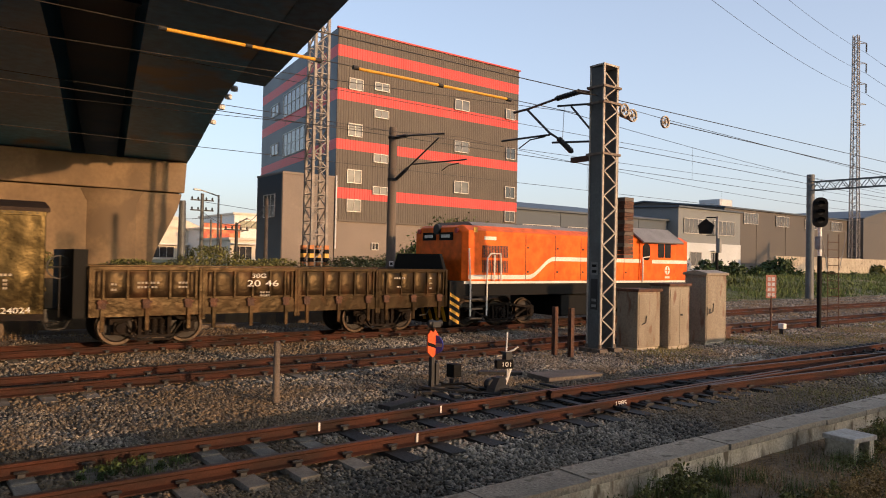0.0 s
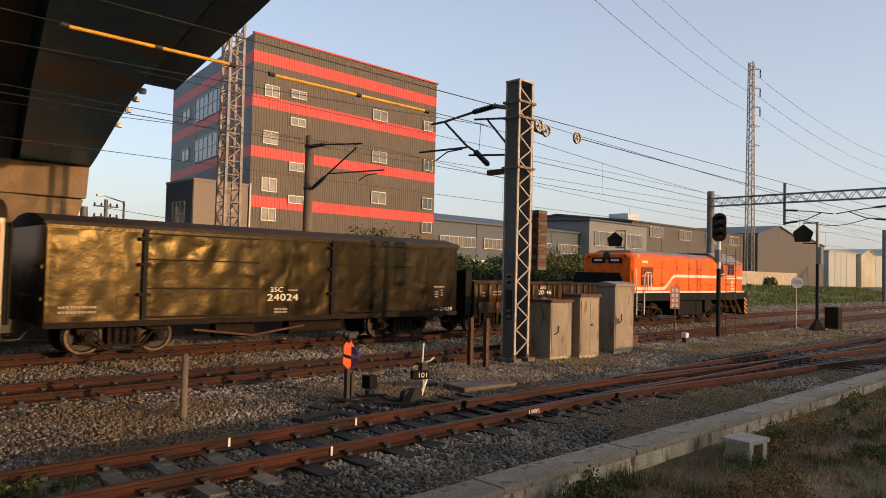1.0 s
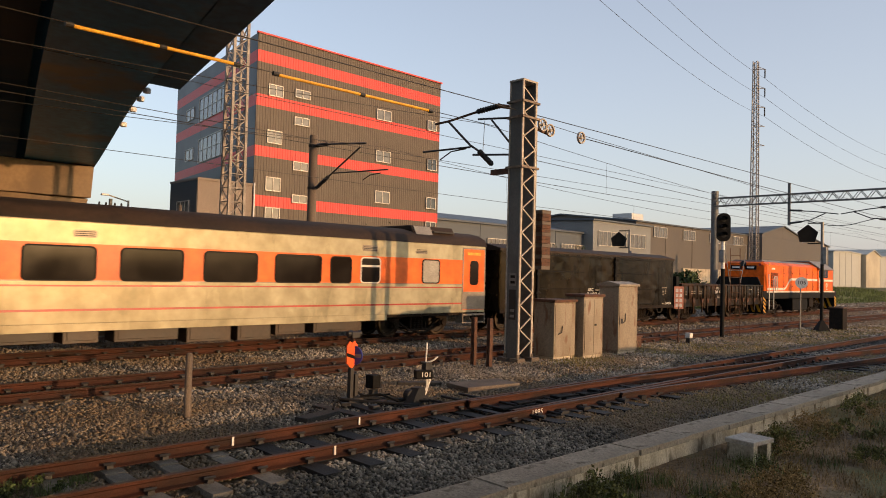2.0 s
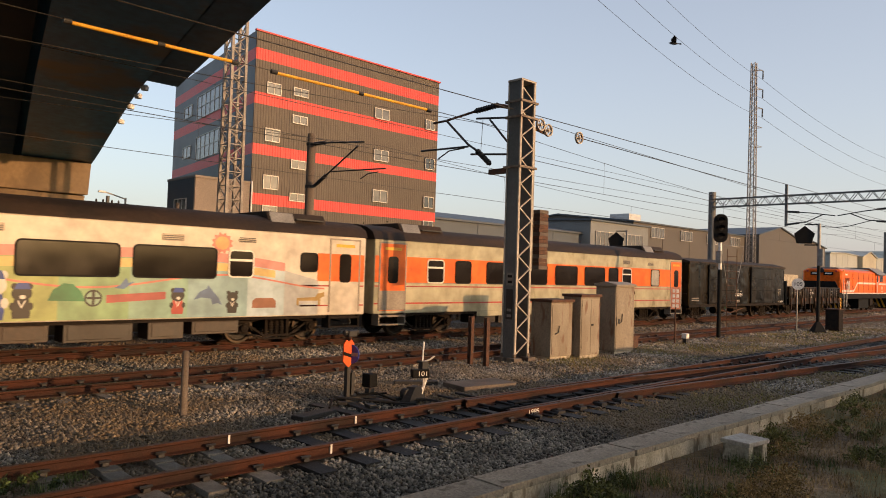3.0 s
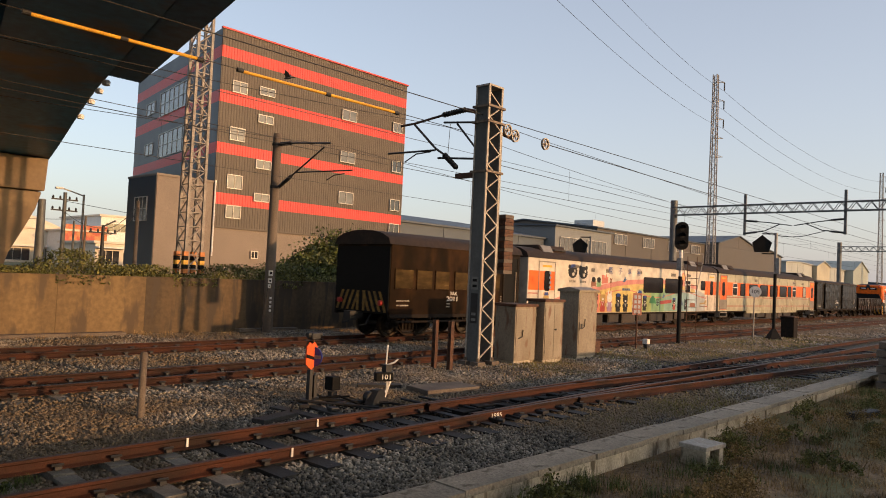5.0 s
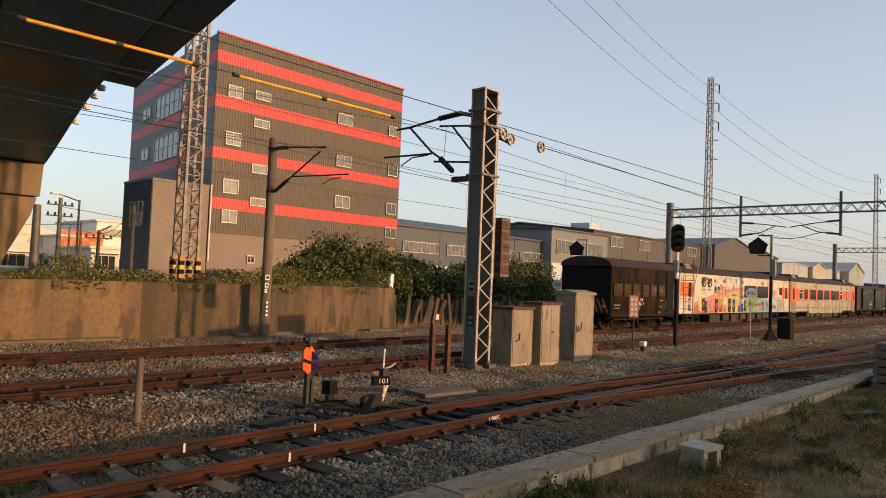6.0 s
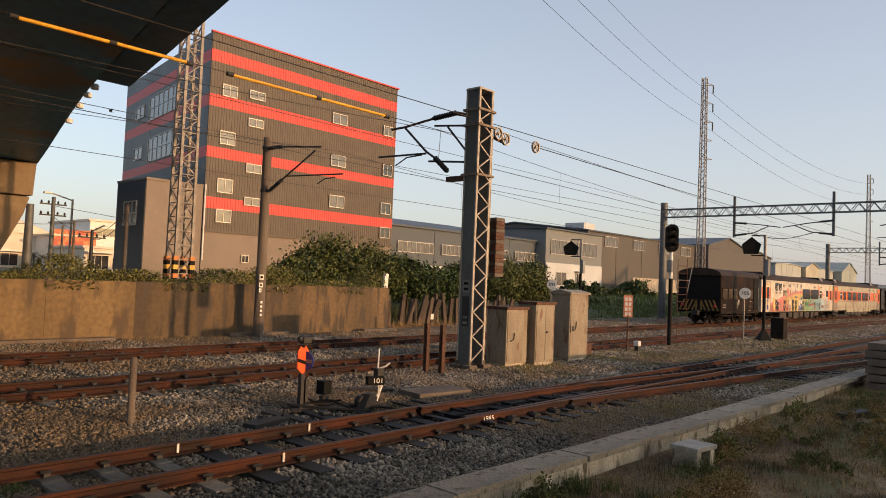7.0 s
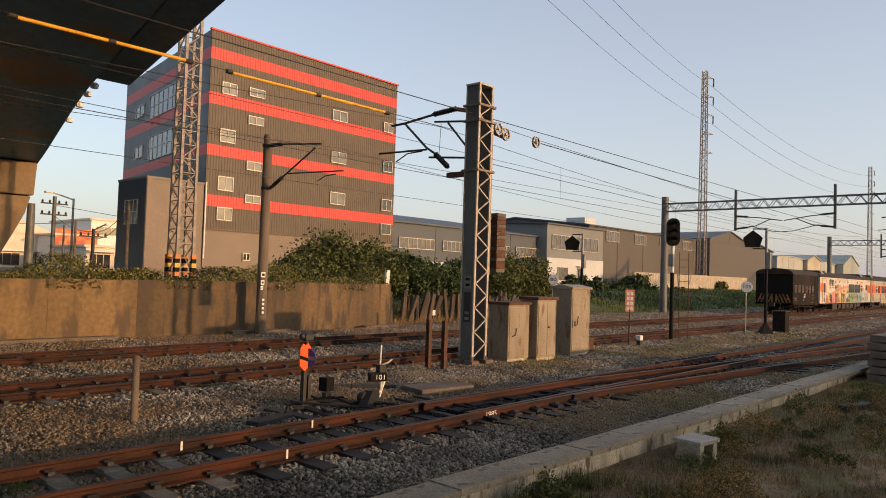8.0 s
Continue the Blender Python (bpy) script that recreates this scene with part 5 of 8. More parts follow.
def caboose():
    L = 6.9
    c = thing("brake_van", "dark brown brake van with bronze window panels and striped end", "railway wagon")
    e = lambda q: q + 46.2
    part("body", Geo().box(0, L, -1.4, 1.4, 0.98, 3.3), CABOOSE, c, bevel=0.03)
    part("roof", Geo().prism(section(3.76, 3.28, 1.43), "x", -0.1, L + 0.1), ROOFM, c, smooth=50)
    for a, b in ((-46.0, -45.17), (-45.0, -44.27), (-44.1, -43.4), (-43.1, -42.4), (-42.2, -41.5), (-41.3, -40.55)):
        w = part("window_panel", Geo().box(e(a), e(b), SIDE_Y - 0.008, SIDE_Y + 0.01, 1.86, 2.47), GOLDPANE, c)
        part("window_frame", Geo().box(e(a) - 0.03, e(b) + 0.03, SIDE_Y - 0.03, SIDE_Y, 1.82, 1.86).box(e(a) - 0.03, e(b) + 0.03, SIDE_Y - 0.03, SIDE_Y, 2.47, 2.5).box(e(a) - 0.03, e(a), SIDE_Y - 0.03, SIDE_Y, 1.82, 2.5), CABOOSE, w)
    d = part("door", Geo().box(e(-40.31), e(-39.5), SIDE_Y - 0.004, SIDE_Y + 0.01, 1.15, 3.12), BLACK, c)
    part("door_frame", Geo().box(e(-40.36), e(-40.3), SIDE_Y - 0.03, SIDE_Y, 1.1, 3.18).box(e(-39.5), e(-39.42), SIDE_Y - 0.03, SIDE_Y, 1.1, 3.18).box(e(-40.36), e(-39.42), SIDE_Y - 0.03, SIDE_Y, 3.12, 3.2), UNDER, d)
    part("handrail", Geo().tube((e(-39.62), SIDE_Y - 0.06, 1.2), (e(-39.62), SIDE_Y - 0.06, 2.6), 0.014), STEELS, d)
    g = Geo()
    for z in (0.55, 0.80):
        g.box(e(-40.3), e(-39.5), SIDE_Y - 0.05, SIDE_Y + 0.25, z, z + 0.04)
    part("footstep", g, UNDER, c)
    # striped end towards the line's rear
    part("end_plate", Geo().box(-0.03, 0.0, -1.36, 1.36, 1.0, 3.2), BLACK, c)
    for s in (-1, 1):
        for k in range(5):
            y0 = s * (0.1 + k * 0.27)
            g = Geo()
            g.solid([[(x, y0, 1.05), (x, y0 + s * 0.11, 1.05), (x, y0 + s * 0.11 - s * 0.3 if abs(y0 + s * 0.11) > 0.3 else y0 + s * 0.11, 1.72), (x, y0 - s * 0.3 if abs(y0) > 0.3 else y0, 1.72)] for x in (-0.045, -0.03)])
            part("hazard_stripe", g, HAZARD, c)
        part("tail_lamp", Geo().lathe([(0.09, 0), (0.09, -0.1), (0.07, -0.12)], (-0.03, s * 1.05, 1.35), "x", 12), REDP, c)
    for x, s in ((0, -1), (L, 1)):
        coupler(c, x, s)
    for x in (1.5, L - 1.6):
        bogie(c, x, 1.5)
    part("footboard", Geo().box(0.3, 5.6, -1.4, -1.2, 0.72, 0.78), UNDER, c)
    part("sill", Geo().box(0, L, -1.42, -1.3, 0.88, 1.0).box(0, L, 1.3, 1.42, 0.88, 1.0), UNDER, c)
    for x in (0.8, 2.3, 3.6, 4.9):
        part("footboard_hanger", Geo().box(x, x + 0.06, -1.38, -1.32, 0.72, 0.95), UNDER, c)
    sign("writing", "3AK", 0.17, WHITE, c, MARK(e(-43.15), 1.71), 0.38)
    sign("writing", "2011", 0.24, WHITE, c, MARK(e(-43.2), 1.52), 0.55)
    for x, z, w in ((-45.9, 1.42, 0.6), (-45.9, 1.27, 0.55), (-43.5, 1.33, 0.2), (-43.5, 1.23, 0.2), (-41.1, 1.66, 0.32), (-41.15, 1.35, 0.18), (-40.9, 1.3, 0.08), (-41.3, 1.05, 0.35)):
        dashes(c, e(x), w, z, 0.045)
    for z in np.arange(1.25, 1.7, 0.09):
        strip(c, "lettering_bar", e(-40.47), e(-40.43), float(z), float(z) + 0.04, WORN, 0.01, False)
    return c, -46.2


def engine():
    c = thing("diesel_locomotive", "bright orange diesel locomotive with a white stepped stripe", "locomotive")
    e = lambda q: q - 24.0
    half = 1.36
    hood = [(-half, 1.68), (half, 1.68), (half, 3.26), (1.05, 3.44), (-1.05, 3.44), (-half, 3.26)]
    g = Geo()
    shape = lambda x, s, drop=0.0: [(x, y * s, z - drop * (z > 3)) for y, z in hood]
    g.solid([shape(e(24.6), 0.90, 0.08), shape(e(24.75), 1.0), shape(e(33.2), 1.0)])
    part("hood", g, LOCO, c, bevel=0.02)
    part("hood_roof", Geo().prism([(-1.1, 3.40), (1.1, 3.40), (0.8, 3.56), (-0.8, 3.56)], "x", e(25.2), e(33.2)), LOCOR, c)
    part("cab", Geo().prism([(-1.4, 1.68), (1.4, 1.68), (1.4, 3.30), (0.9, 3.62), (-0.9, 3.62), (-1.4, 3.30)], "x", e(33.2), e(35.5)), LOCO, c, bevel=0.02)
    part("cab_roof", Geo().prism([(-1.62, 3.12), (-0.85, 3.66), (0.85, 3.66), (1.62, 3.12), (1.66, 3.16), (0.88, 3.72), (-0.88, 3.72), (-1.66, 3.16)], "x", e(33.1), e(35.7)), LOCOR, c)
    g = Geo()
    g.solid([shape(e(35.5), 1.0, 0.02), shape(e(36.35), 1.0, 0.02), shape(e(36.5), 0.92, 0.1)])
    part("nose", g, LOCO, c, bevel=0.02)
    part("frame_sill", Geo().box(e(24.0), e(36.9), -1.42, 1.42, 1.22, 1.68), BLACK, c, bevel=0.01)
    for x, s in ((e(24.0), -1), (e(36.9), 1)):
        coupler(c, x, s)
    for x in (26.6, 34.0):
        bogie(c, e(x), 2.6, 3)
    part("fuel_tank", Geo().box(e(29.0), e(31.6), -1.3, 1.3, 0.45, 1.2), BLACK, c, bevel=0.05)
    part("battery_box", Geo().box(e(31.8), e(32.5), -1.34, 1.34, 0.65, 1.2), UNDER, c)
    # stepped white stripe
    z_line = lambda x: 1.735 + 0.62 * smooth(e(27.35), e(28.55), x)
    g = Geo()
    n = 60
    xs = [e(24.78) + (e(33.2) - e(24.78)) * i / n for i in range(n + 1)]
    g.solid([[(a, -half - 0.006, z_line(a)), (a, -half - 0.006, z_line(a) + 0.14), (a, -half + 0.01, z_line(a) + 0.14), (a, -half + 0.01, z_line(a))] for a in xs])
    part("stripe", g, STRIPEW, c)
    part("stripe", Geo().box(e(33.2), e(35.5), -1.408, -1.39, 2.34, 2.48), STRIPEW, c)
    part("stripe", Geo().box(e(35.5), e(36.36), -half - 0.006, -half + 0.01, 2.34, 2.48), STRIPEW, c)
    part("stripe", Geo().box(e(24.55), e(36.5), -1.428, -1.4, 1.60, 1.68), STRIPEW, c)
    gr = part("radiator_grille", Geo().box(e(25.33), e(26.4), -half - 0.02, -half + 0.01, 1.95, 2.8), DARK, c)
    for k in range(16):
        x = e(25.36) + k * 0.065
        part("slat", Geo().box(x, x + 0.012, -half - 0.028, -half - 0.02, 1.96, 2.79), LOCO, gr)
    part("grille_bar", Geo().box(e(25.3), e(26.43), -half - 0.04, -half - 0.02, 2.34, 2.42), LOCO, gr)
    for x in (27.2, 28.6, 29.9, 31.2, 32.3):
        d = part("hood_door", Geo().box(e(x), e(x) + 0.015, -half - 0.012, -half, 1.72, 3.2), DARK, c)
        for z in (1.95, 2.75):
            part("latch", Geo().box(e(x) + 0.08, e(x) + 0.14, -half - 0.03, -half, z, z + 0.06), DARK, d)
    part("sign_panel", Geo().box(e(25.4), e(25.9), -half - 0.008, -half, 2.98, 3.09), STRIPEW, c)
    part("lift_lug", Geo().box(e(24.95), e(25.1), -half - 0.02, -half, 3.2, 3.36), YELLOW, c)
    # end face
    for y in (-0.45, 0.45):
        nb = part("number_board", Geo().box(e(24.56), e(24.66), y - 0.34, y + 0.34, 2.95, 3.2), BLACK, c)
        part("lettering_bar", Geo().box(e(24.55), e(24.56), y - 0.22, y + 0.22, 3.03, 3.13), WHITE, nb)
    part("headlight", Geo().lathe([(0.16, 0.05), (0.17, -0.08), (0.12, -0.09)], (e(24.6), 0, 3.3), "x", 14), DARK, c)
    for y in (-1.0, 1.0):
        part("marker_lamp", Geo().lathe([(0.08, 0.05), (0.08, -0.08)], (e(24.62), y, 3.25), "x", 12), REDP, c)
    # hazard-striped end steps
    for x in (24.0, 36.5):
        s = part("end_step", Geo().box(e(x), e(x) + 0.4, -1.42, 1.42, 0.35, 1.25), BLACK, c)
        for k in range(4):
            g = Geo()
            g.solid([[(e(x) + 0.4 - a, yy, zz) for a, zz in ((0.02, 0.36 + k * 0.23), (0.38, 0.55 + k * 0.23), (0.38, 0.65 + k * 0.23), (0.02, 0.46 + k * 0.23))] for yy in (-1.428, -1.42)])
            part("hazard_stripe", g, YELLOW, s)
            g = Geo()
            xx = e(x) - 0.008
            g.solid([[(b, -1.3 + k * 0.35, 0.45), (b, -1.15 + k * 0.35, 0.45), (b, -0.85 + k * 0.35, 1.2), (b, -1.0 + k * 0.35, 1.2)] for b in (xx, xx + 0.008)])
            part("hazard_stripe", g, YELLOW, s)
    for k in range(3):
        part("ladder_step", Geo().box(e(24.75), e(25.3), -1.45, -1.2, 0.5 + k * 0.3, 0.54 + k * 0.3), DARK, c)
    for pts in ([(24.78, 0.6), (24.78, 1.5), (24.7, 2.7)], [(25.45, 0.6), (25.45, 2.4), (25.6, 2.55), (26.0, 2.55), (26.05, 1.7)], [(25.75, 2.5), (25.75, 1.7)], [(33.3, 1.6), (33.3, 2.55), (33.7, 2.6)]):
        part("handrail", Geo().path([(e(a), -1.47, b) for a, b in pts], 0.028), STRIPEW, c)
    # cab openings and badge
    cw = part("cab_window", Geo().prism(rounded(e(34.34), e(34.72), 2.57, 3.12, 0.04), "y", -1.412, -1.38), COACHGLASS, c)
    cw = part("cab_window", Geo().prism(rounded(e(34.78), e(35.16), 2.57, 3.12, 0.04), "y", -1.412, -1.38), COACHGLASS, c)
    dr = part("cab_door", Geo().box(e(33.25), e(33.95), -1.41, -1.39, 1.7, 3.2), LOCO, c)
    part("door_glass", Geo().prism(rounded(e(33.35), e(33.82), 2.45, 3.1, 0.2), "y", -1.418, -1.39), COACHGLASS, dr)
    bd = part("badge", Geo().prism([(e(34.95) + 0.17 * math.cos(i * math.pi / 8), 2.08 + 0.17 * math.sin(i * math.pi / 8)) for i in range(16)], "y", -1.412, -1.39), STRIPEW, c)
    part("badge_bar", Geo().box(e(34.82), e(35.08), -1.416, -1.4, 2.06, 2.1).box(e(34.93), e(34.97), -1.416, -1.4, 1.95, 2.21), LOCO, bd)
    part("lettering_bar", Geo().box(e(34.8), e(35.1), -1.412, -1.39, 1.76, 1.84), STRIPEW, c)
    for x in (28.0, 30.5):
        part("exhaust", Geo().lathe([(0.16, 3.5), (0.16, 3.62), (0.12, 3.62)], (e(x), 0, 0), n=12), DARK, c)
    return c, 24.0


def bird(label):
    b = thing("bird", label, "bird")
    g = Geo()
    g.lathe([(0.01, -0.2), (0.05, -0.12), (0.065, 0.0), (0.05, 0.1), (0.03, 0.16), (0.005, 0.2)], (0, 0, 0), "x", 10)
    part("body", g, DARK, b, smooth=60)
    part("tail", Geo().prism([(0.12, -0.02), (0.32, -0.07), (0.34, 0.07), (0.12, 0.02)], "z", -0.01, 0.01), DARK, b)
    wings = []
    for s in (-1, 1):
        w = part("wing", Geo().prism([(-0.1, 0.0), (-0.14, 0.18 * s), (-0.02, 0.42 * s), (0.1, 0.25 * s), (0.1, 0.0)], "z", -0.012, 0.012), DARK, b, at=pose(0, 0.03 * s, 0.02))
        wings.append((w, s))
    return b, wings


TRAIN = [engine(), open_wagon(), box_wagon(), orange_coach(), painted_coach(), caboose()]
BIRDS = [bird("dark bird flying over the tracks"), bird("small dark bird flying beyond the building")]


def way_along(t):
    """Where the train's middle coupling stands at t seconds."""
    return -10.95 + 14.62 * t - 0.02 * t * t

# ---- unseen wall added behind the viewer, its height sets the foreground shade ----
RENDER_G = mat("grey_render", (0.42, 0.40, 0.37), 0.9, col2=(0.36, 0.34, 0.31), scale=0.5)
tagged(part("unseen_shade_wall", Geo().box(-90, 120, -14.5, -14.0, 0, 2.8), RENDER_G), "plain grey unseen wall added behind the viewer for shade", "wall", kind="structure")


# ---- overhead line masts ----
def zigzag(g, a, b, c, d, n, r):
    """Lacing between the edge a-b and the edge c-d."""
    a, b, c, d = (Vector(p) for p in (a, b, c, d))
    for i in range(n):
        p, q = a.lerp(b, i / n), a.lerp(b, (i + 1) / n)
        s = c.lerp(d, (i + 0.5) / n)
        g.tube(p, s, r, n=4)
        g.tube(s, q, r, n=4)


def S(y, z, x=14.62, k=0.96):
    return (x, y * k, 2.32 + (z - 2.32) * k)


def insulator(parent, p, q, r=0.07):
    g = Geo()
    p, q = Vector(p), Vector(q)
    n = 9
    for i in range(n):
        a, b = p.lerp(q, i / n), p.lerp(q, (i + 0.55) / n)
        g.tube(a, b, r, r * 0.75, n=10)
    g.tube(p, q, r * 0.6, n=8)
    return part("insulator", g, DARK, parent)


CLAMP = mat("weathered_clamp_iron", (0.30, 0.235, 0.18), 0.75, col2=(0.15, 0.105, 0.075), scale=8, bump=0.2)


def main_mast():
    m = thing("overhead_line_mast", "grey lattice overhead line mast with cantilever arm and tension weights", "mast")
    x0, x1, y0, y1, H = 14.36, 14.90, 12.0, 12.43, 7.50
    for x in (x0, x1):
        part("side_plate", Geo().box(x - 0.012, x + 0.012, y0, y1, 0.05, H), MASTG, m)
    for x in (x0, x1):
        for y in (y0, y1):
            g = Geo()
            g.box(x - 0.035, x + 0.035, y - 0.02, y + 0.02, 0.05, H)
            part("corner_post", g, WHITEST, m)
    for y in (y0 - 0.012, y1 + 0.012):
        for i in range(22):
            z = 0.2 + (H - 0.4) * i / 22
            a, b = (x0 + 0.03, x1 - 0.03) if i % 2 == 0 else (x1 - 0.03, x0 + 0.03)
            part("lacing_bar", Geo().tube((a, y, z), (b, y, z + (H - 0.4) / 22), 0.022, n=4), WHITEST, m)
    part("cap_plate", Geo().box(x0 - 0.04, x1 + 0.04, y0 - 0.03, y1 + 0.03, H, H + 0.05), WHITEST, m)
    for z in (6.92, 6.5, 5.15):
        g = Geo()
        for y in (y0 - 0.06, y1 + 0.06):
            g.box(x0 - 0.09, x1 + 0.09, y - 0.02, y + 0.02, z, z + 0.06)
        for x in (x0 - 0.07, x1 + 0.07):
            g.box(x - 0.02, x + 0.02, y0 - 0.06, y1 + 0.06, z, z + 0.06)
        part("clamp_ring", g, CLAMP, m)
    for x in (x0 - 0.02, x1 + 0.02):
        for y in (y0, y1):
            part("foot", Geo().box(x - 0.15, x + 0.15, y - 0.14, y + 0.14, -0.05, 0.09).tube((x, y, 0.09), (x, y, 0.19), 0.05), POLEC, m)
    for z in (2.0, 1.1):
        pl = part("number_plate", Geo().box(x0 - 0.022, x0 - 0.012, 12.1, 12.33, z, z + (0.34 if z > 1.5 else 0.8)), GALV if z > 1.5 else DARK, m)
        for k in range(2):
            part("lettering_bar", Geo().box(x0 - 0.026, x0 - 0.022, 12.14, 12.29, z + 0.06 + k * 0.15, z + 0.13 + k * 0.15), BLACK if z > 1.5 else GALV, pl)
    # cantilever over the running track
    arm = part("cantilever", Geo().path([S(13.17, 7.1), S(13.64, 7.22)], 0.06).path([S(14.5, 7.17), S(15.75, 7.05), S(16.35, 7.04)], 0.035), RUST, m)
    insulator(arm, S(13.64, 7.22), S(14.55, 7.17), 0.085)
    part("strut", Geo().path([S(15.75, 7.04), S(14.78, 6.19), S(14.38, 5.95)], 0.035), DARK, arm)
    insulator(arm, S(14.38, 5.95), S(13.86, 5.51), 0.085)
    part("strut_root", Geo().box(14.55, 14.69, 12.45, 13.3, 5.08, 5.22), RUST, arm)
    part("steady_arm", Geo().path([S(14.78, 6.13), S(16.9, 6.2)], 0.03).path([S(14.95, 6.1), S(15.6, 6.08), S(16.09, 5.87)], 0.02), DARK, arm)
    part("bracket", Geo().tube(S(13.1, 6.79), S(14.46, 6.94), 0.03).tube(S(13.92, 6.84), S(13.1, 5.98), 0.03), DARK, m)
    part("bracket", Geo().tube(S(13.1, 5.73), S(14.65, 5.88), 0.03), DARK, m)
    part("hanger", Geo().tube(S(14.2, 6.86), S(14.25, 5.9), 0.008, n=4), GALV, m)
    # pulleys and weight stack
    for x, z in ((15.45, 6.5), (15.8, 6.4), (17.3, 6.42)):
        p = Geo()
        p.solid([[(x + r * math.cos(a), 12.2 + h, z + r * math.sin(a)) for r, h in ((0.145, -0.03), (0.18, -0.035), (0.18, 0.035), (0.145, 0.03))] for a in [2 * math.pi * i / 20 for i in range(20)]], closed=True)
        p.tube((x, 12.15, z), (x, 12.25, z), 0.045, n=10)
        for k in range(3):
            a = k * math.pi / 3
            p.tube((x - 0.14 * math.cos(a), 12.2, z - 0.14 * math.sin(a)), (x + 0.14 * math.cos(a), 12.2, z + 0.14 * math.sin(a)), 0.015, n=5)
        part("pulley", p, WHITEST, m, "pale spoked tension pulley")
    part("pulley_arm", Geo().box(14.9, 15.85, 12.25, 12.29, 6.38, 6.46, at=Matrix.Translation((14.9, 0, 6.5)) @ Matrix.Rotation(radians(7), 4, "Y") @ Matrix.Translation((-14.9, 0, -6.5))), RUST, m)
    part("weight_rod", Geo().tube((15.22, 12.2, 2.4), (15.22, 12.2, 6.4), 0.014, n=6), GALV, m)
    for k in range(16):
        part("weight", Geo().box(15.28, 15.66, 12.0, 12.36, 2.46 + k * 0.103, 2.555 + k * 0.103), RUST if k % 3 else POLEC, m, at=pose(0.01 * math.sin(k * 2.3), 0, 0))
    return m


def concrete_mast():
    m = thing("overhead_line_pole", "round brown concrete overhead line pole with a cantilever bracket", "pole")
    g = Geo()
    g.lathe([(0.19, 0.0), (0.175, 3.0), (0.155, 7.1), (0.16, 7.15), (0.14, 7.25), (0.0, 7.25)], (14.4, 22.05, 0), n=20)
    part("shaft", g, POLEC, m, smooth=40)
    X = 14.4
    a = part("cantilever", Geo().path([(X, 21.9, 6.85), (X, 20.9, 6.80), (X, 18.86, 6.6)], 0.03), DARK, m)
    insulator(a, (X, 21.8, 6.85), (X, 21.1, 6.82), 0.075)
    part("strut", Geo().tube((X, 21.8, 5.28), (X, 19.2, 6.5), 0.03), DARK, a)
    insulator(a, (X, 21.75, 5.3), (X, 21.0, 5.65), 0.075)
    part("steady_arm", Geo().path([(X, 20.75, 5.74), (X, 17.67, 5.6)], 0.024).path([(X, 19.0, 5.36), (X, 18.6, 5.5), (X, 18.05, 5.52)], 0.018), DARK, a)
    for z in (6.85, 5.28):
        part("clamp", Geo().lathe([(0.18, -0.05), (0.19, 0.05)], (X, 22.05, z), n=16), DARK, m)
    for z, w, h in ((2.05, 0.17, 0.19), (1.78, 0.14, 0.17), (1.6, 0.1, 0.14)):
        pl = part("plate", Geo().box(X - 0.2, X - 0.2 + w, 21.82, 21.85, z, z + h), WHITE, m)
        part("lettering_bar", Geo().box(X - 0.2 + 0.03, X - 0.2 + w - 0.03, 21.815, 21.82, z + 0.05, z + h - 0.05), BLACK, pl)
    for k in range(4):
        part("lettering_bar", Geo().box(X - 0.1, X - 0.02, 21.84, 21.86, 0.75 + k * 0.15, 0.83 + k * 0.15), WHITE, m)
    part("guy_wire", Geo().tube((X - 0.1, 21.95, 1.9), (X - 0.6, 21.5, 0.0), 0.012, n=5), DARK, m)
    return m


SAFETYO = mat("orange_guard_paint", (0.6, 0.2, 0.04), 0.6, bump=0.03)
TOWERG = mat("weathered_tower_steel", (0.42, 0.37, 0.32), 0.7, 0.2, col2=(0.26, 0.235, 0.21), scale=3, bump=0.1)


def lattice_tower(label, x, y, z, H, base, top, stripes=True, arms=3):
    """A slender square power line tower that tapers upwards."""
    t = thing("power_line_tower", label, "tower", pose(x, y, z), "power line towers")
    w = lambda h: base + (top - base) * (h / H)
    for sx in (-1, 1):
        for sy in (-1, 1):
            part("leg", Geo().tube((sx * w(0) / 2, sy * w(0) / 2, 0), (sx * w(H) / 2, sy * w(H) / 2, H), 0.085, n=4), TOWERG, t)
    n = int(H / 0.62)
    for s in range(4):
        g = Geo()
        c = [(-1, -1), (1, -1), (1, 1), (-1, 1)]
        (ax, ay), (bx, by) = c[s], c[(s + 1) % 4]
        for i in range(n):
            h0, h1 = H * i / n, H * (i + 1) / n
            P = lambda sx, sy, h: (sx * w(h) / 2, sy * w(h) / 2, h)
            if i % 2:
                g.tube(P(ax, ay, h0), P(bx, by, h1), 0.032, n=4)
            else:
                g.tube(P(bx, by, h0), P(ax, ay, h1), 0.032, n=4)
            g.tube(P(ax, ay, h0), P(bx, by, h0), 0.028, n=4)
        part("lacing", g, TOWERG, t)
    if stripes:
        for k in range(7):
            s = w(0) / 2
            for a, c in ((-s, -s), (-s, s), (s, -s), (s, s)):
                part("guard_stripe", Geo().box(a - 0.105, a + 0.105, c - 0.105, c + 0.105, 0.05 + k * 0.19, 0.24 + k * 0.19), (YELLOW, BLACK, SAFETYO, BLACK)[k % 4], t)
    for k in range(arms + 2):
        h = H - 1.2 - k * 3.0
        a = part("cross_arm", Geo().tube((0, 0, h), (1.75, -0.7, h + 0.25), 0.06, n=5).tube((0, 0, h + 0.5), (1.75, -0.7, h + 0.25), 0.045, n=5), GALV, t)
        if k < arms:
            insulator(a, (1.75, -0.7, h + 0.2), (1.75, -0.7, h - 1.1), 0.12)
    return t


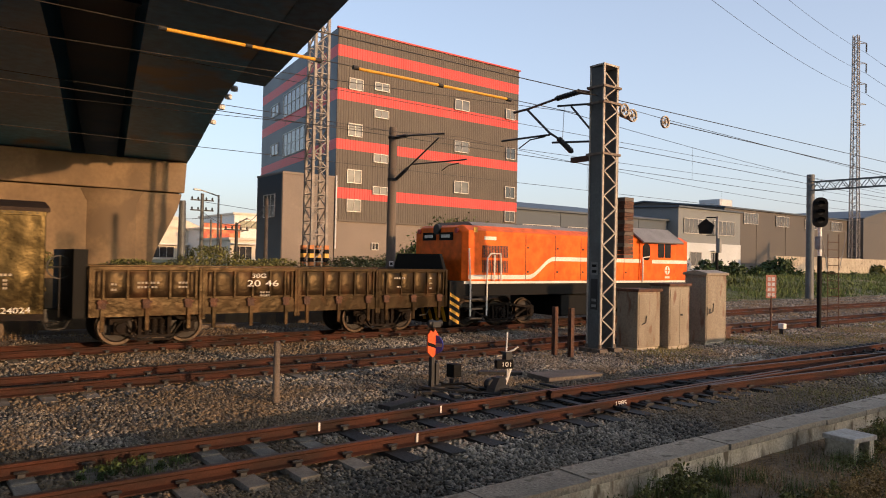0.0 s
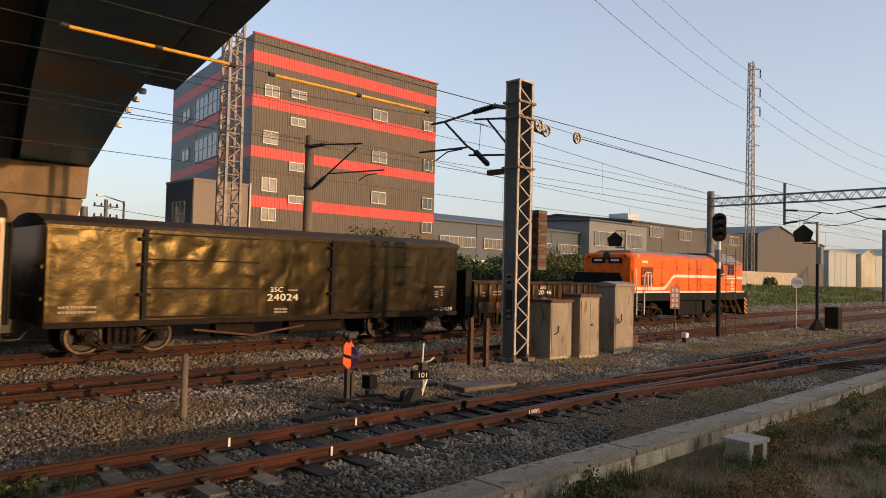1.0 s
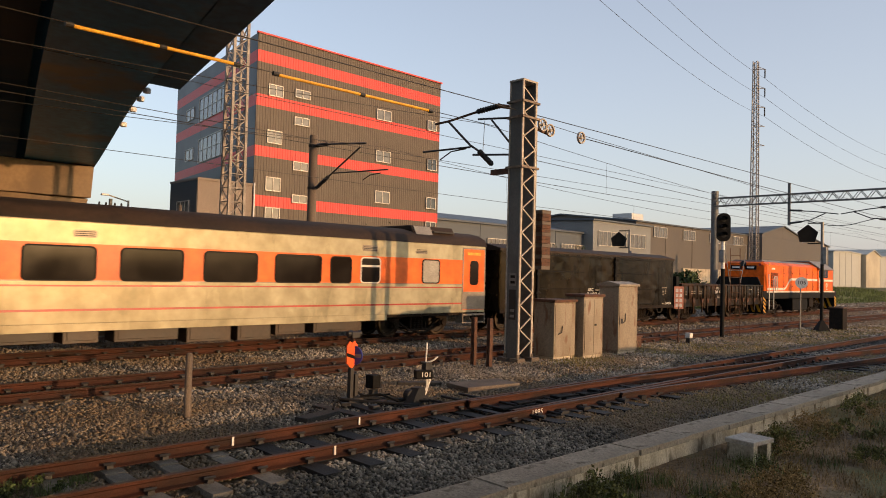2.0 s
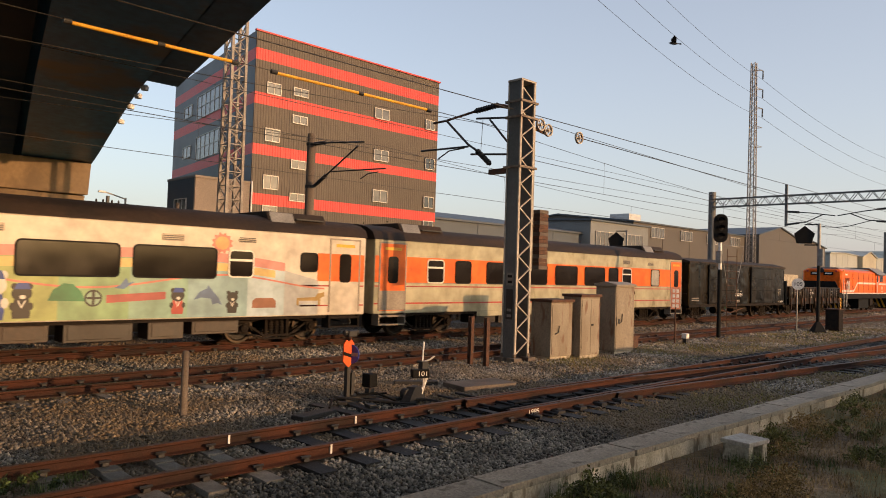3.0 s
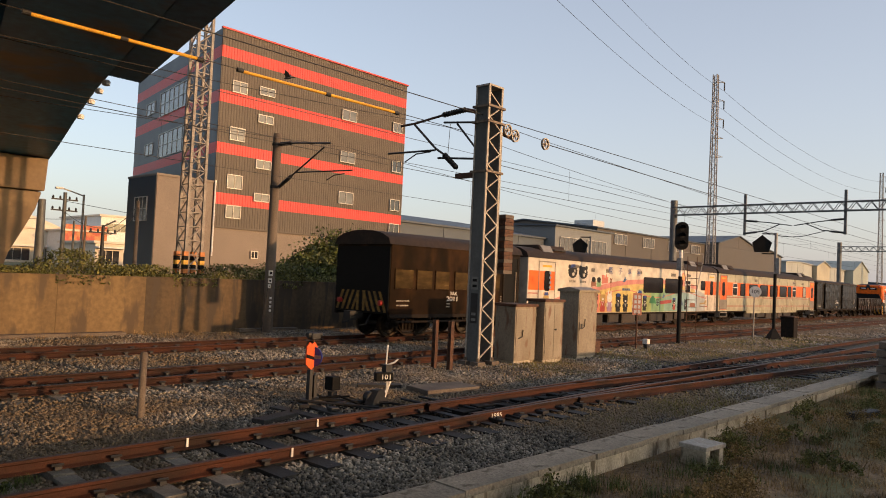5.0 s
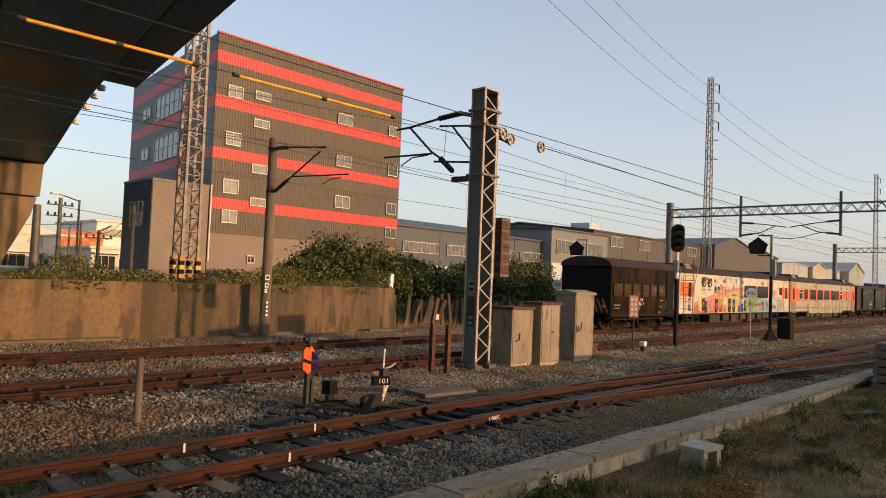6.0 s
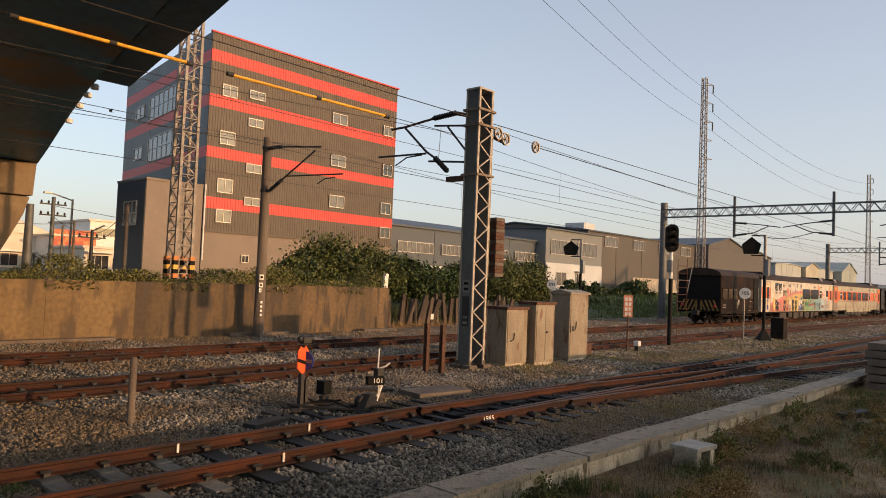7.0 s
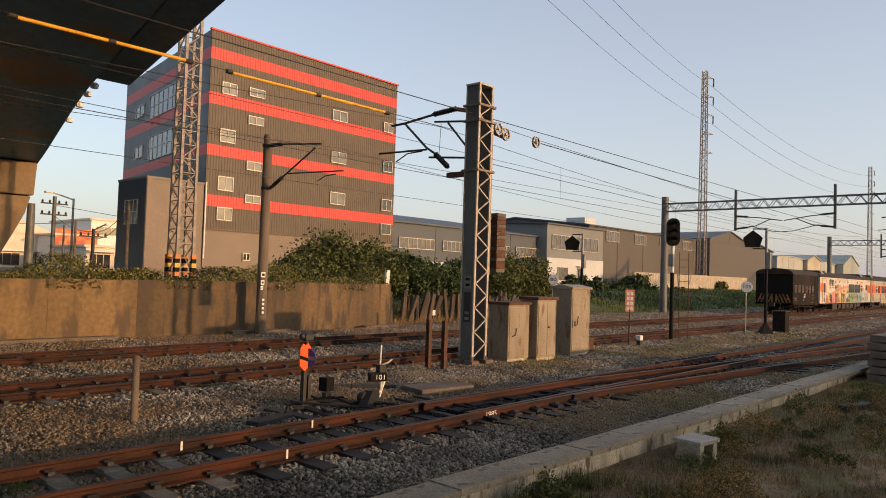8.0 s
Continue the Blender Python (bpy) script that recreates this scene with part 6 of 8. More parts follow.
def hang(p, q, sag, n=24):
    p, q = Vector(p), Vector(q)
    return [p.lerp(q, i / n) - Vector((0, 0, sag * 4 * (i / n) * (1 - i / n))) for i in range(n + 1)]


def wire(label, pts, r, material=WIREM, cat="cable"):
    return tagged(part("overhead_wire", Geo().path(pts, r, 5), material), label, cat, "overhead wires")


main_mast()
concrete_mast()
lattice_tower("tall galvanised lattice power tower with a striped base behind the wall", 15.0, 29.4, 1.5, 36.0, 0.76, 0.42)
lattice_tower("tall galvanised lattice power tower by the warehouses", 109.2, 44.7, 1.2, 35.0, 1.12, 0.62)
lattice_tower("far galvanised lattice power tower", 222.0, 44.0, 1.2, 35.0, 1.2, 0.7)
TWIST = lambda x, y, k: (x + 1.75, y - 0.7, (36.0 if x > 20 else 37.2) - 1.2 - 3.0 * k - 1.0)
for k in range(3):
    wire("high power line cable slung between towers", hang(TWIST(15.0, 29.4, k), TWIST(109.2, 44.7, k), 2.6), 0.02)
    wire("high power line cable slung between towers", hang(TWIST(109.2, 44.7, k), TWIST(222.0, 44.0, k), 3.4), 0.025)

# overhead line: contact wire, carrier and droppers over each running track
def catenary(y, contact, carrier, span=50.0):
    wire("contact wire over the running track", [(-60, y, contact), (130, y, contact), (300, y, contact)], 0.008)
    for i in range(-1, 5):
        x0 = 14.5 + i * span
        pts = hang((x0, y, carrier), (x0 + span, y, carrier), 0.75, 16)
        wire("carrier wire with droppers over the running track", pts, 0.008)
        for k in range(2, 15, 3):
            p = pts[k]
            wire("thin dropper between carrier and contact wire", [(p.x, y, contact), (p.x, y, (contact + p.z) / 2), (p.x, y, p.z)], 0.004)


catenary(18.1, 5.1, 6.4)
catenary(13.55, 5.15, 6.55)
wire("feeder wire tied to the mast top", [(-60, 12.2, 6.35), (14.6, 12.2, 6.72), (60, 12.2, 6.95), (300, 12.2, 7.4)], 0.012)
wire("tension wire from the pulleys", [(17.45, 12.2, 6.42), (30, 12.7, 6.5), (160, 13.6, 6.7), (300, 13.6, 6.8)], 0.014)
wire("tension wire from the pulleys", [(15.8, 12.2, 6.55), (17.3, 12.2, 6.5), (40, 12.3, 6.1)], 0.008)
wire("signal cable strung along the yard", [(14.7, 12.3, 5.5), (30, 12.4, 5.35), (120, 12.6, 5.3), (300, 12.6, 5.5)], 0.009)
wire("feeder wire along the poles", [(-60, 22.05, 7.5), (14.4, 22.05, 7.1), (52.3, 24.0, 7.9), (150, 24.4, 8.0)], 0.011)
wire("feeder wire along the poles", [(-60, 22.5, 8.6), (14.4, 22.5, 8.4), (52.3, 24.2, 8.8), (150, 24.4, 8.9)], 0.011)
# yellow insulating sleeves on a carrier
for x0, x1, z in ((3.75, 6.85, 6.54), (7.9, 12.4, 6.55)):
    s = thing("insulating_sleeve", "yellow insulating sleeve on an overhead wire", "cable sleeve", group="insulating sleeves")
    part("sleeve", Geo().tube((x0, 13.6, z), (x1, 13.6, z + 0.02), 0.035, n=10), YELLOW, s)
    for x in (x0 - 0.12, x1, (x0 + x1) / 2):
        part("end_clamp", Geo().tube((x, 13.6, z + 0.01), (x + 0.14, 13.6, z + 0.01), 0.05, n=10), DARK, s)
wire("carrier wire that bears the sleeves", [(-60, 13.6, 6.54), (14.5, 13.6, 6.58), (15.2, 13.6, 6.58)], 0.01)


def gantry(label, x, y0, y1, H):
    g = thing("overhead_gantry", label, "gantry", group="overhead gantries")
    for y in (y0, y1):
        part("post", Geo().lathe([(0.30, 0.0), (0.28, 1.0), (0.27, H)], (x, y, 0), n=16), POLEC if y != y0 else MASTG, g, smooth=40)
    z0, z1 = H - 1.15, H - 0.55
    for dx in (-0.25, 0.25):
        for z in (z0, z1):
            part("chord", Geo().tube((x + dx, y0, z), (x + dx, y1, z), 0.05, n=4), MASTG, g)
        lace = Geo()
        zigzag(lace, (x + dx, y0, z0), (x + dx, y1, z0), (x + dx, y0, z1), (x + dx, y1, z1), int((y0 - y1) / 0.85), 0.03)
        part("lacing", lace, MASTG, g)
    for y, lo in ((18.95, 6.3), (12.4, 6.3), (6.5, 6.3)):
        d = part("drop_post", Geo().box(x - 0.07, x + 0.07, y - 0.08, y + 0.08, lo, H + 0.25), MASTG, g)
        s = -1 if y > 13 else 1
        part("arm", Geo().path([(x, y, z0 - 0.55), (x, y + s * 1.6, z0 - 0.7), (x, y + s * 3.2, z0 - 0.95)], 0.035), DARK, d)
        part("arm", Geo().path([(x, y, lo + 0.12), (x, y + s * 1.4, lo + 0.3), (x, y + s * 2.4, lo + 0.75)], 0.035), DARK, d)
        part("steady_arm", Geo().path([(x, y + s * 1.0, lo + 0.3), (x, y + s * 2.6, lo - 0.1), (x, y + s * 3.4, lo - 0.15)], 0.025), DARK, d)
        for a, b in (((x, y, z0 - 0.55), (x, y + s * 0.9, z0 - 0.62)), ((x, y, lo + 0.12), (x, y + s * 0.9, lo + 0.22))):
            insulator(d, a, b, 0.09)
    return g


gantry("grey truss overhead gantry spanning the tracks", 52.3, 24.4, -6.0, 9.05)
gantry("distant truss overhead gantry spanning the tracks", 102.0, 24.8, -6.0, 9.05)
gantry("distant truss overhead gantry spanning the tracks", 152.0, 24.8, -6.0, 9.05)


# ---- signals, signs and cabinets ----
def signal(x, y):
    s = thing("railway_signal", "black railway colour-light signal on a black and white post", "signal")
    part("post", Geo().tube((x, y, 0), (x, y, 2.75), 0.085, n=12), BLACK, s, smooth=40)
    part("upper_post", Geo().tube((x, y, 2.75), (x, y, 3.9), 0.07, n=12), WHITE, s, smooth=40)
    # the head looks along the line towards the viewer
    hd = part("signal_head", Geo().prism(rounded(-0.26, 0.26, 3.85, 5.0, 0.24, 6), "y", -0.12, 0.12), BLACK, s, at=pose(x, y, 0, 0, 0, -58))
    for k in range(3):
        z = 4.1 + k * 0.32
        part("hood", Geo().solid([[(0.13 * math.cos(a), yy, z + 0.13 * math.sin(a)) for a in [math.pi * (0.0 + i / 8) for i in range(9)]] for yy in (-0.36, -0.12)], caps=False), BLACK, hd)
        part("lens", Geo().lathe([(0.1, -0.13), (0.1, -0.125), (0.02, -0.14)], (0, 0, z), "y", 14), DARK, hd)
    ld = part("ladder", Geo().tube((x + 0.5, y - 0.1, 0), (x + 0.45, y - 0.1, 3.6), 0.015, n=5), RUST, s)
    part("ladder_side", Geo().tube((x + 0.85, y - 0.35, 0), (x + 0.8, y - 0.35, 3.6), 0.015, n=5), RUST, ld)
    for k in range(11):
        part("rung", Geo().tube((x + 0.5, y - 0.1, 0.3 + k * 0.3), (x + 0.83, y - 0.35, 0.3 + k * 0.3), 0.012, n=5), RUST, ld)
    cage = Geo()
    cage.path([(x + 0.45, y - 0.1, 2.2), (x + 0.2, y, 3.4), (x + 0.25, y, 3.85)], 0.015, 5).path([(x + 0.85, y - 0.35, 2.2), (x + 1.25, y - 0.4, 3.4), (x + 1.3, y - 0.4, 3.75)], 0.015, 5)
    cage.tube((x + 0.2, y, 3.75), (x + 1.3, y - 0.4, 3.75), 0.015, n=5).tube((x + 0.4, y - 0.05, 2.7), (x + 1.0, y - 0.35, 2.7), 0.02, n=5)
    part("work_cage", cage, GALV, s)
    part("cable_box", Geo().box(x - 0.17, x - 0.05, y - 0.1, y + 0.1, 3.0, 3.5), GALV, s)


def call_on_signal(x, y, H, label):
    """A black pentagon board on a bracket."""
    s = thing("shunting_signal", label, "signal", group="shunting signals")
    part("post", Geo().tube((x, y, 0), (x, y, H - 2.0), 0.075, n=12), BLACK, s, smooth=40)
    part("upper_post", Geo().tube((x, y, H - 2.0), (x, y, H), 0.07, n=12), GALV, s, smooth=40)
    part("foot", Geo().lathe([(0.4, 0.0), (0.36, 0.08), (0.1, 0.5)], (x, y, 0), n=4), BLACK, s)
    c = (x - 0.15, y + 0.6)
    for z in (H - 0.05, H - 1.02):
        part("bracket", Geo().tube((x, y, z), (c[0], c[1], z), 0.03, n=6), BLACK, s)
    poly = [(-0.34, -0.42), (0.30, -0.42), (0.44, 0.05), (0.0, 0.42), (-0.44, 0.05)]
    part("board", Geo().prism(poly, "y", -0.1, 0.1), BLACK, s, at=pose(c[0], c[1], H - 0.53, 0, 0, -65))
    part("relay_box", Geo().box(x - 0.1, x + 0.1, y - 0.2, y - 0.06, H - 2.0, H - 1.2), GALV, s)


signal(27.9, 12.65)
call_on_signal(35.9, 11.5, 5.15, "black pentagonal shunting signal on a grey and black post")
call_on_signal(35.4, 21.5, 5.0, "black pentagonal shunting signal beyond the running track")


def round_sign(label, x, y, H, r, text, posts=GALV):
    s = thing("speed_sign", label, "sign")
    part("post", Geo().tube((x, y, 0), (x, y, H), 0.03, n=8), posts, s)
    d = part("disc", Geo().lathe([(0.0, -0.015), (r, -0.015), (r, 0.015), (0.0, 0.015)], (0, 0, 0), "y", 28), WHITE, s, at=pose(x, y - 0.04, H, 0, 0, -70))
    sign("writing", text, r * 0.9, BLACK, d, pose(0, -0.022, 0), r * 1.2)
    return s


round_sign("round white sign with black figures on a thin post", 34.9, 12.1, 2.25, 0.27, "105")
round_sign("round white speed sign beyond the running track", 31.5, 20.9, 2.3, 0.27, "80")


def cabinet(label, x0, x1, y0, y1, H, doors, domed=False):
    c = thing("trackside_cabinet", label, "cabinet", group="trackside cabinets")
    part("plinth", Geo().box(x0 + 0.03, x1 - 0.03, y0 + 0.03, y1 - 0.03, -0.05, 0.06), CONC, c)
    part("body", Geo().box(x0, x1, y0, y1, 0.06, H - 0.07), CABM, c, bevel=0.012)
    if domed:
        part("top", Geo().prism([(y0 - 0.06, H - 0.12), (y1 + 0.06, H - 0.12), (y1 + 0.06, H - 0.05), ((y0 + y1) / 2, H + 0.03), (y0 - 0.06, H - 0.05)], "x", x0 - 0.05, x1 + 0.05), CABM, c, bevel=0.01)
    else:
        part("top", Geo().box(x0 - 0.04, x1 + 0.04, y0 - 0.05, y1 + 0.04, H - 0.08, H), RUST, c, bevel=0.01)
    for i in range(doors):
        a, b = x0 + 0.03 + (x1 - x0 - 0.06) * i / doors, x0 + 0.03 + (x1 - x0 - 0.06) * (i + 1) / doors
        d = part("door", Geo().box(a + 0.008, b - 0.008, y0 - 0.018, y0, 0.12, H - 0.14), CABM, c, bevel=0.006)
        if doors == 1:
            part("handle", Geo().path([(a + 0.12, y0 - 0.03, H * 0.42), (a + 0.24, y0 - 0.06, H * 0.45), (a + 0.28, y0 - 0.05, H * 0.56)], 0.015), DARK, d)
        for z in (0.25, H - 0.35):
            part("hinge", Geo().tube((b - 0.01 if i == doors - 1 else a + 0.01, y0 - 0.025, z), (b - 0.01 if i == doors - 1 else a + 0.01, y0 - 0.025, z + 0.1), 0.015, n=6), CABM, d)
    if doors == 2:
        part("handle", Geo().box((x0 + x1) / 2 + 0.03, (x0 + x1) / 2 + 0.1, y0 - 0.05, y0 - 0.015, H * 0.5, H * 0.5 + 0.05), DARK, c)
    if domed:
        lk = part("lock_box", Geo().box(x0 + 0.04, x0 + 0.22, y0 - 0.04, y0, 0.85, 1.1), CABM, c)
        part("keyhole_plate", Geo().box(x0 + 0.08, x0 + 0.18, y0 - 0.046, y0 - 0.04, 0.9, 1.05), DARK, lk)
    return c


cabinet("beige metal trackside cabinet with a single door and rusted lid", 15.58, 16.56, 11.75, 12.45, 1.64, 1)
cabinet("beige metal trackside cabinet with double doors and rusted lid", 16.68, 17.64, 11.55, 12.15, 1.79, 2)
cabinet("tall grey-beige trackside cabinet with a domed top", 18.55, 19.62, 11.6, 12.3, 2.14, 1, True)

# low relay box beside the cabinets, and one at the far signal
for x, y, w, h, lab in ((20.6, 12.4, 0.5, 0.35, "small rusty trackside junction box"), (37.9, 11.4, 0.62, 1.05, "weathered concrete trackside box with rusty edge")):
    b = thing("junction_box", lab, "junction box")
    part("body", Geo().box(x - w / 2, x + w / 2, y - w / 2, y + w / 2, -0.02, h), RUST if w < 0.55 else UNDER, b, bevel=0.02)
    part("lid", Geo().box(x - w / 2 - 0.03, x + w / 2 + 0.03, y - w / 2 - 0.03, y + w / 2 + 0.03, h, h + 0.05), RUST, b)

# upright board sign with small writing
b = thing("board_sign", "narrow orange and white board sign on a rusty post", "sign")
part("post", Geo().tube((23.7, 12.35, 0), (23.7, 12.35, 1.3), 0.03, n=8), RUST, b)
SALMON = mat("salmon_paint", (0.70, 0.28, 0.18), 0.6, bump=0.03)
pn = part("panel", Geo().box(-0.16, 0.16, -0.02, 0.02, 1.22, 2.02), SALMON, b, at=pose(23.7, 12.35, 0, 0, 0, -55))
for r in range(4):
    for k in range(2):
        part("lettering_bar", Geo().box(-0.11 + k * 0.13, -0.02 + k * 0.13, -0.026, -0.02, 1.28 + r * 0.18, 1.40 + r * 0.18), WHITE, pn)

# white-topped markers near it
for x, y, h in ((24.0, 12.1, 0.36), (26.2, 24.6, 0.55)):
    m = thing("marker_lamp_box", "small white marker box on a dark stub", "marker")
    part("stub", Geo().box(x - 0.07, x + 0.07, y - 0.07, y + 0.07, -0.02, h * 0.5), DARK, m)
    part("box", Geo().box(x - 0.11, x + 0.11, y - 0.1, y + 0.1, h * 0.5, h), WHITE, m, bevel=0.02)

# two short rail posts with a lamp box between
for x, y in ((12.98, 12.3), (13.0, 11.78)):
    p = thing("rail_post", "old rail set upright as a short dark post", "post", group="rail posts")
    part("shaft", Geo().prism([(x + a, y + b) for a, b in ((-0.055, -0.06), (0.055, -0.06), (0.055, -0.045), (0.012, -0.035), (0.012, 0.03), (0.035, 0.04), (0.035, 0.07), (-0.035, 0.07), (-0.035, 0.04), (-0.012, 0.03), (-0.012, -0.035), (-0.055, -0.045))], "z", -0.05, 1.2), RUST, p)

# whitish fence stake and short stake
st = thing("stake", "plain weathered concrete stake in the ballast", "stake")
part("shaft", Geo().lathe([(0.055, -0.05), (0.052, 0.94), (0.04, 0.97), (0.0, 0.97)], (4.75, 10.53, 0), n=14), POLEC, st, smooth=40)

# ---- point indicator with orange and blue target ----
SAFETY = mat("fluorescent_orange", (0.95, 0.13, 0.02), 0.5, bump=0.02)
BLUEP = mat("signal_blue", (0.03, 0.05, 0.32), 0.5, bump=0.02)


def switch_target(x, y):
    s = thing("point_indicator", "point indicator with an orange board and a blue disc", "railway signal")
    part("base", Geo().box(x - 0.16, x + 0.16, y - 0.14, y + 0.14, -0.02, 0.09), DARK, s)
    for dx in (-0.045, 0.055):
        part("stand", Geo().box(x + dx - 0.032, x + dx + 0.032, y - 0.045, y + 0.045, 0.05, 0.56 - dx), DARK, s)
    part("rod", Geo().tube((x, y, 0.5), (x, y, 1.16), 0.022, n=8), RUST, s)
    o = part("orange_board", Geo().prism([(-0.13, 0.70), (0.0, 0.60), (0.13, 0.70), (0.13, 1.0), (0.06, 1.08), (0.0, 1.04), (-0.06, 1.08), (-0.13, 1.0)], "y", -0.012, 0.012), SAFETY, s, at=pose(x - 0.05, y - 0.02, 0, 0, 0, 10))
    g = Geo()
    g.prism([(-0.13, 0.82), (-0.13, 0.88), (0.13, 0.80), (0.13, 0.74)], "y", -0.016, -0.012)
    part("board_bar", g, BLACK, o)
    d = part("blue_disc", Geo().lathe([(0.0, -0.012), (0.17, -0.012), (0.17, 0.012), (0.0, 0.012)], (0, 0, 0.82), "y", 24), BLUEP, s, at=pose(x + 0.02, y, 0, 0, 0, -70))
    part("disc_bar", Geo().box(-0.15, 0.15, -0.016, -0.012, 0.79, 0.85), GALV, d)
    l = part("lamp", Geo().box(x - 0.09, x + 0.09, y - 0.08, y + 0.08, 1.12, 1.24), DARK, s, bevel=0.02)
    for dx, dy in ((-0.11, 0), (0.11, 0), (0, 0.1)):
        part("lamp_lens", Geo().lathe([(0.045, -0.03), (0.06, 0.03)], (x + dx, y + dy, 1.2), "x", 10), DARK, l)
    # counterweight box and rods
    bx = part("weight_box", Geo().box(0.42, 0.62, -0.10, 0.10, 0.20, 0.44), BLACK, s, at=pose(x, y, 0, 0, 0, 8), bevel=0.015)
    part("weight_foot", Geo().box(0.46, 0.6, -0.05, 0.05, -0.02, 0.17), DARK, bx)
    part("rod_arm", Geo().tube((x, y, 0.1), (x + 1.0, y - 0.9, 0.06), 0.025, n=6), DARK, s)
    part("rod_arm", Geo().tube((x - 0.3, y, 0.1), (x + 0.6, y - 1.1, 0.06), 0.02, n=6), DARK, s)
    for k, (dx, y0, y1, turn) in enumerate(((-0.62, -1.1, 0.15, 4), (-0.12, -1.2, 0.3, -3), (0.45, -1.15, 0.05, 6))):
        part("support_timber", Geo().box(-0.10, 0.10, y0, y1, -0.05, 0.018 + 0.008 * k), TIMBER, s, at=pose(x + dx, y, 0, 0, 0, turn), bevel=0.01)
    for pts in ([(-0.2, 0.1, 0.06), (-0.5, -0.2, 0.1), (-0.75, -0.5, 0.05)], [(0.1, -0.1, 0.12), (0.35, -0.35, 0.16), (0.5, -0.7, 0.06)], [(0.05, 0.05, 0.2), (0.4, 0.15, 0.05), (0.9, 0.05, 0.05)]):
        part("cable", Geo().path([(x + a, y + b, z) for a, b, z in pts], 0.02), BLACK, s)
    for dx, dy, w, d in ((-0.35, -0.3, 0.16, 0.10), (0.3, -0.45, 0.2, 0.12), (-0.1, -0.75, 0.14, 0.18)):
        part("crank_plate", Geo().box(-w / 2, w / 2, -d / 2, d / 2, 0.03, 0.085), DARK, s, at=pose(x + dx, y + dy, 0, 0, 0, 100 * dx), bevel=0.01)
    return s


switch_target(7.45, 9.95)


def lever_stand(x, y):
    s = thing("switch_lever", "hand switch lever with a white arm and a black number box", "switch lever")
    part("frame", Geo().prism([(-0.32, 0.0), (0.32, 0.0), (0.22, 0.12), (0.1, 0.28), (-0.1, 0.28), (-0.25, 0.12)], "y", -0.08, 0.08), DARK, s, at=pose(x - 0.1, y, 0, 0, 0, 20))
    part("weight", Geo().lathe([(0.09, -0.07), (0.105, -0.05), (0.105, 0.05), (0.09, 0.07)], (x - 0.24, y + 0.05, 0.15), "y", 16), DARK, s)
    nb = part("number_box", Geo().box(-0.155, 0.155, -0.08, 0.08, 0.42, 0.57), BLACK, s, at=pose(x + 0.03, y, 0, 0, 0, -25), bevel=0.012)
    sign("writing", "101", 0.12, WHITE, nb, pose(0.03, -0.086, 0.495), 0.15)
    part("lever", Geo().path([(x - 0.1, y, 0.05), (x + 0.12, y, 0.25), (x + 0.12, y, 0.55), (x + 0.13, y + 0.05, 0.68), (x + 0.24, y + 0.15, 1.03)], 0.015), WHITE, s)
    part("lever_catch", Geo().path([(x + 0.13, y + 0.05, 0.68), (x + 0.22, y - 0.06, 0.74), (x + 0.28, y - 0.1, 0.8)], 0.016), WHITE, s)
    part("quadrant", Geo().path([(x - 0.15, y, 0.02), (x + 0.08, y, 0.14), (x + 0.2, y, 0.42)], 0.025), WHITE, s)
    part("joint", Geo().box(x + 0.06, x + 0.2, y - 0.03, y + 0.08, 0.57, 0.7), DARK, s)
    part("rod", Geo().tube((x, y, 0.06), (x + 0.15, y - 0.9, 0.06), 0.022, n=6), DARK, s)
    return s


lever_stand(8.45, 9.25)

# flat slabs and planks by the lever
for x, y, w, d, a, h in ((10.6, 9.75, 1.35, 0.72, -8, 0.09), (9.75, 10.75, 0.9, 0.22, -35, 0.06), (6.35, 9.35, 0.8, 0.25, 15, 0.04)):
    tagged(part("concrete_slab", Geo().box(-w / 2, w / 2, -d / 2, d / 2, -0.04, h), POLEC if w > 1 else TIMBER, at=pose(x, y, 0, 0, 0, a), bevel=0.012), "flat weathered slab lying on the ballast", "slab")

# white concrete block on the grass
blk = thing("concrete_block", "white-topped hollow concrete cable block on the grass", "concrete block")
part("top_slab", Geo().box(-0.27, 0.25, -0.2, 0.2, 0.2, 0.26), WHITEST, blk, at=pose(9.37, 3.86, 0, 0, 0, -6), bevel=0.012)
for dx in (-0.19, 0.16):
    part("side_wall", Geo().box(dx - 0.05, dx + 0.06, -0.18, 0.18, -0.05, 0.2), CONC, blk, at=pose(9.37, 3.86, 0, 0, 0, -6), bevel=0.01)
part("back_wall", Geo().box(-0.22, 0.22, 0.1, 0.17, -0.05, 0.2), CONC, blk, at=pose(9.37, 3.86, 0, 0, 0, -6))
tagged(part("kerb_stone", Geo().box(-0.5, 0.5, -0.12, 0.12, -0.05, 0.09), TIMBER, at=pose(15.6, 3.3, 0, 0, 0, -12), bevel=0.02), "dark old timber lying in the grass", "timber")
stack = thing("sleeper_stack", "stack of grey concrete beams beside the low wall", "beam stack")
for k in range(6):
    part("beam", Geo().box(20.4, 22.6, 3.1, 4.05, 0.0 + k * 0.2, 0.17 + k * 0.2), POLEC, stack, at=pose(0.03 * math.sin(k * 4), 0.03 * math.cos(k * 3), 0), bevel=0.01)

# rail dabs of white paint
for x, y in ((6.35, C_FAR), (5.1, C_NEAR), (4.35, C_FAR)):
    part("paint_mark", Geo().box(x - 0.014, x + 0.014, y - 0.04, y - 0.02, 0.05, 0.16), WHITE, track_c)
sign("writing", "1985", 0.12, WHITE, track_c, pose(9.05, C_NEAR - 0.037, 0.10), 0.26)

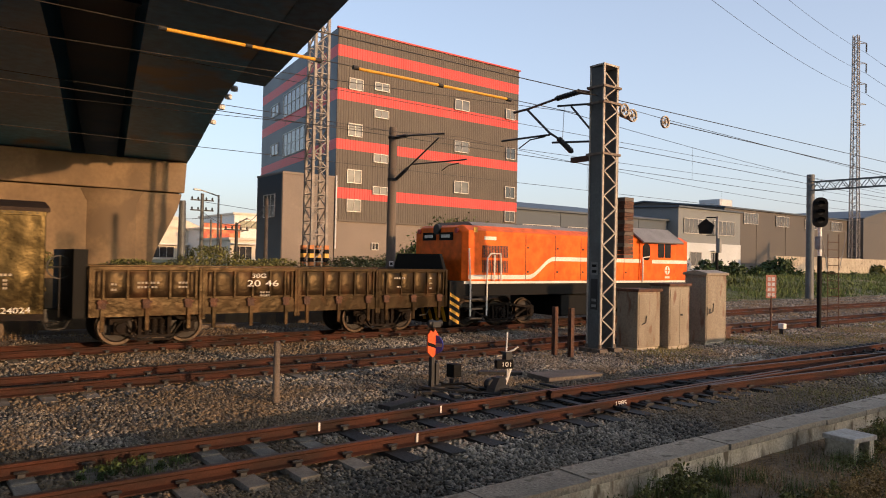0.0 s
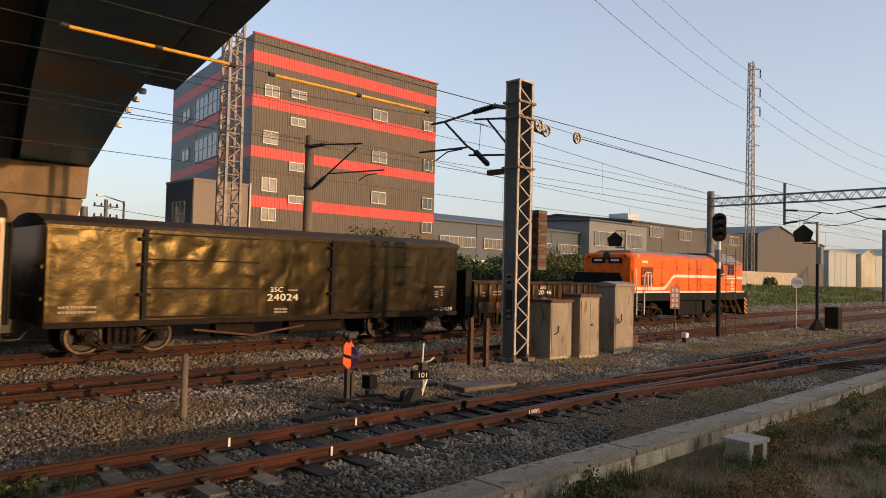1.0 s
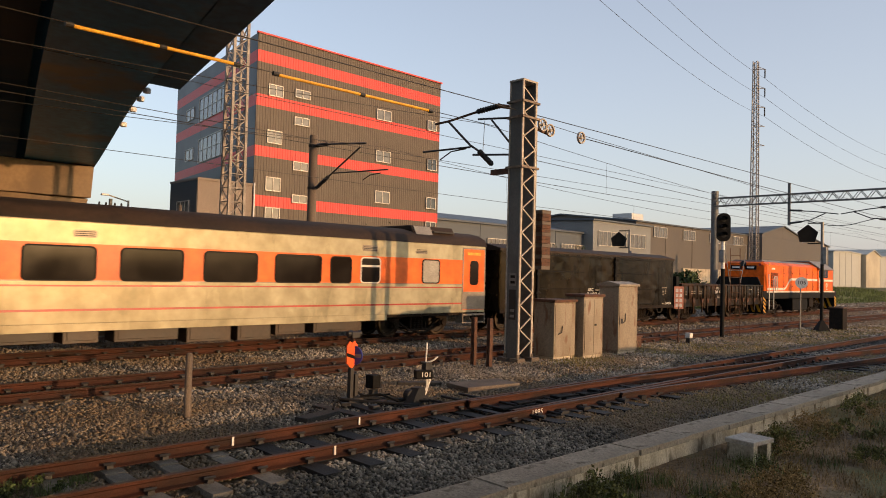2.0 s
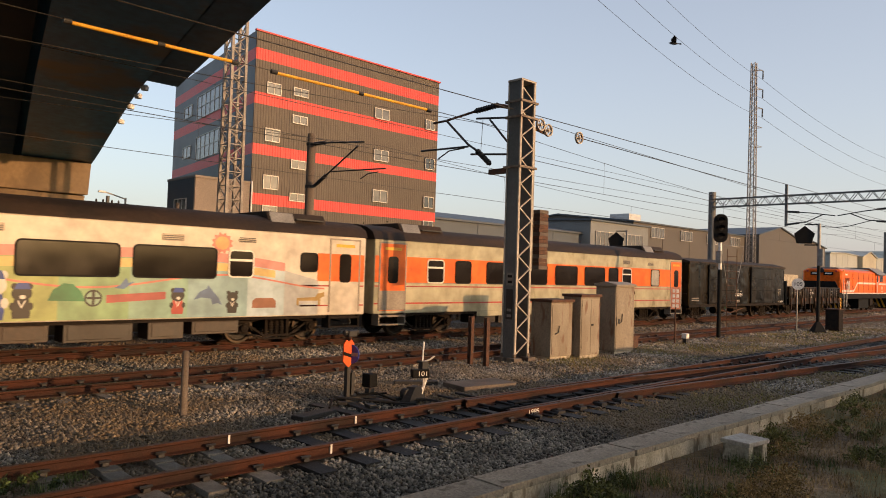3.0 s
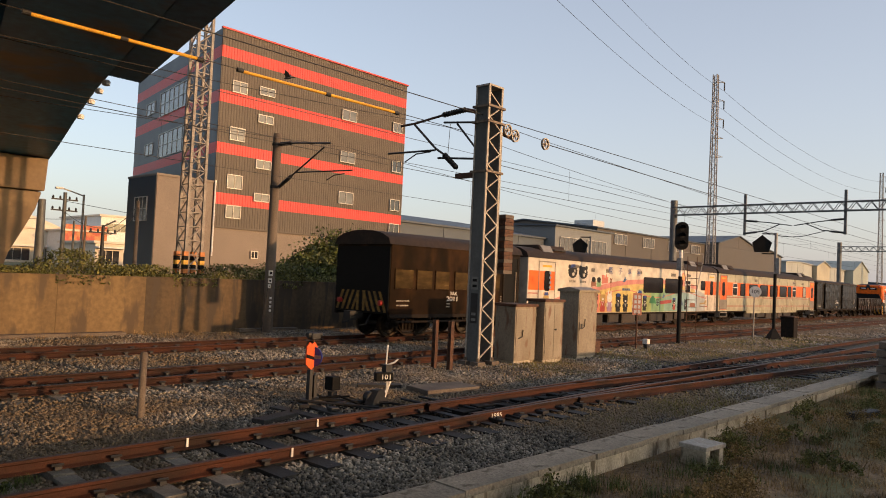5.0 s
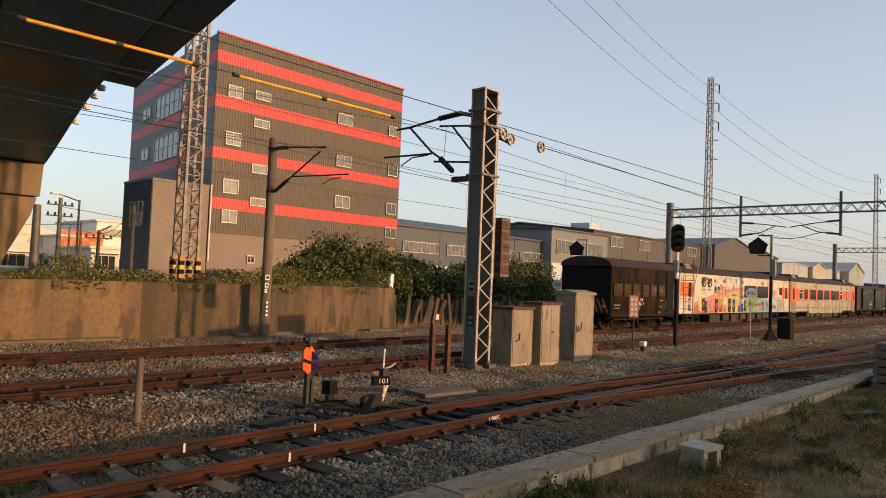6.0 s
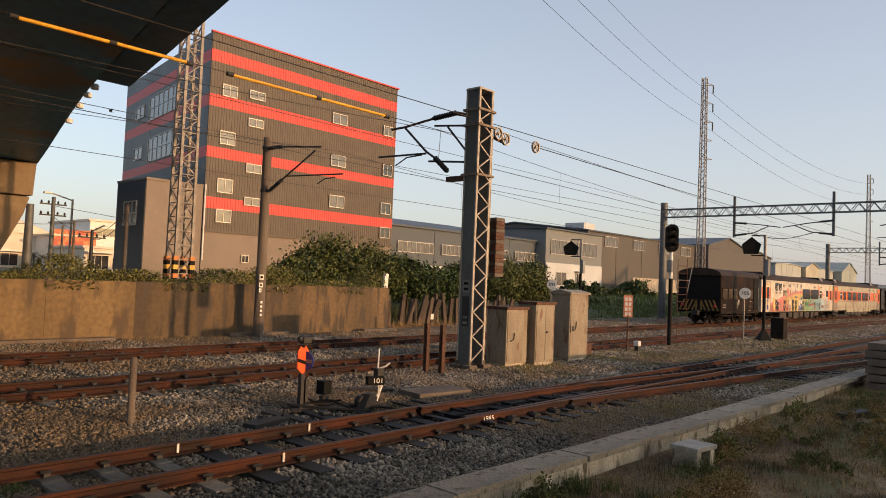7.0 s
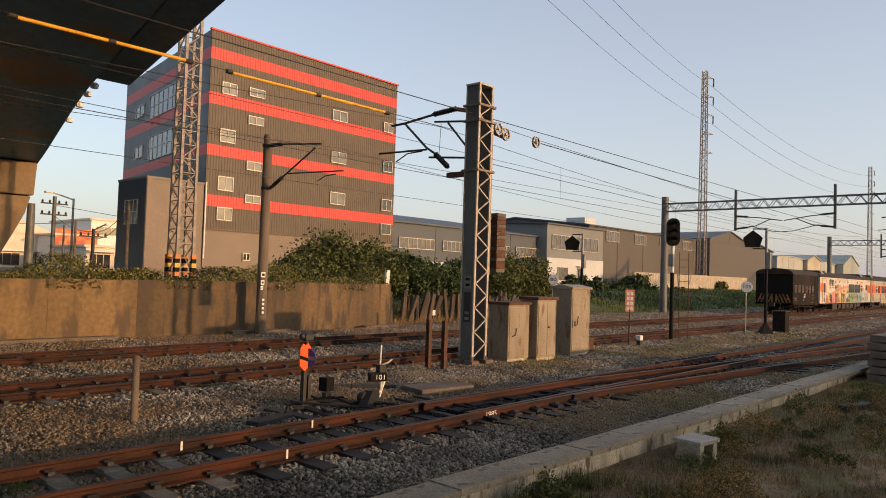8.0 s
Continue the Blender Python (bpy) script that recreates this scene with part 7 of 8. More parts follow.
# old sleepers leaning as a fence
FENCE = mat("grey_old_timber", (0.13, 0.09, 0.062), 0.9, col2=(0.06, 0.044, 0.032), scale=5, stretch=(1, 1, 0.15), bump=0.5, bscale=30, rnd=0.45)
rnd = random.Random(11)
slat = Geo()
slat.box(-0.11, 0.11, -0.07, 0.07, -0.1, 1.55)
SLAT_ME = slat.mesh("old_sleeper", FENCE)
x = 21.9
while x < 33.5:
    o = part("old_sleeper", SLAT_ME, None, at=pose(x, 24.3 + 0.08 * (x - 22) + rnd.uniform(-0.1, 0.1), ground_z(x, 24.4) + rnd.uniform(-0.3, 0.1), rnd.uniform(-8, 8), rnd.uniform(-6, 6) + (14 if 24 < x < 26.5 or x > 29 else 0), rnd.uniform(-20, 20)))
    tagged(o, "old timber sleeper set upright as fencing", "fence post", "upright old sleepers")
    x += rnd.choice((0.25, 0.27, 0.3, 0.34, 0.55))
wp = thing("marker_post", "white-topped leaning marker post in the weeds", "post")
part("shaft", Geo().box(-0.06, 0.06, -0.05, 0.05, 0.0, 1.7), FENCE, wp, at=pose(22.9, 24.7, 0.1, 0, 4, 0))
part("white_top", Geo().box(-0.11, 0.11, -0.06, 0.06, 1.7, 2.4), WHITE, wp, at=pose(22.9, 24.7, 0.1, 0, 4, 0))
wp = thing("marker_post", "white leaning stake with a blue tag", "post")
part("shaft", Geo().box(-0.05, 0.05, -0.04, 0.04, 0.0, 2.5), WHITE, wp, at=pose(29.0, 24.3, 0.1, 0, -12, 0))
part("tag", Geo().box(0.1, 0.4, -0.05, -0.04, 1.5, 1.8), BLUEP, wp, at=pose(29.0, 24.3, 0.1, 0, 0, 0))

# ---- street behind the wall ----
TILE = mat("street_cream_render", (0.70, 0.62, 0.50), 0.8, col2=(0.60, 0.52, 0.41), scale=0.5, bump=0.05)
POSTER = mat("red_poster", (0.55, 0.10, 0.05), 0.6, col2=(0.60, 0.25, 0.08), scale=1.2, contrast=0.3, bump=0.02)


def street_house(label, x0, x1, y0, y1, H, wallm, roofm, shutters):
    h = thing("street_house", label, "building", Matrix.Translation((0, 0, EYE[2])) @ Matrix.Scale(1.45, 4) @ Matrix.Translation((0, 0, -EYE[2])), "street houses")
    part("wall", Geo().box(x0, x1, y0, y1, 0.5, H), wallm, h)
    part("roof", Geo().box(x0 - 0.3, x1 + 0.3, y0 - 0.3, y1 + 0.3, H, H + 0.25), roofm, h)
    n = max(1, int((x1 - x0) / 3.5))
    for i in range(n):
        a = x0 + 0.4 + (x1 - x0 - 0.4) * i / n
        window(h, pose(a, y0 - 0.02, 1.9), (x1 - x0) / n - 0.9, 1.6, 3, i % 2 == 0)
        if shutters:
            window(h, pose(a + 0.3, y0 - 0.02, H - 2.0), (x1 - x0) / n - 1.6, 1.1, 3, True)
    part("canopy", Geo().box(x0, x1, y0 - 1.0, y0, 3.75, 3.9), WHITE, h)
    return h


barrel = street_house("cream market hall with a curved front and white canopy", 20, 35.5, 105, 125, 6.2, TILE, TILE, False)
g = Geo()
g.prism([(20 + 15.5 * i / 16, 6.2 + 2.2 * math.sin(math.pi * i / 16)) for i in range(17)], "y", 105.0, 125)
part("curved_front", g, TILE, barrel)
shop = street_house("white shop with a large red poster wall", 33, 38.5, 98.8, 108, 6.0, WHITE, TILE, False)
part("poster", Geo().box(33.1, 38.4, 98.68, 98.75, 4.1, 6.9), POSTER, shop)
street_house("pale street house with upper windows", 38, 47, 100, 115, 8.4, WHITE, TILE, True)
street_house("small grey and white street house", 31.4, 34.6, 83.8, 95, 4.3, TILE, TILE, False)
street_house("low house beyond the bridge pier", 2, 14, 110, 125, 5.2, WHITE, TILE, False)
street_house("low house beyond the bridge pier", -14, 0, 100, 120, 6.2, TILE, TILE, True)


def utility_pole(label, x, y, H, r, arms, m=POLEC, lamp=0):
    p = thing("utility_pole", label, "pole", group="street poles")
    base = 0.8
    part("shaft", Geo().tube((x, y, base), (x, y, H), r, r * 0.75, n=10), m, p, smooth=40)
    for k in range(arms):
        z = H - 0.55 - k * 0.75
        a = part("cross_arm", Geo().box(x - 0.85, x + 0.85, y - 0.05, y + 0.05, z, z + 0.09), DARK, p)
        for dx in (-0.75, -0.3, 0.3, 0.75):
            part("insulator", Geo().lathe([(0.06, 0.0), (0.075, 0.1), (0.04, 0.2)], (x + dx, y, z + 0.09), n=8), DARK, a)
    if lamp:
        part("lamp_arm", Geo().path([(x, y, H - 0.1), (x + lamp * 0.6, y, H + 0.15), (x + lamp, y, H + 0.3)], 0.05), m, p)
        part("lamp_head", Geo().box(min(x + lamp, x + lamp * 1.35), max(x + lamp, x + lamp * 1.35), y - 0.14, y + 0.14, H + 0.24, H + 0.38), WHITE, p, bevel=0.03)


utility_pole("grey street power pole with cross arms", 17.35, 52.2, 6.9, 0.16, 2, MASTG)
utility_pole("pale street lamp post with a long arm", 20.1, 56.5, 7.25, 0.1, 0, WHITEST, -1.5)
utility_pole("stout grey steel street post", 14.0, 45.9, 5.8, 0.28, 0, MASTG)
utility_pole("weathered concrete street pole", 17.6, 48.9, 5.2, 0.09, 0, POLEC)
utility_pole("weathered concrete street pole", 17.0, 49.2, 4.85, 0.08, 0, MASTG)
utility_pole("dark street pole with a curved lamp", 17.9, 46.7, 4.6, 0.13, 1, DARK, 0.7)
utility_pole("short wooden pole behind the wall", 14.2, 33.1, 5.2, 0.11, 0, POLEC)
utility_pole("thin pale street post", 12.4, 50.0, 5.0, 0.06, 0, GALV)
utility_pole("thin pale street post", 11.4, 46.0, 4.6, 0.06, 0, GALV)
for a, b, s in (((14.2, 33.1, 5.0), (17.9, 46.7, 4.4), 0.35), ((14.2, 33.1, 4.7), (17.9, 46.7, 4.0), 0.4), ((17.9, 46.7, 4.4), (17.35, 52.2, 5.6), 0.3), ((17.35, 52.2, 6.3), (60, 60, 6.0), 0.8), ((0, 50, 5.2), (17.6, 48.9, 5.0), 0.5)):
    wire("sagging black street power cable", hang(a, b, s, 10), 0.018)


# ---- plants ----
LEAF = mat("green_leaves", (0.115, 0.135, 0.038), 0.6, col2=(0.06, 0.078, 0.021), scale=1.5, bump=0, island=0.6, spec=0.3, contrast=0.4)
LEAFD = mat("dark_green_leaves", (0.06, 0.095, 0.026), 0.6, col2=(0.035, 0.06, 0.016), scale=1.5, bump=0, island=0.6, spec=0.3, contrast=0.4)
LEAFY = mat("olive_leaves", (0.20, 0.19, 0.055), 0.65, col2=(0.105, 0.115, 0.032), scale=1.2, bump=0, island=0.6, spec=0.3, contrast=0.4)
STRAW = mat("dry_grass", (0.47, 0.315, 0.14), 0.85, col2=(0.25, 0.165, 0.072), scale=0.8, bump=0, island=0.55)
WEED = mat("green_grass", (0.19, 0.19, 0.05), 0.8, col2=(0.12, 0.125, 0.035), scale=0.8, bump=0, island=0.45)
VERDANT = mat("lush_green_grass", (0.155, 0.20, 0.05), 0.8, col2=(0.085, 0.115, 0.03), scale=0.8, bump=0, island=0.5)
MOSS = mat("yellowing_weeds", (0.33, 0.28, 0.085), 0.85, col2=(0.20, 0.175, 0.05), scale=0.6, bump=0, island=0.5)
DRYLEAF = mat("brown_dry_leaves", (0.38, 0.25, 0.10), 0.8, col2=(0.22, 0.155, 0.06), scale=1.2, bump=0, island=0.6, spec=0.2)
BARK = mat("bark", (0.10, 0.075, 0.05), 0.9, col2=(0.06, 0.045, 0.03), scale=6, bump=0.4)
rng = np.random.default_rng(7)


def soup(name, verts, per, material):
    """A mesh of many equal faces of `per` corners."""
    n = len(verts)
    me = bpy.data.meshes.new(name)
    me.vertices.add(n)
    me.vertices.foreach_set("co", verts.astype(np.float32).ravel())
    me.loops.add(n)
    me.loops.foreach_set("vertex_index", np.arange(n, dtype=np.int32))
    me.polygons.add(n // per)
    me.polygons.foreach_set("loop_start", np.arange(0, n, per, dtype=np.int32))
    me.update(calc_edges=True)
    for m in material if isinstance(material, list) else [material]:
        me.materials.append(m)
    return me


def leaves(centres, size):
    """Leaf blades as bent diamonds round the given centres."""
    n = len(centres)
    a = rng.normal(size=(n, 3))
    a /= np.linalg.norm(a, axis=1)[:, None]
    b = np.cross(a, rng.normal(size=(n, 3)))
    b /= np.linalg.norm(b, axis=1)[:, None]
    s = size * rng.uniform(0.6, 1.4, (n, 1))
    a, b = a * s, b * s * 0.55
    quad = np.stack([centres - a, centres + b, centres + a, centres - b], 1)
    return quad.reshape(-1, 3)


def shrub(name, label, blobs, count, size, material, category="shrub"):
    """blobs: (centre, radii); leaves sit in clumps over them, thickest near the skin."""
    s = thing(name, label, category)
    pts = []
    for (cx, cy, cz), (rx, ry, rz) in blobs:
        m = max(10, count // len(blobs))
        k = max(6, m // 70)
        d = rng.normal(size=(k, 3))
        d /= np.linalg.norm(d, axis=1)[:, None]
        d[:, 2] = np.abs(d[:, 2]) * 1.1 - 0.25
        clump = d * rng.uniform(0.55, 1.02, (k, 1)) * np.array([rx, ry, rz])
        which = rng.integers(0, k, m)
        p = clump[which] + rng.normal(size=(m, 3)) * 0.16 * np.array([rx, ry, rz]).min()
        pts.append(p + np.array([cx, cy, cz]))
    pts = np.concatenate(pts)
    part("crown", soup("leaves", leaves(pts, size), 4, material), None, s)
    for i, ((cx, cy, cz), (rx, ry, rz)) in enumerate(blobs[:4]):
        zb = ground_z(cx, cy)
        g = Geo()
        k = 1.0 if min(rx, ry) > 0.9 else 0.06
        g.path([(cx, cy, zb - 0.1), (cx + 0.06 * rx, cy, (zb + cz) / 2), (cx - 0.05 * rx, cy + 0.05 * ry, cz), (cx + 0.12 * rx, cy - 0.05 * ry, cz + rz * 0.5)], 0.07 * k)
        g.path([(cx, cy, (zb + cz) / 2), (cx - rx * 0.4, cy, cz + rz * 0.3)], 0.045 * k)
        part("stem" if category == "shrub" else "trunk", g, BARK, s, smooth=50)
    return s


shrub("bush", "large dense green bush behind the wall", [((22.6, 28.2, 2.4), (2.6, 1.8, 2.1)), ((20.6, 27.6, 1.9), (2.0, 1.4, 1.3)), ((25.0, 28.0, 2.2), (2.2, 1.5, 1.9)), ((18.6, 26.6, 1.8), (1.8, 1.0, 0.8))], 46000, 0.085, LEAF)
shrub("bush", "dark green shrubs covered in creepers", [((27.3, 27.6, 1.8), (2.2, 1.5, 1.7)), ((29.6, 27.8, 1.6), (2.2, 1.5, 1.5)), ((31.8, 28.0, 1.7), (2.2, 1.5, 1.6)), ((33.8, 28.5, 1.8), (2.2, 1.6, 1.8))], 40000, 0.09, LEAFD)
shrub("bush", "tall creeper-grown thicket beyond the tracks", [((37.0, 27.8, 2.0), (2.6, 1.6, 2.0)), ((39.6, 28.2, 1.9), (2.0, 1.6, 2.1)), ((34.8, 27.2, 1.7), (1.6, 1.3, 1.4))], 26000, 0.09, LEAF)
shrub("bush", "low green shrubs before the warehouse", [((62, 37.5, 1.2), (4, 2, 1.5)), ((69, 38, 1.0), (4.5, 2, 1.2)), ((75, 38, 1.4), (3, 2, 1.9)), ((83, 38, 0.9), (5, 2, 1.0))], 7000, 0.22, LEAFD)
shrub("bush", "low green bank by the lattice tower", [((92, 38, 0.8), (6, 2, 0.9)), ((104, 39, 0.8), (6, 2, 0.9)), ((47, 31, 0.8), (4, 2, 1.0)), ((54, 33, 0.8), (4, 2, 0.8))], 7000, 0.22, LEAF)
shrub("palm_bush", "spiky green shrub by the lattice tower", [((112.5, 43, 1.8), (2.2, 1.2, 1.3))], 900, 0.35, LEAFY)

# weeds along the top of the wall
def hedge():
    n = 38000
    x = rng.uniform(-6, 22, n)
    hgt = 0.35 + 0.55 * np.clip(np.sin(x * 0.9) * 0.5 + np.sin(x * 2.3 + 1) * 0.35 + 0.55, 0.05, 1.4)
    y = rng.uniform(23.45, 25.6, n)
    z = 1.55 + hgt * rng.uniform(0.0, 1.0, n) ** 0.8
    p = np.stack([x, y, z], 1)
    spill = rng.uniform(0, 1, n) < 0.05
    p[spill, 1] = 22.93
    p[spill, 2] = 1.9 - rng.uniform(0, 0.35, spill.sum()) * (np.sin(p[spill, 0] * 1.7) > 0.2)
    tagged(part("wall_weeds", soup("weeds", leaves(p, 0.047), 4, LEAFY)), "overgrown olive weeds along the top of the wall", "weeds", kind="stuff")


hedge()


def blades(x, y, h, lean, w, zf=None):
    n = len(x)
    z = zf if zf is not None else np.array([ground_z(a, b) for a, b in zip(x, y)])
    a = rng.uniform(0, 2 * np.pi, n)
    d = np.stack([np.cos(a), np.sin(a), np.zeros(n)], 1)
    base = np.stack([x, y, z - 0.02], 1)
    side = np.stack([-d[:, 1], d[:, 0], np.zeros(n)], 1) * w
    tip = base + d * (h * lean)[:, None]
    tip[:, 2] += h
    return np.stack([base - side, base + side, tip], 1).reshape(-1, 3)


def tufted(n, x0, x1, y0, y1, tufts, spread_, hmin, hmax, lean=0.6, w=0.006):
    cx, cy = rng.uniform(x0, x1, tufts), rng.uniform(y0, y1, tufts)
    big = rng.uniform(0.4, 1.0, tufts)
    k = rng.integers(0, tufts, n)
    x, y = cx[k] + rng.normal(size=n) * spread_ * big[k], cy[k] + rng.normal(size=n) * spread_ * big[k]
    h = rng.uniform(hmin, hmax, n) * big[k]
    return x, y, h, rng.uniform(0.1, lean, n), w


def grass(name, label, spec, material):
    vs = [blades(*s) for s in spec]
    tagged(part(name, soup(name, np.concatenate(vs), 3, material)), label, "grass", kind="stuff")


grass("dry_grass", "dry brown grass covering the grassy bank", [tufted(90000, 4.0, 24, 0.5, 4.25, 1900, 0.14, 0.04, 0.17, 1.1, 0.005), tufted(9000, 24, 45, -1, 4.0, 260, 0.25, 0.1, 0.3)], STRAW)
grass("green_grass", "patches of green grass and weeds", [tufted(7000, 5, 22, 0.8, 4.1, 50, 0.2, 0.08, 0.26), tufted(2600, 3.8, 7.6, 3.9, 4.35, 16, 0.14, 0.1, 0.32), tufted(16000, 13, 40, 8.6, 12.2, 170, 0.25, 0.03, 0.11, 1.2, 0.009),
                                                         tufted(900, 1.2, 2.6, 7.5, 8.2, 6, 0.12, 0.06, 0.2), tufted(16000, 24, 60, 25.3, 34, 320, 0.6, 0.1, 0.4, 0.6, 0.022), tufted(30000, 50, 130, 26, 43, 700, 1.1, 0.2, 0.6, 0.6, 0.05)], VERDANT)
grass("yellow_weeds", "carpet of yellowing weeds over the old ballast", [tufted(12000, 11, 30, 5.0, 6.6, 55, 0.4, 0.05, 0.14, 1.0, 0.009), tufted(17000, 15, 42, 8.9, 12.2, 75, 0.45, 0.06, 0.16, 1.0, 0.012)], MOSS)
grass("dry_weeds", "thin dry weeds between the tracks", [tufted(26000, 9, 40, 4.9, 7.1, 260, 0.28, 0.03, 0.12, 1.2, 0.008), tufted(26000, 13, 44, 8.5, 12.4, 300, 0.3, 0.03, 0.12, 1.2, 0.01), tufted(3500, 2, 22, 21.6, 22.9, 40, 0.2, 0.08, 0.3), tufted(2500, 12, 24, 9.0, 11.5, 40, 0.2, 0.03, 0.12),
                                                        tufted(5000, 24, 50, 9, 12, 70, 0.4, 0.04, 0.14), tufted(3500, 21, 34, 23.2, 24.8, 60, 0.2, 0.15, 0.6)], STRAW)
# low broad-leaved plants in front of the low wall and between the siding's rails
for c, r, n in (((6.1, 4.05, 0.12), (0.5, 0.22, 0.22), 420), ((5.2, 3.9, 0.1), (0.5, 0.25, 0.2), 420), ((10.0, 3.75, 0.1), (0.35, 0.25, 0.3), 260), ((14.0, 3.9, 0.12), (0.8, 0.25, 0.32), 420), ((1.95, 7.9, 0.03), (0.5, 0.2, 0.13), 260), ((12.2, 3.4, 0.05), (0.5, 0.4, 0.15), 300), ((7.2, 3.3, 0.05), (0.45, 0.35, 0.14), 300), ((10.6, 2.6, 0.05), (0.6, 0.4, 0.16), 320), ((17.0, 3.2, 0.08), (0.8, 0.4, 0.25), 380), ((13.6, 2.2, 0.05), (0.7, 0.4, 0.2), 340)):
    shrub("weed_plant", "small green weed plant growing from the ground", [(c, r)], n * 3, 0.02, LEAFD if c[0] < 2 else LEAFY, "weed")
for i in range(42):
    x, y = float(rng.uniform(5.0, 19)), float(rng.uniform(1.6, 4.0))
    r = float(rng.uniform(0.14, 0.38))
    dry = i % 3 != 0
    shrub("weed_plant", "brown dried weed clump on the grassy bank" if dry else "small green weed plant growing from the ground", [((x, y, r * 0.25), (r * 1.3, r, r * 0.8))], int(700 + 1500 * r), 0.013, DRYLEAF if dry else LEAFY, "weed")


# ---- loose ballast ----
def stones(n, x0, x1, y0, y1, s0, s1, material=STONE):
    x, y = rng.uniform(x0, x1, n), rng.uniform(y0, y1, n)
    ok = np.ones(n, bool)
    for a in (C_NEAR, C_FAR, A_NEAR, A_FAR, B_NEAR, B_FAR):
        ok &= np.abs(y - a) > 0.09
    # the siding's concrete sleepers stay bare, and the oily switch nearly so
    tie = np.abs((x + 1.5) / 0.62 - np.round((x + 1.5) / 0.62)) * 0.62 < 0.14
    ok &= ~((y > 6.75) & (y < 8.75) & tie & (x < 16))
    ok &= ~((y > 7.2) & (y < 9.9) & (x > 6.3) & (x < 13.5) & (rng.uniform(0, 1, n) < 0.55))
    ok &= ~((y > 4.4) & (y < 4.88))
    x, y = x[ok], y[ok]
    n = len(x)
    z = np.array([ground_z(a, b) for a, b in zip(x, y)]) + rng.uniform(-0.012, 0.02, n)
    base = np.array([(1, 0, 0), (0, 1, 0), (-1, 0, 0), (0, -1, 0), (0.2, 0.1, 0.8), (-0.1, -0.2, -0.8)], float)
    faces = np.array([(0, 1, 4), (1, 2, 4), (2, 3, 4), (3, 0, 4), (1, 0, 5), (2, 1, 5), (3, 2, 5), (0, 3, 5)])
    v = base[None] * rng.uniform(0.6, 1.25, (n, 6, 1)) + rng.normal(size=(n, 6, 3)) * 0.12
    a = rng.uniform(0, 2 * np.pi, n)
    t = rng.uniform(-0.6, 0.6, n)
    ca, sa, ct, st_ = np.cos(a), np.sin(a), np.cos(t), np.sin(t)
    X = v[..., 0] * ca[:, None] - v[..., 1] * sa[:, None]
    Y = v[..., 0] * sa[:, None] + v[..., 1] * ca[:, None]
    Z = v[..., 2]
    Y, Z = Y * ct[:, None] - Z * st_[:, None], Y * st_[:, None] + Z * ct[:, None]
    s = rng.uniform(s0, s1, n)[:, None]
    V = np.stack([X * s + x[:, None], Y * s + y[:, None], Z * s + z[:, None]], -1)
    me = bpy.data.meshes.new("stones")
    me.vertices.add(n * 6)
    me.vertices.foreach_set("co", V.astype(np.float32).ravel())
    idx = (faces[None] + (np.arange(n) * 6)[:, None, None]).astype(np.int32).ravel()
    me.loops.add(len(idx))
    me.loops.foreach_set("vertex_index", idx)
    me.polygons.add(len(idx) // 3)
    me.polygons.foreach_set("loop_start", np.arange(0, len(idx), 3, dtype=np.int32))
    me.update(calc_edges=True)
    me.materials.append(material)
    return me


tagged(part("ballast_stones", stones(118000, -1.5, 14, 4.9, 12.0, 0.018, 0.043)), "loose grey-brown crushed stone ballast", "gravel", kind="stuff")
tagged(part("ballast_stones", stones(62000, 0.5, 26, 12.0, 22.6, 0.026, 0.054)), "loose grey-brown crushed stone ballast along the running tracks", "gravel", kind="stuff")
tagged(part("ballast_stones", stones(40000, 14, 30, 4.9, 12.0, 0.026, 0.055)), "loose grey-brown crushed stone ballast by the cabinets", "gravel", kind="stuff")
tagged(part("ballast_stones", stones(26000, 26, 62, 9.0, 24.6, 0.045, 0.085)), "loose grey-brown crushed stone ballast past the signals", "gravel", kind="stuff")
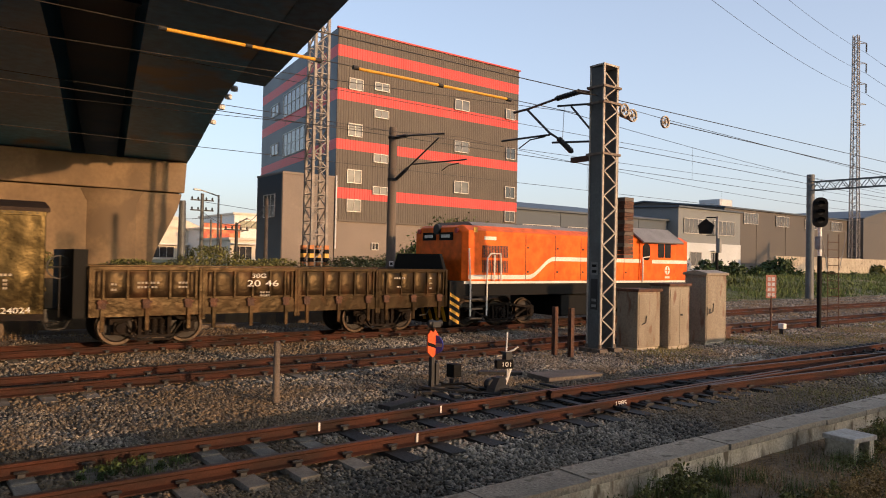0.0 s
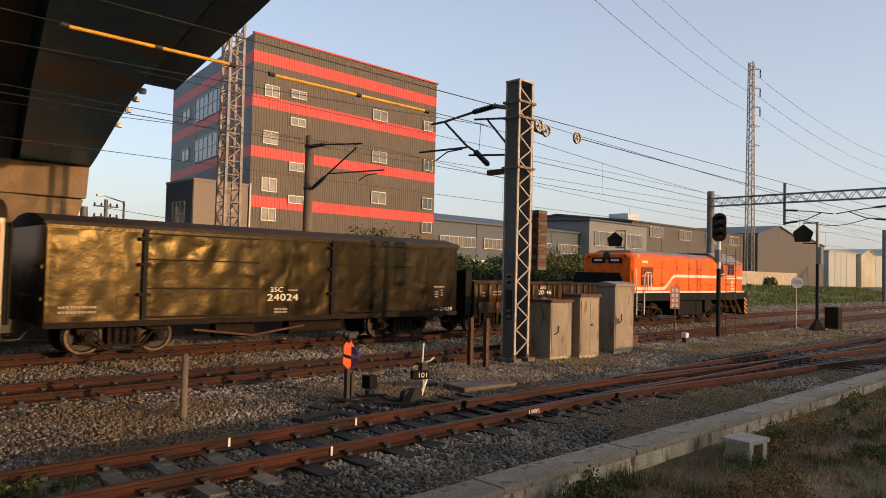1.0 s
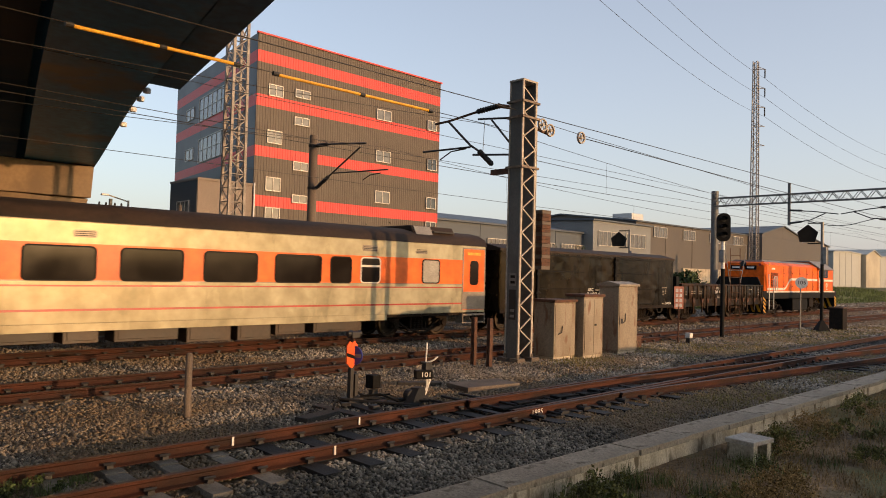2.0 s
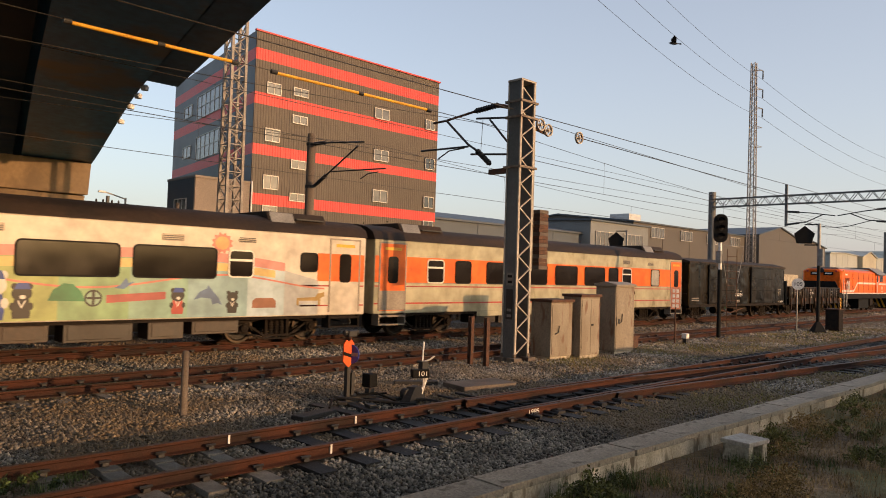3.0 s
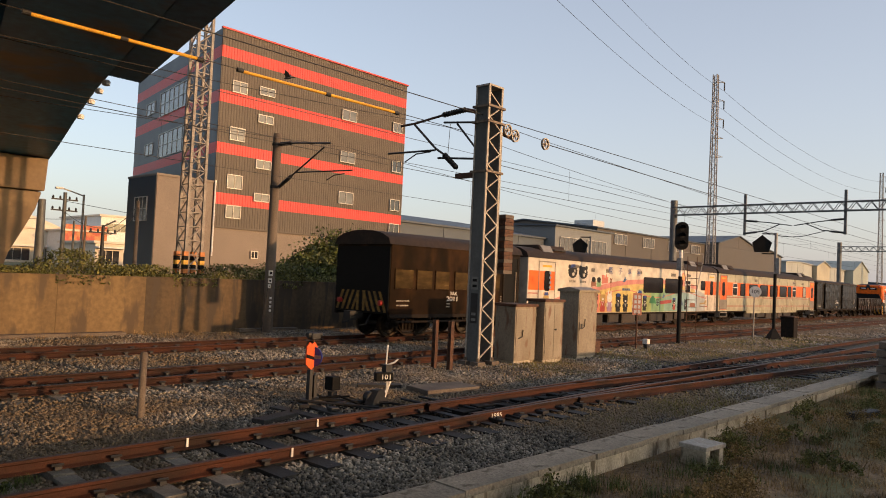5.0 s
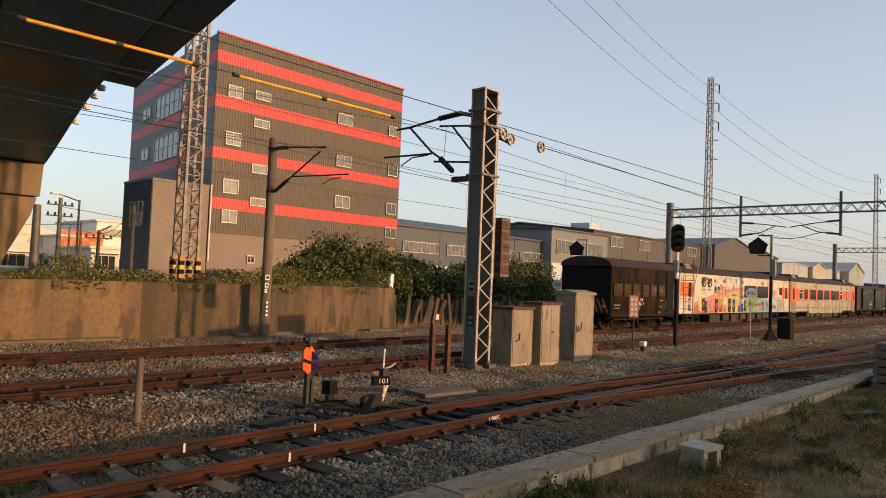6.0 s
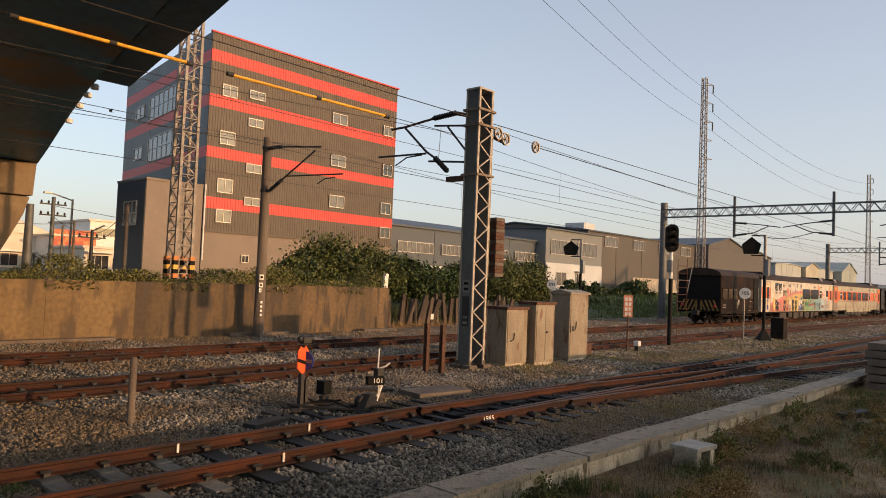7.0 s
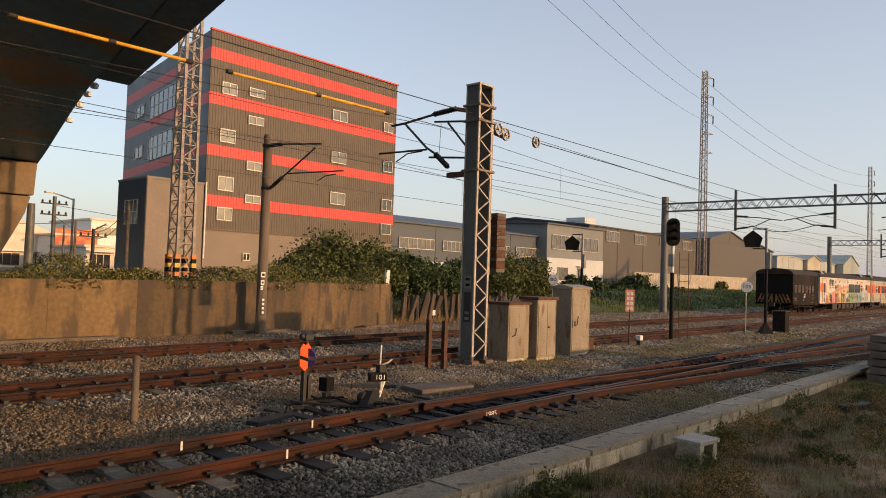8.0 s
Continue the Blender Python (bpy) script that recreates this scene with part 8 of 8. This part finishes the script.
tagged(part("ballast_stones", stones(9000, 62, 130, 8.0, 25.0, 0.09, 0.16)), "coarse grey-brown ballast far along the line", "gravel", kind="stuff")
OILY = mat("oil_black_stone", (0.04, 0.035, 0.03), 0.6, col2=(0.014, 0.012, 0.011), scale=1.5, bump=0.3, bscale=60, island=0.7)
tagged(part("oily_ballast", stones(9000, 6.9, 12.6, 7.25, 8.25, 0.02, 0.045, OILY)), "oil-blackened ballast between the switch rails", "gravel", kind="stuff")
tagged(part("oily_ballast", stones(2600, 6.3, 8.6, 8.4, 9.9, 0.02, 0.04, OILY)), "oil-blackened ballast round the point indicator", "gravel", kind="stuff")


def motions():
    for vehicle, offset in TRAIN:
        walk(vehicle, [(i * 0.5, pose(way_along(i * 0.5) + offset, TRAIN_Y, 0)) for i in range(17)])
    frames = [i / 30 for i in range(241)]
    for w, x in WHEELSETS:
        walk(w, [(t, pose(x, 0, 0.625, 0, math.degrees((way_along(t) + 10.95) / 0.455), 0)) for t in frames])
    # the bird crosses the sky from beyond the tower towards the building
    rows = [(0.0, pose(44, -16, 4, 0, 0, -50)), (2.0, pose(33.4, 3.0, 8.2, 0, 0, -55)), (2.8, pose(29.3, 12.87, 11.52, 0, 12, -58)), (3.0, pose(28.23, 15.06, 12.62, 0, 8, -58)), (3.5, pose(25.57, 19.24, 13.55, 0, 0, -55)),
            (4.0, pose(22.88, 22.38, 12.52, 0, -8, -50)), (4.6, pose(20.2, 25.6, 11.2, 0, -8, -50)), (8.0, pose(5, 44, 12, 0, 0, -50))]
    far = [(0.0, pose(41.0, 68.9, 17.2)), (6.0, pose(32.9, 73.0, 17.9)), (6.8, pose(30.87, 73.8, 18.11)), (7.0, pose(29.58, 74.33, 18.27)), (7.5, pose(27.4, 75.16, 19.23)), (8.0, pose(25.85, 75.71, 19.5))]
    for (b, wings), path in zip(BIRDS, (rows, far)):
        walk(b, path)
        for w, s in wings:
            walk(w, [(i * 0.1, pose(0, 0.03 * s, 0.02, s * (12 + 38 * math.sin(i * 1.9)), 0, 0)) for i in range(81)])


motions()
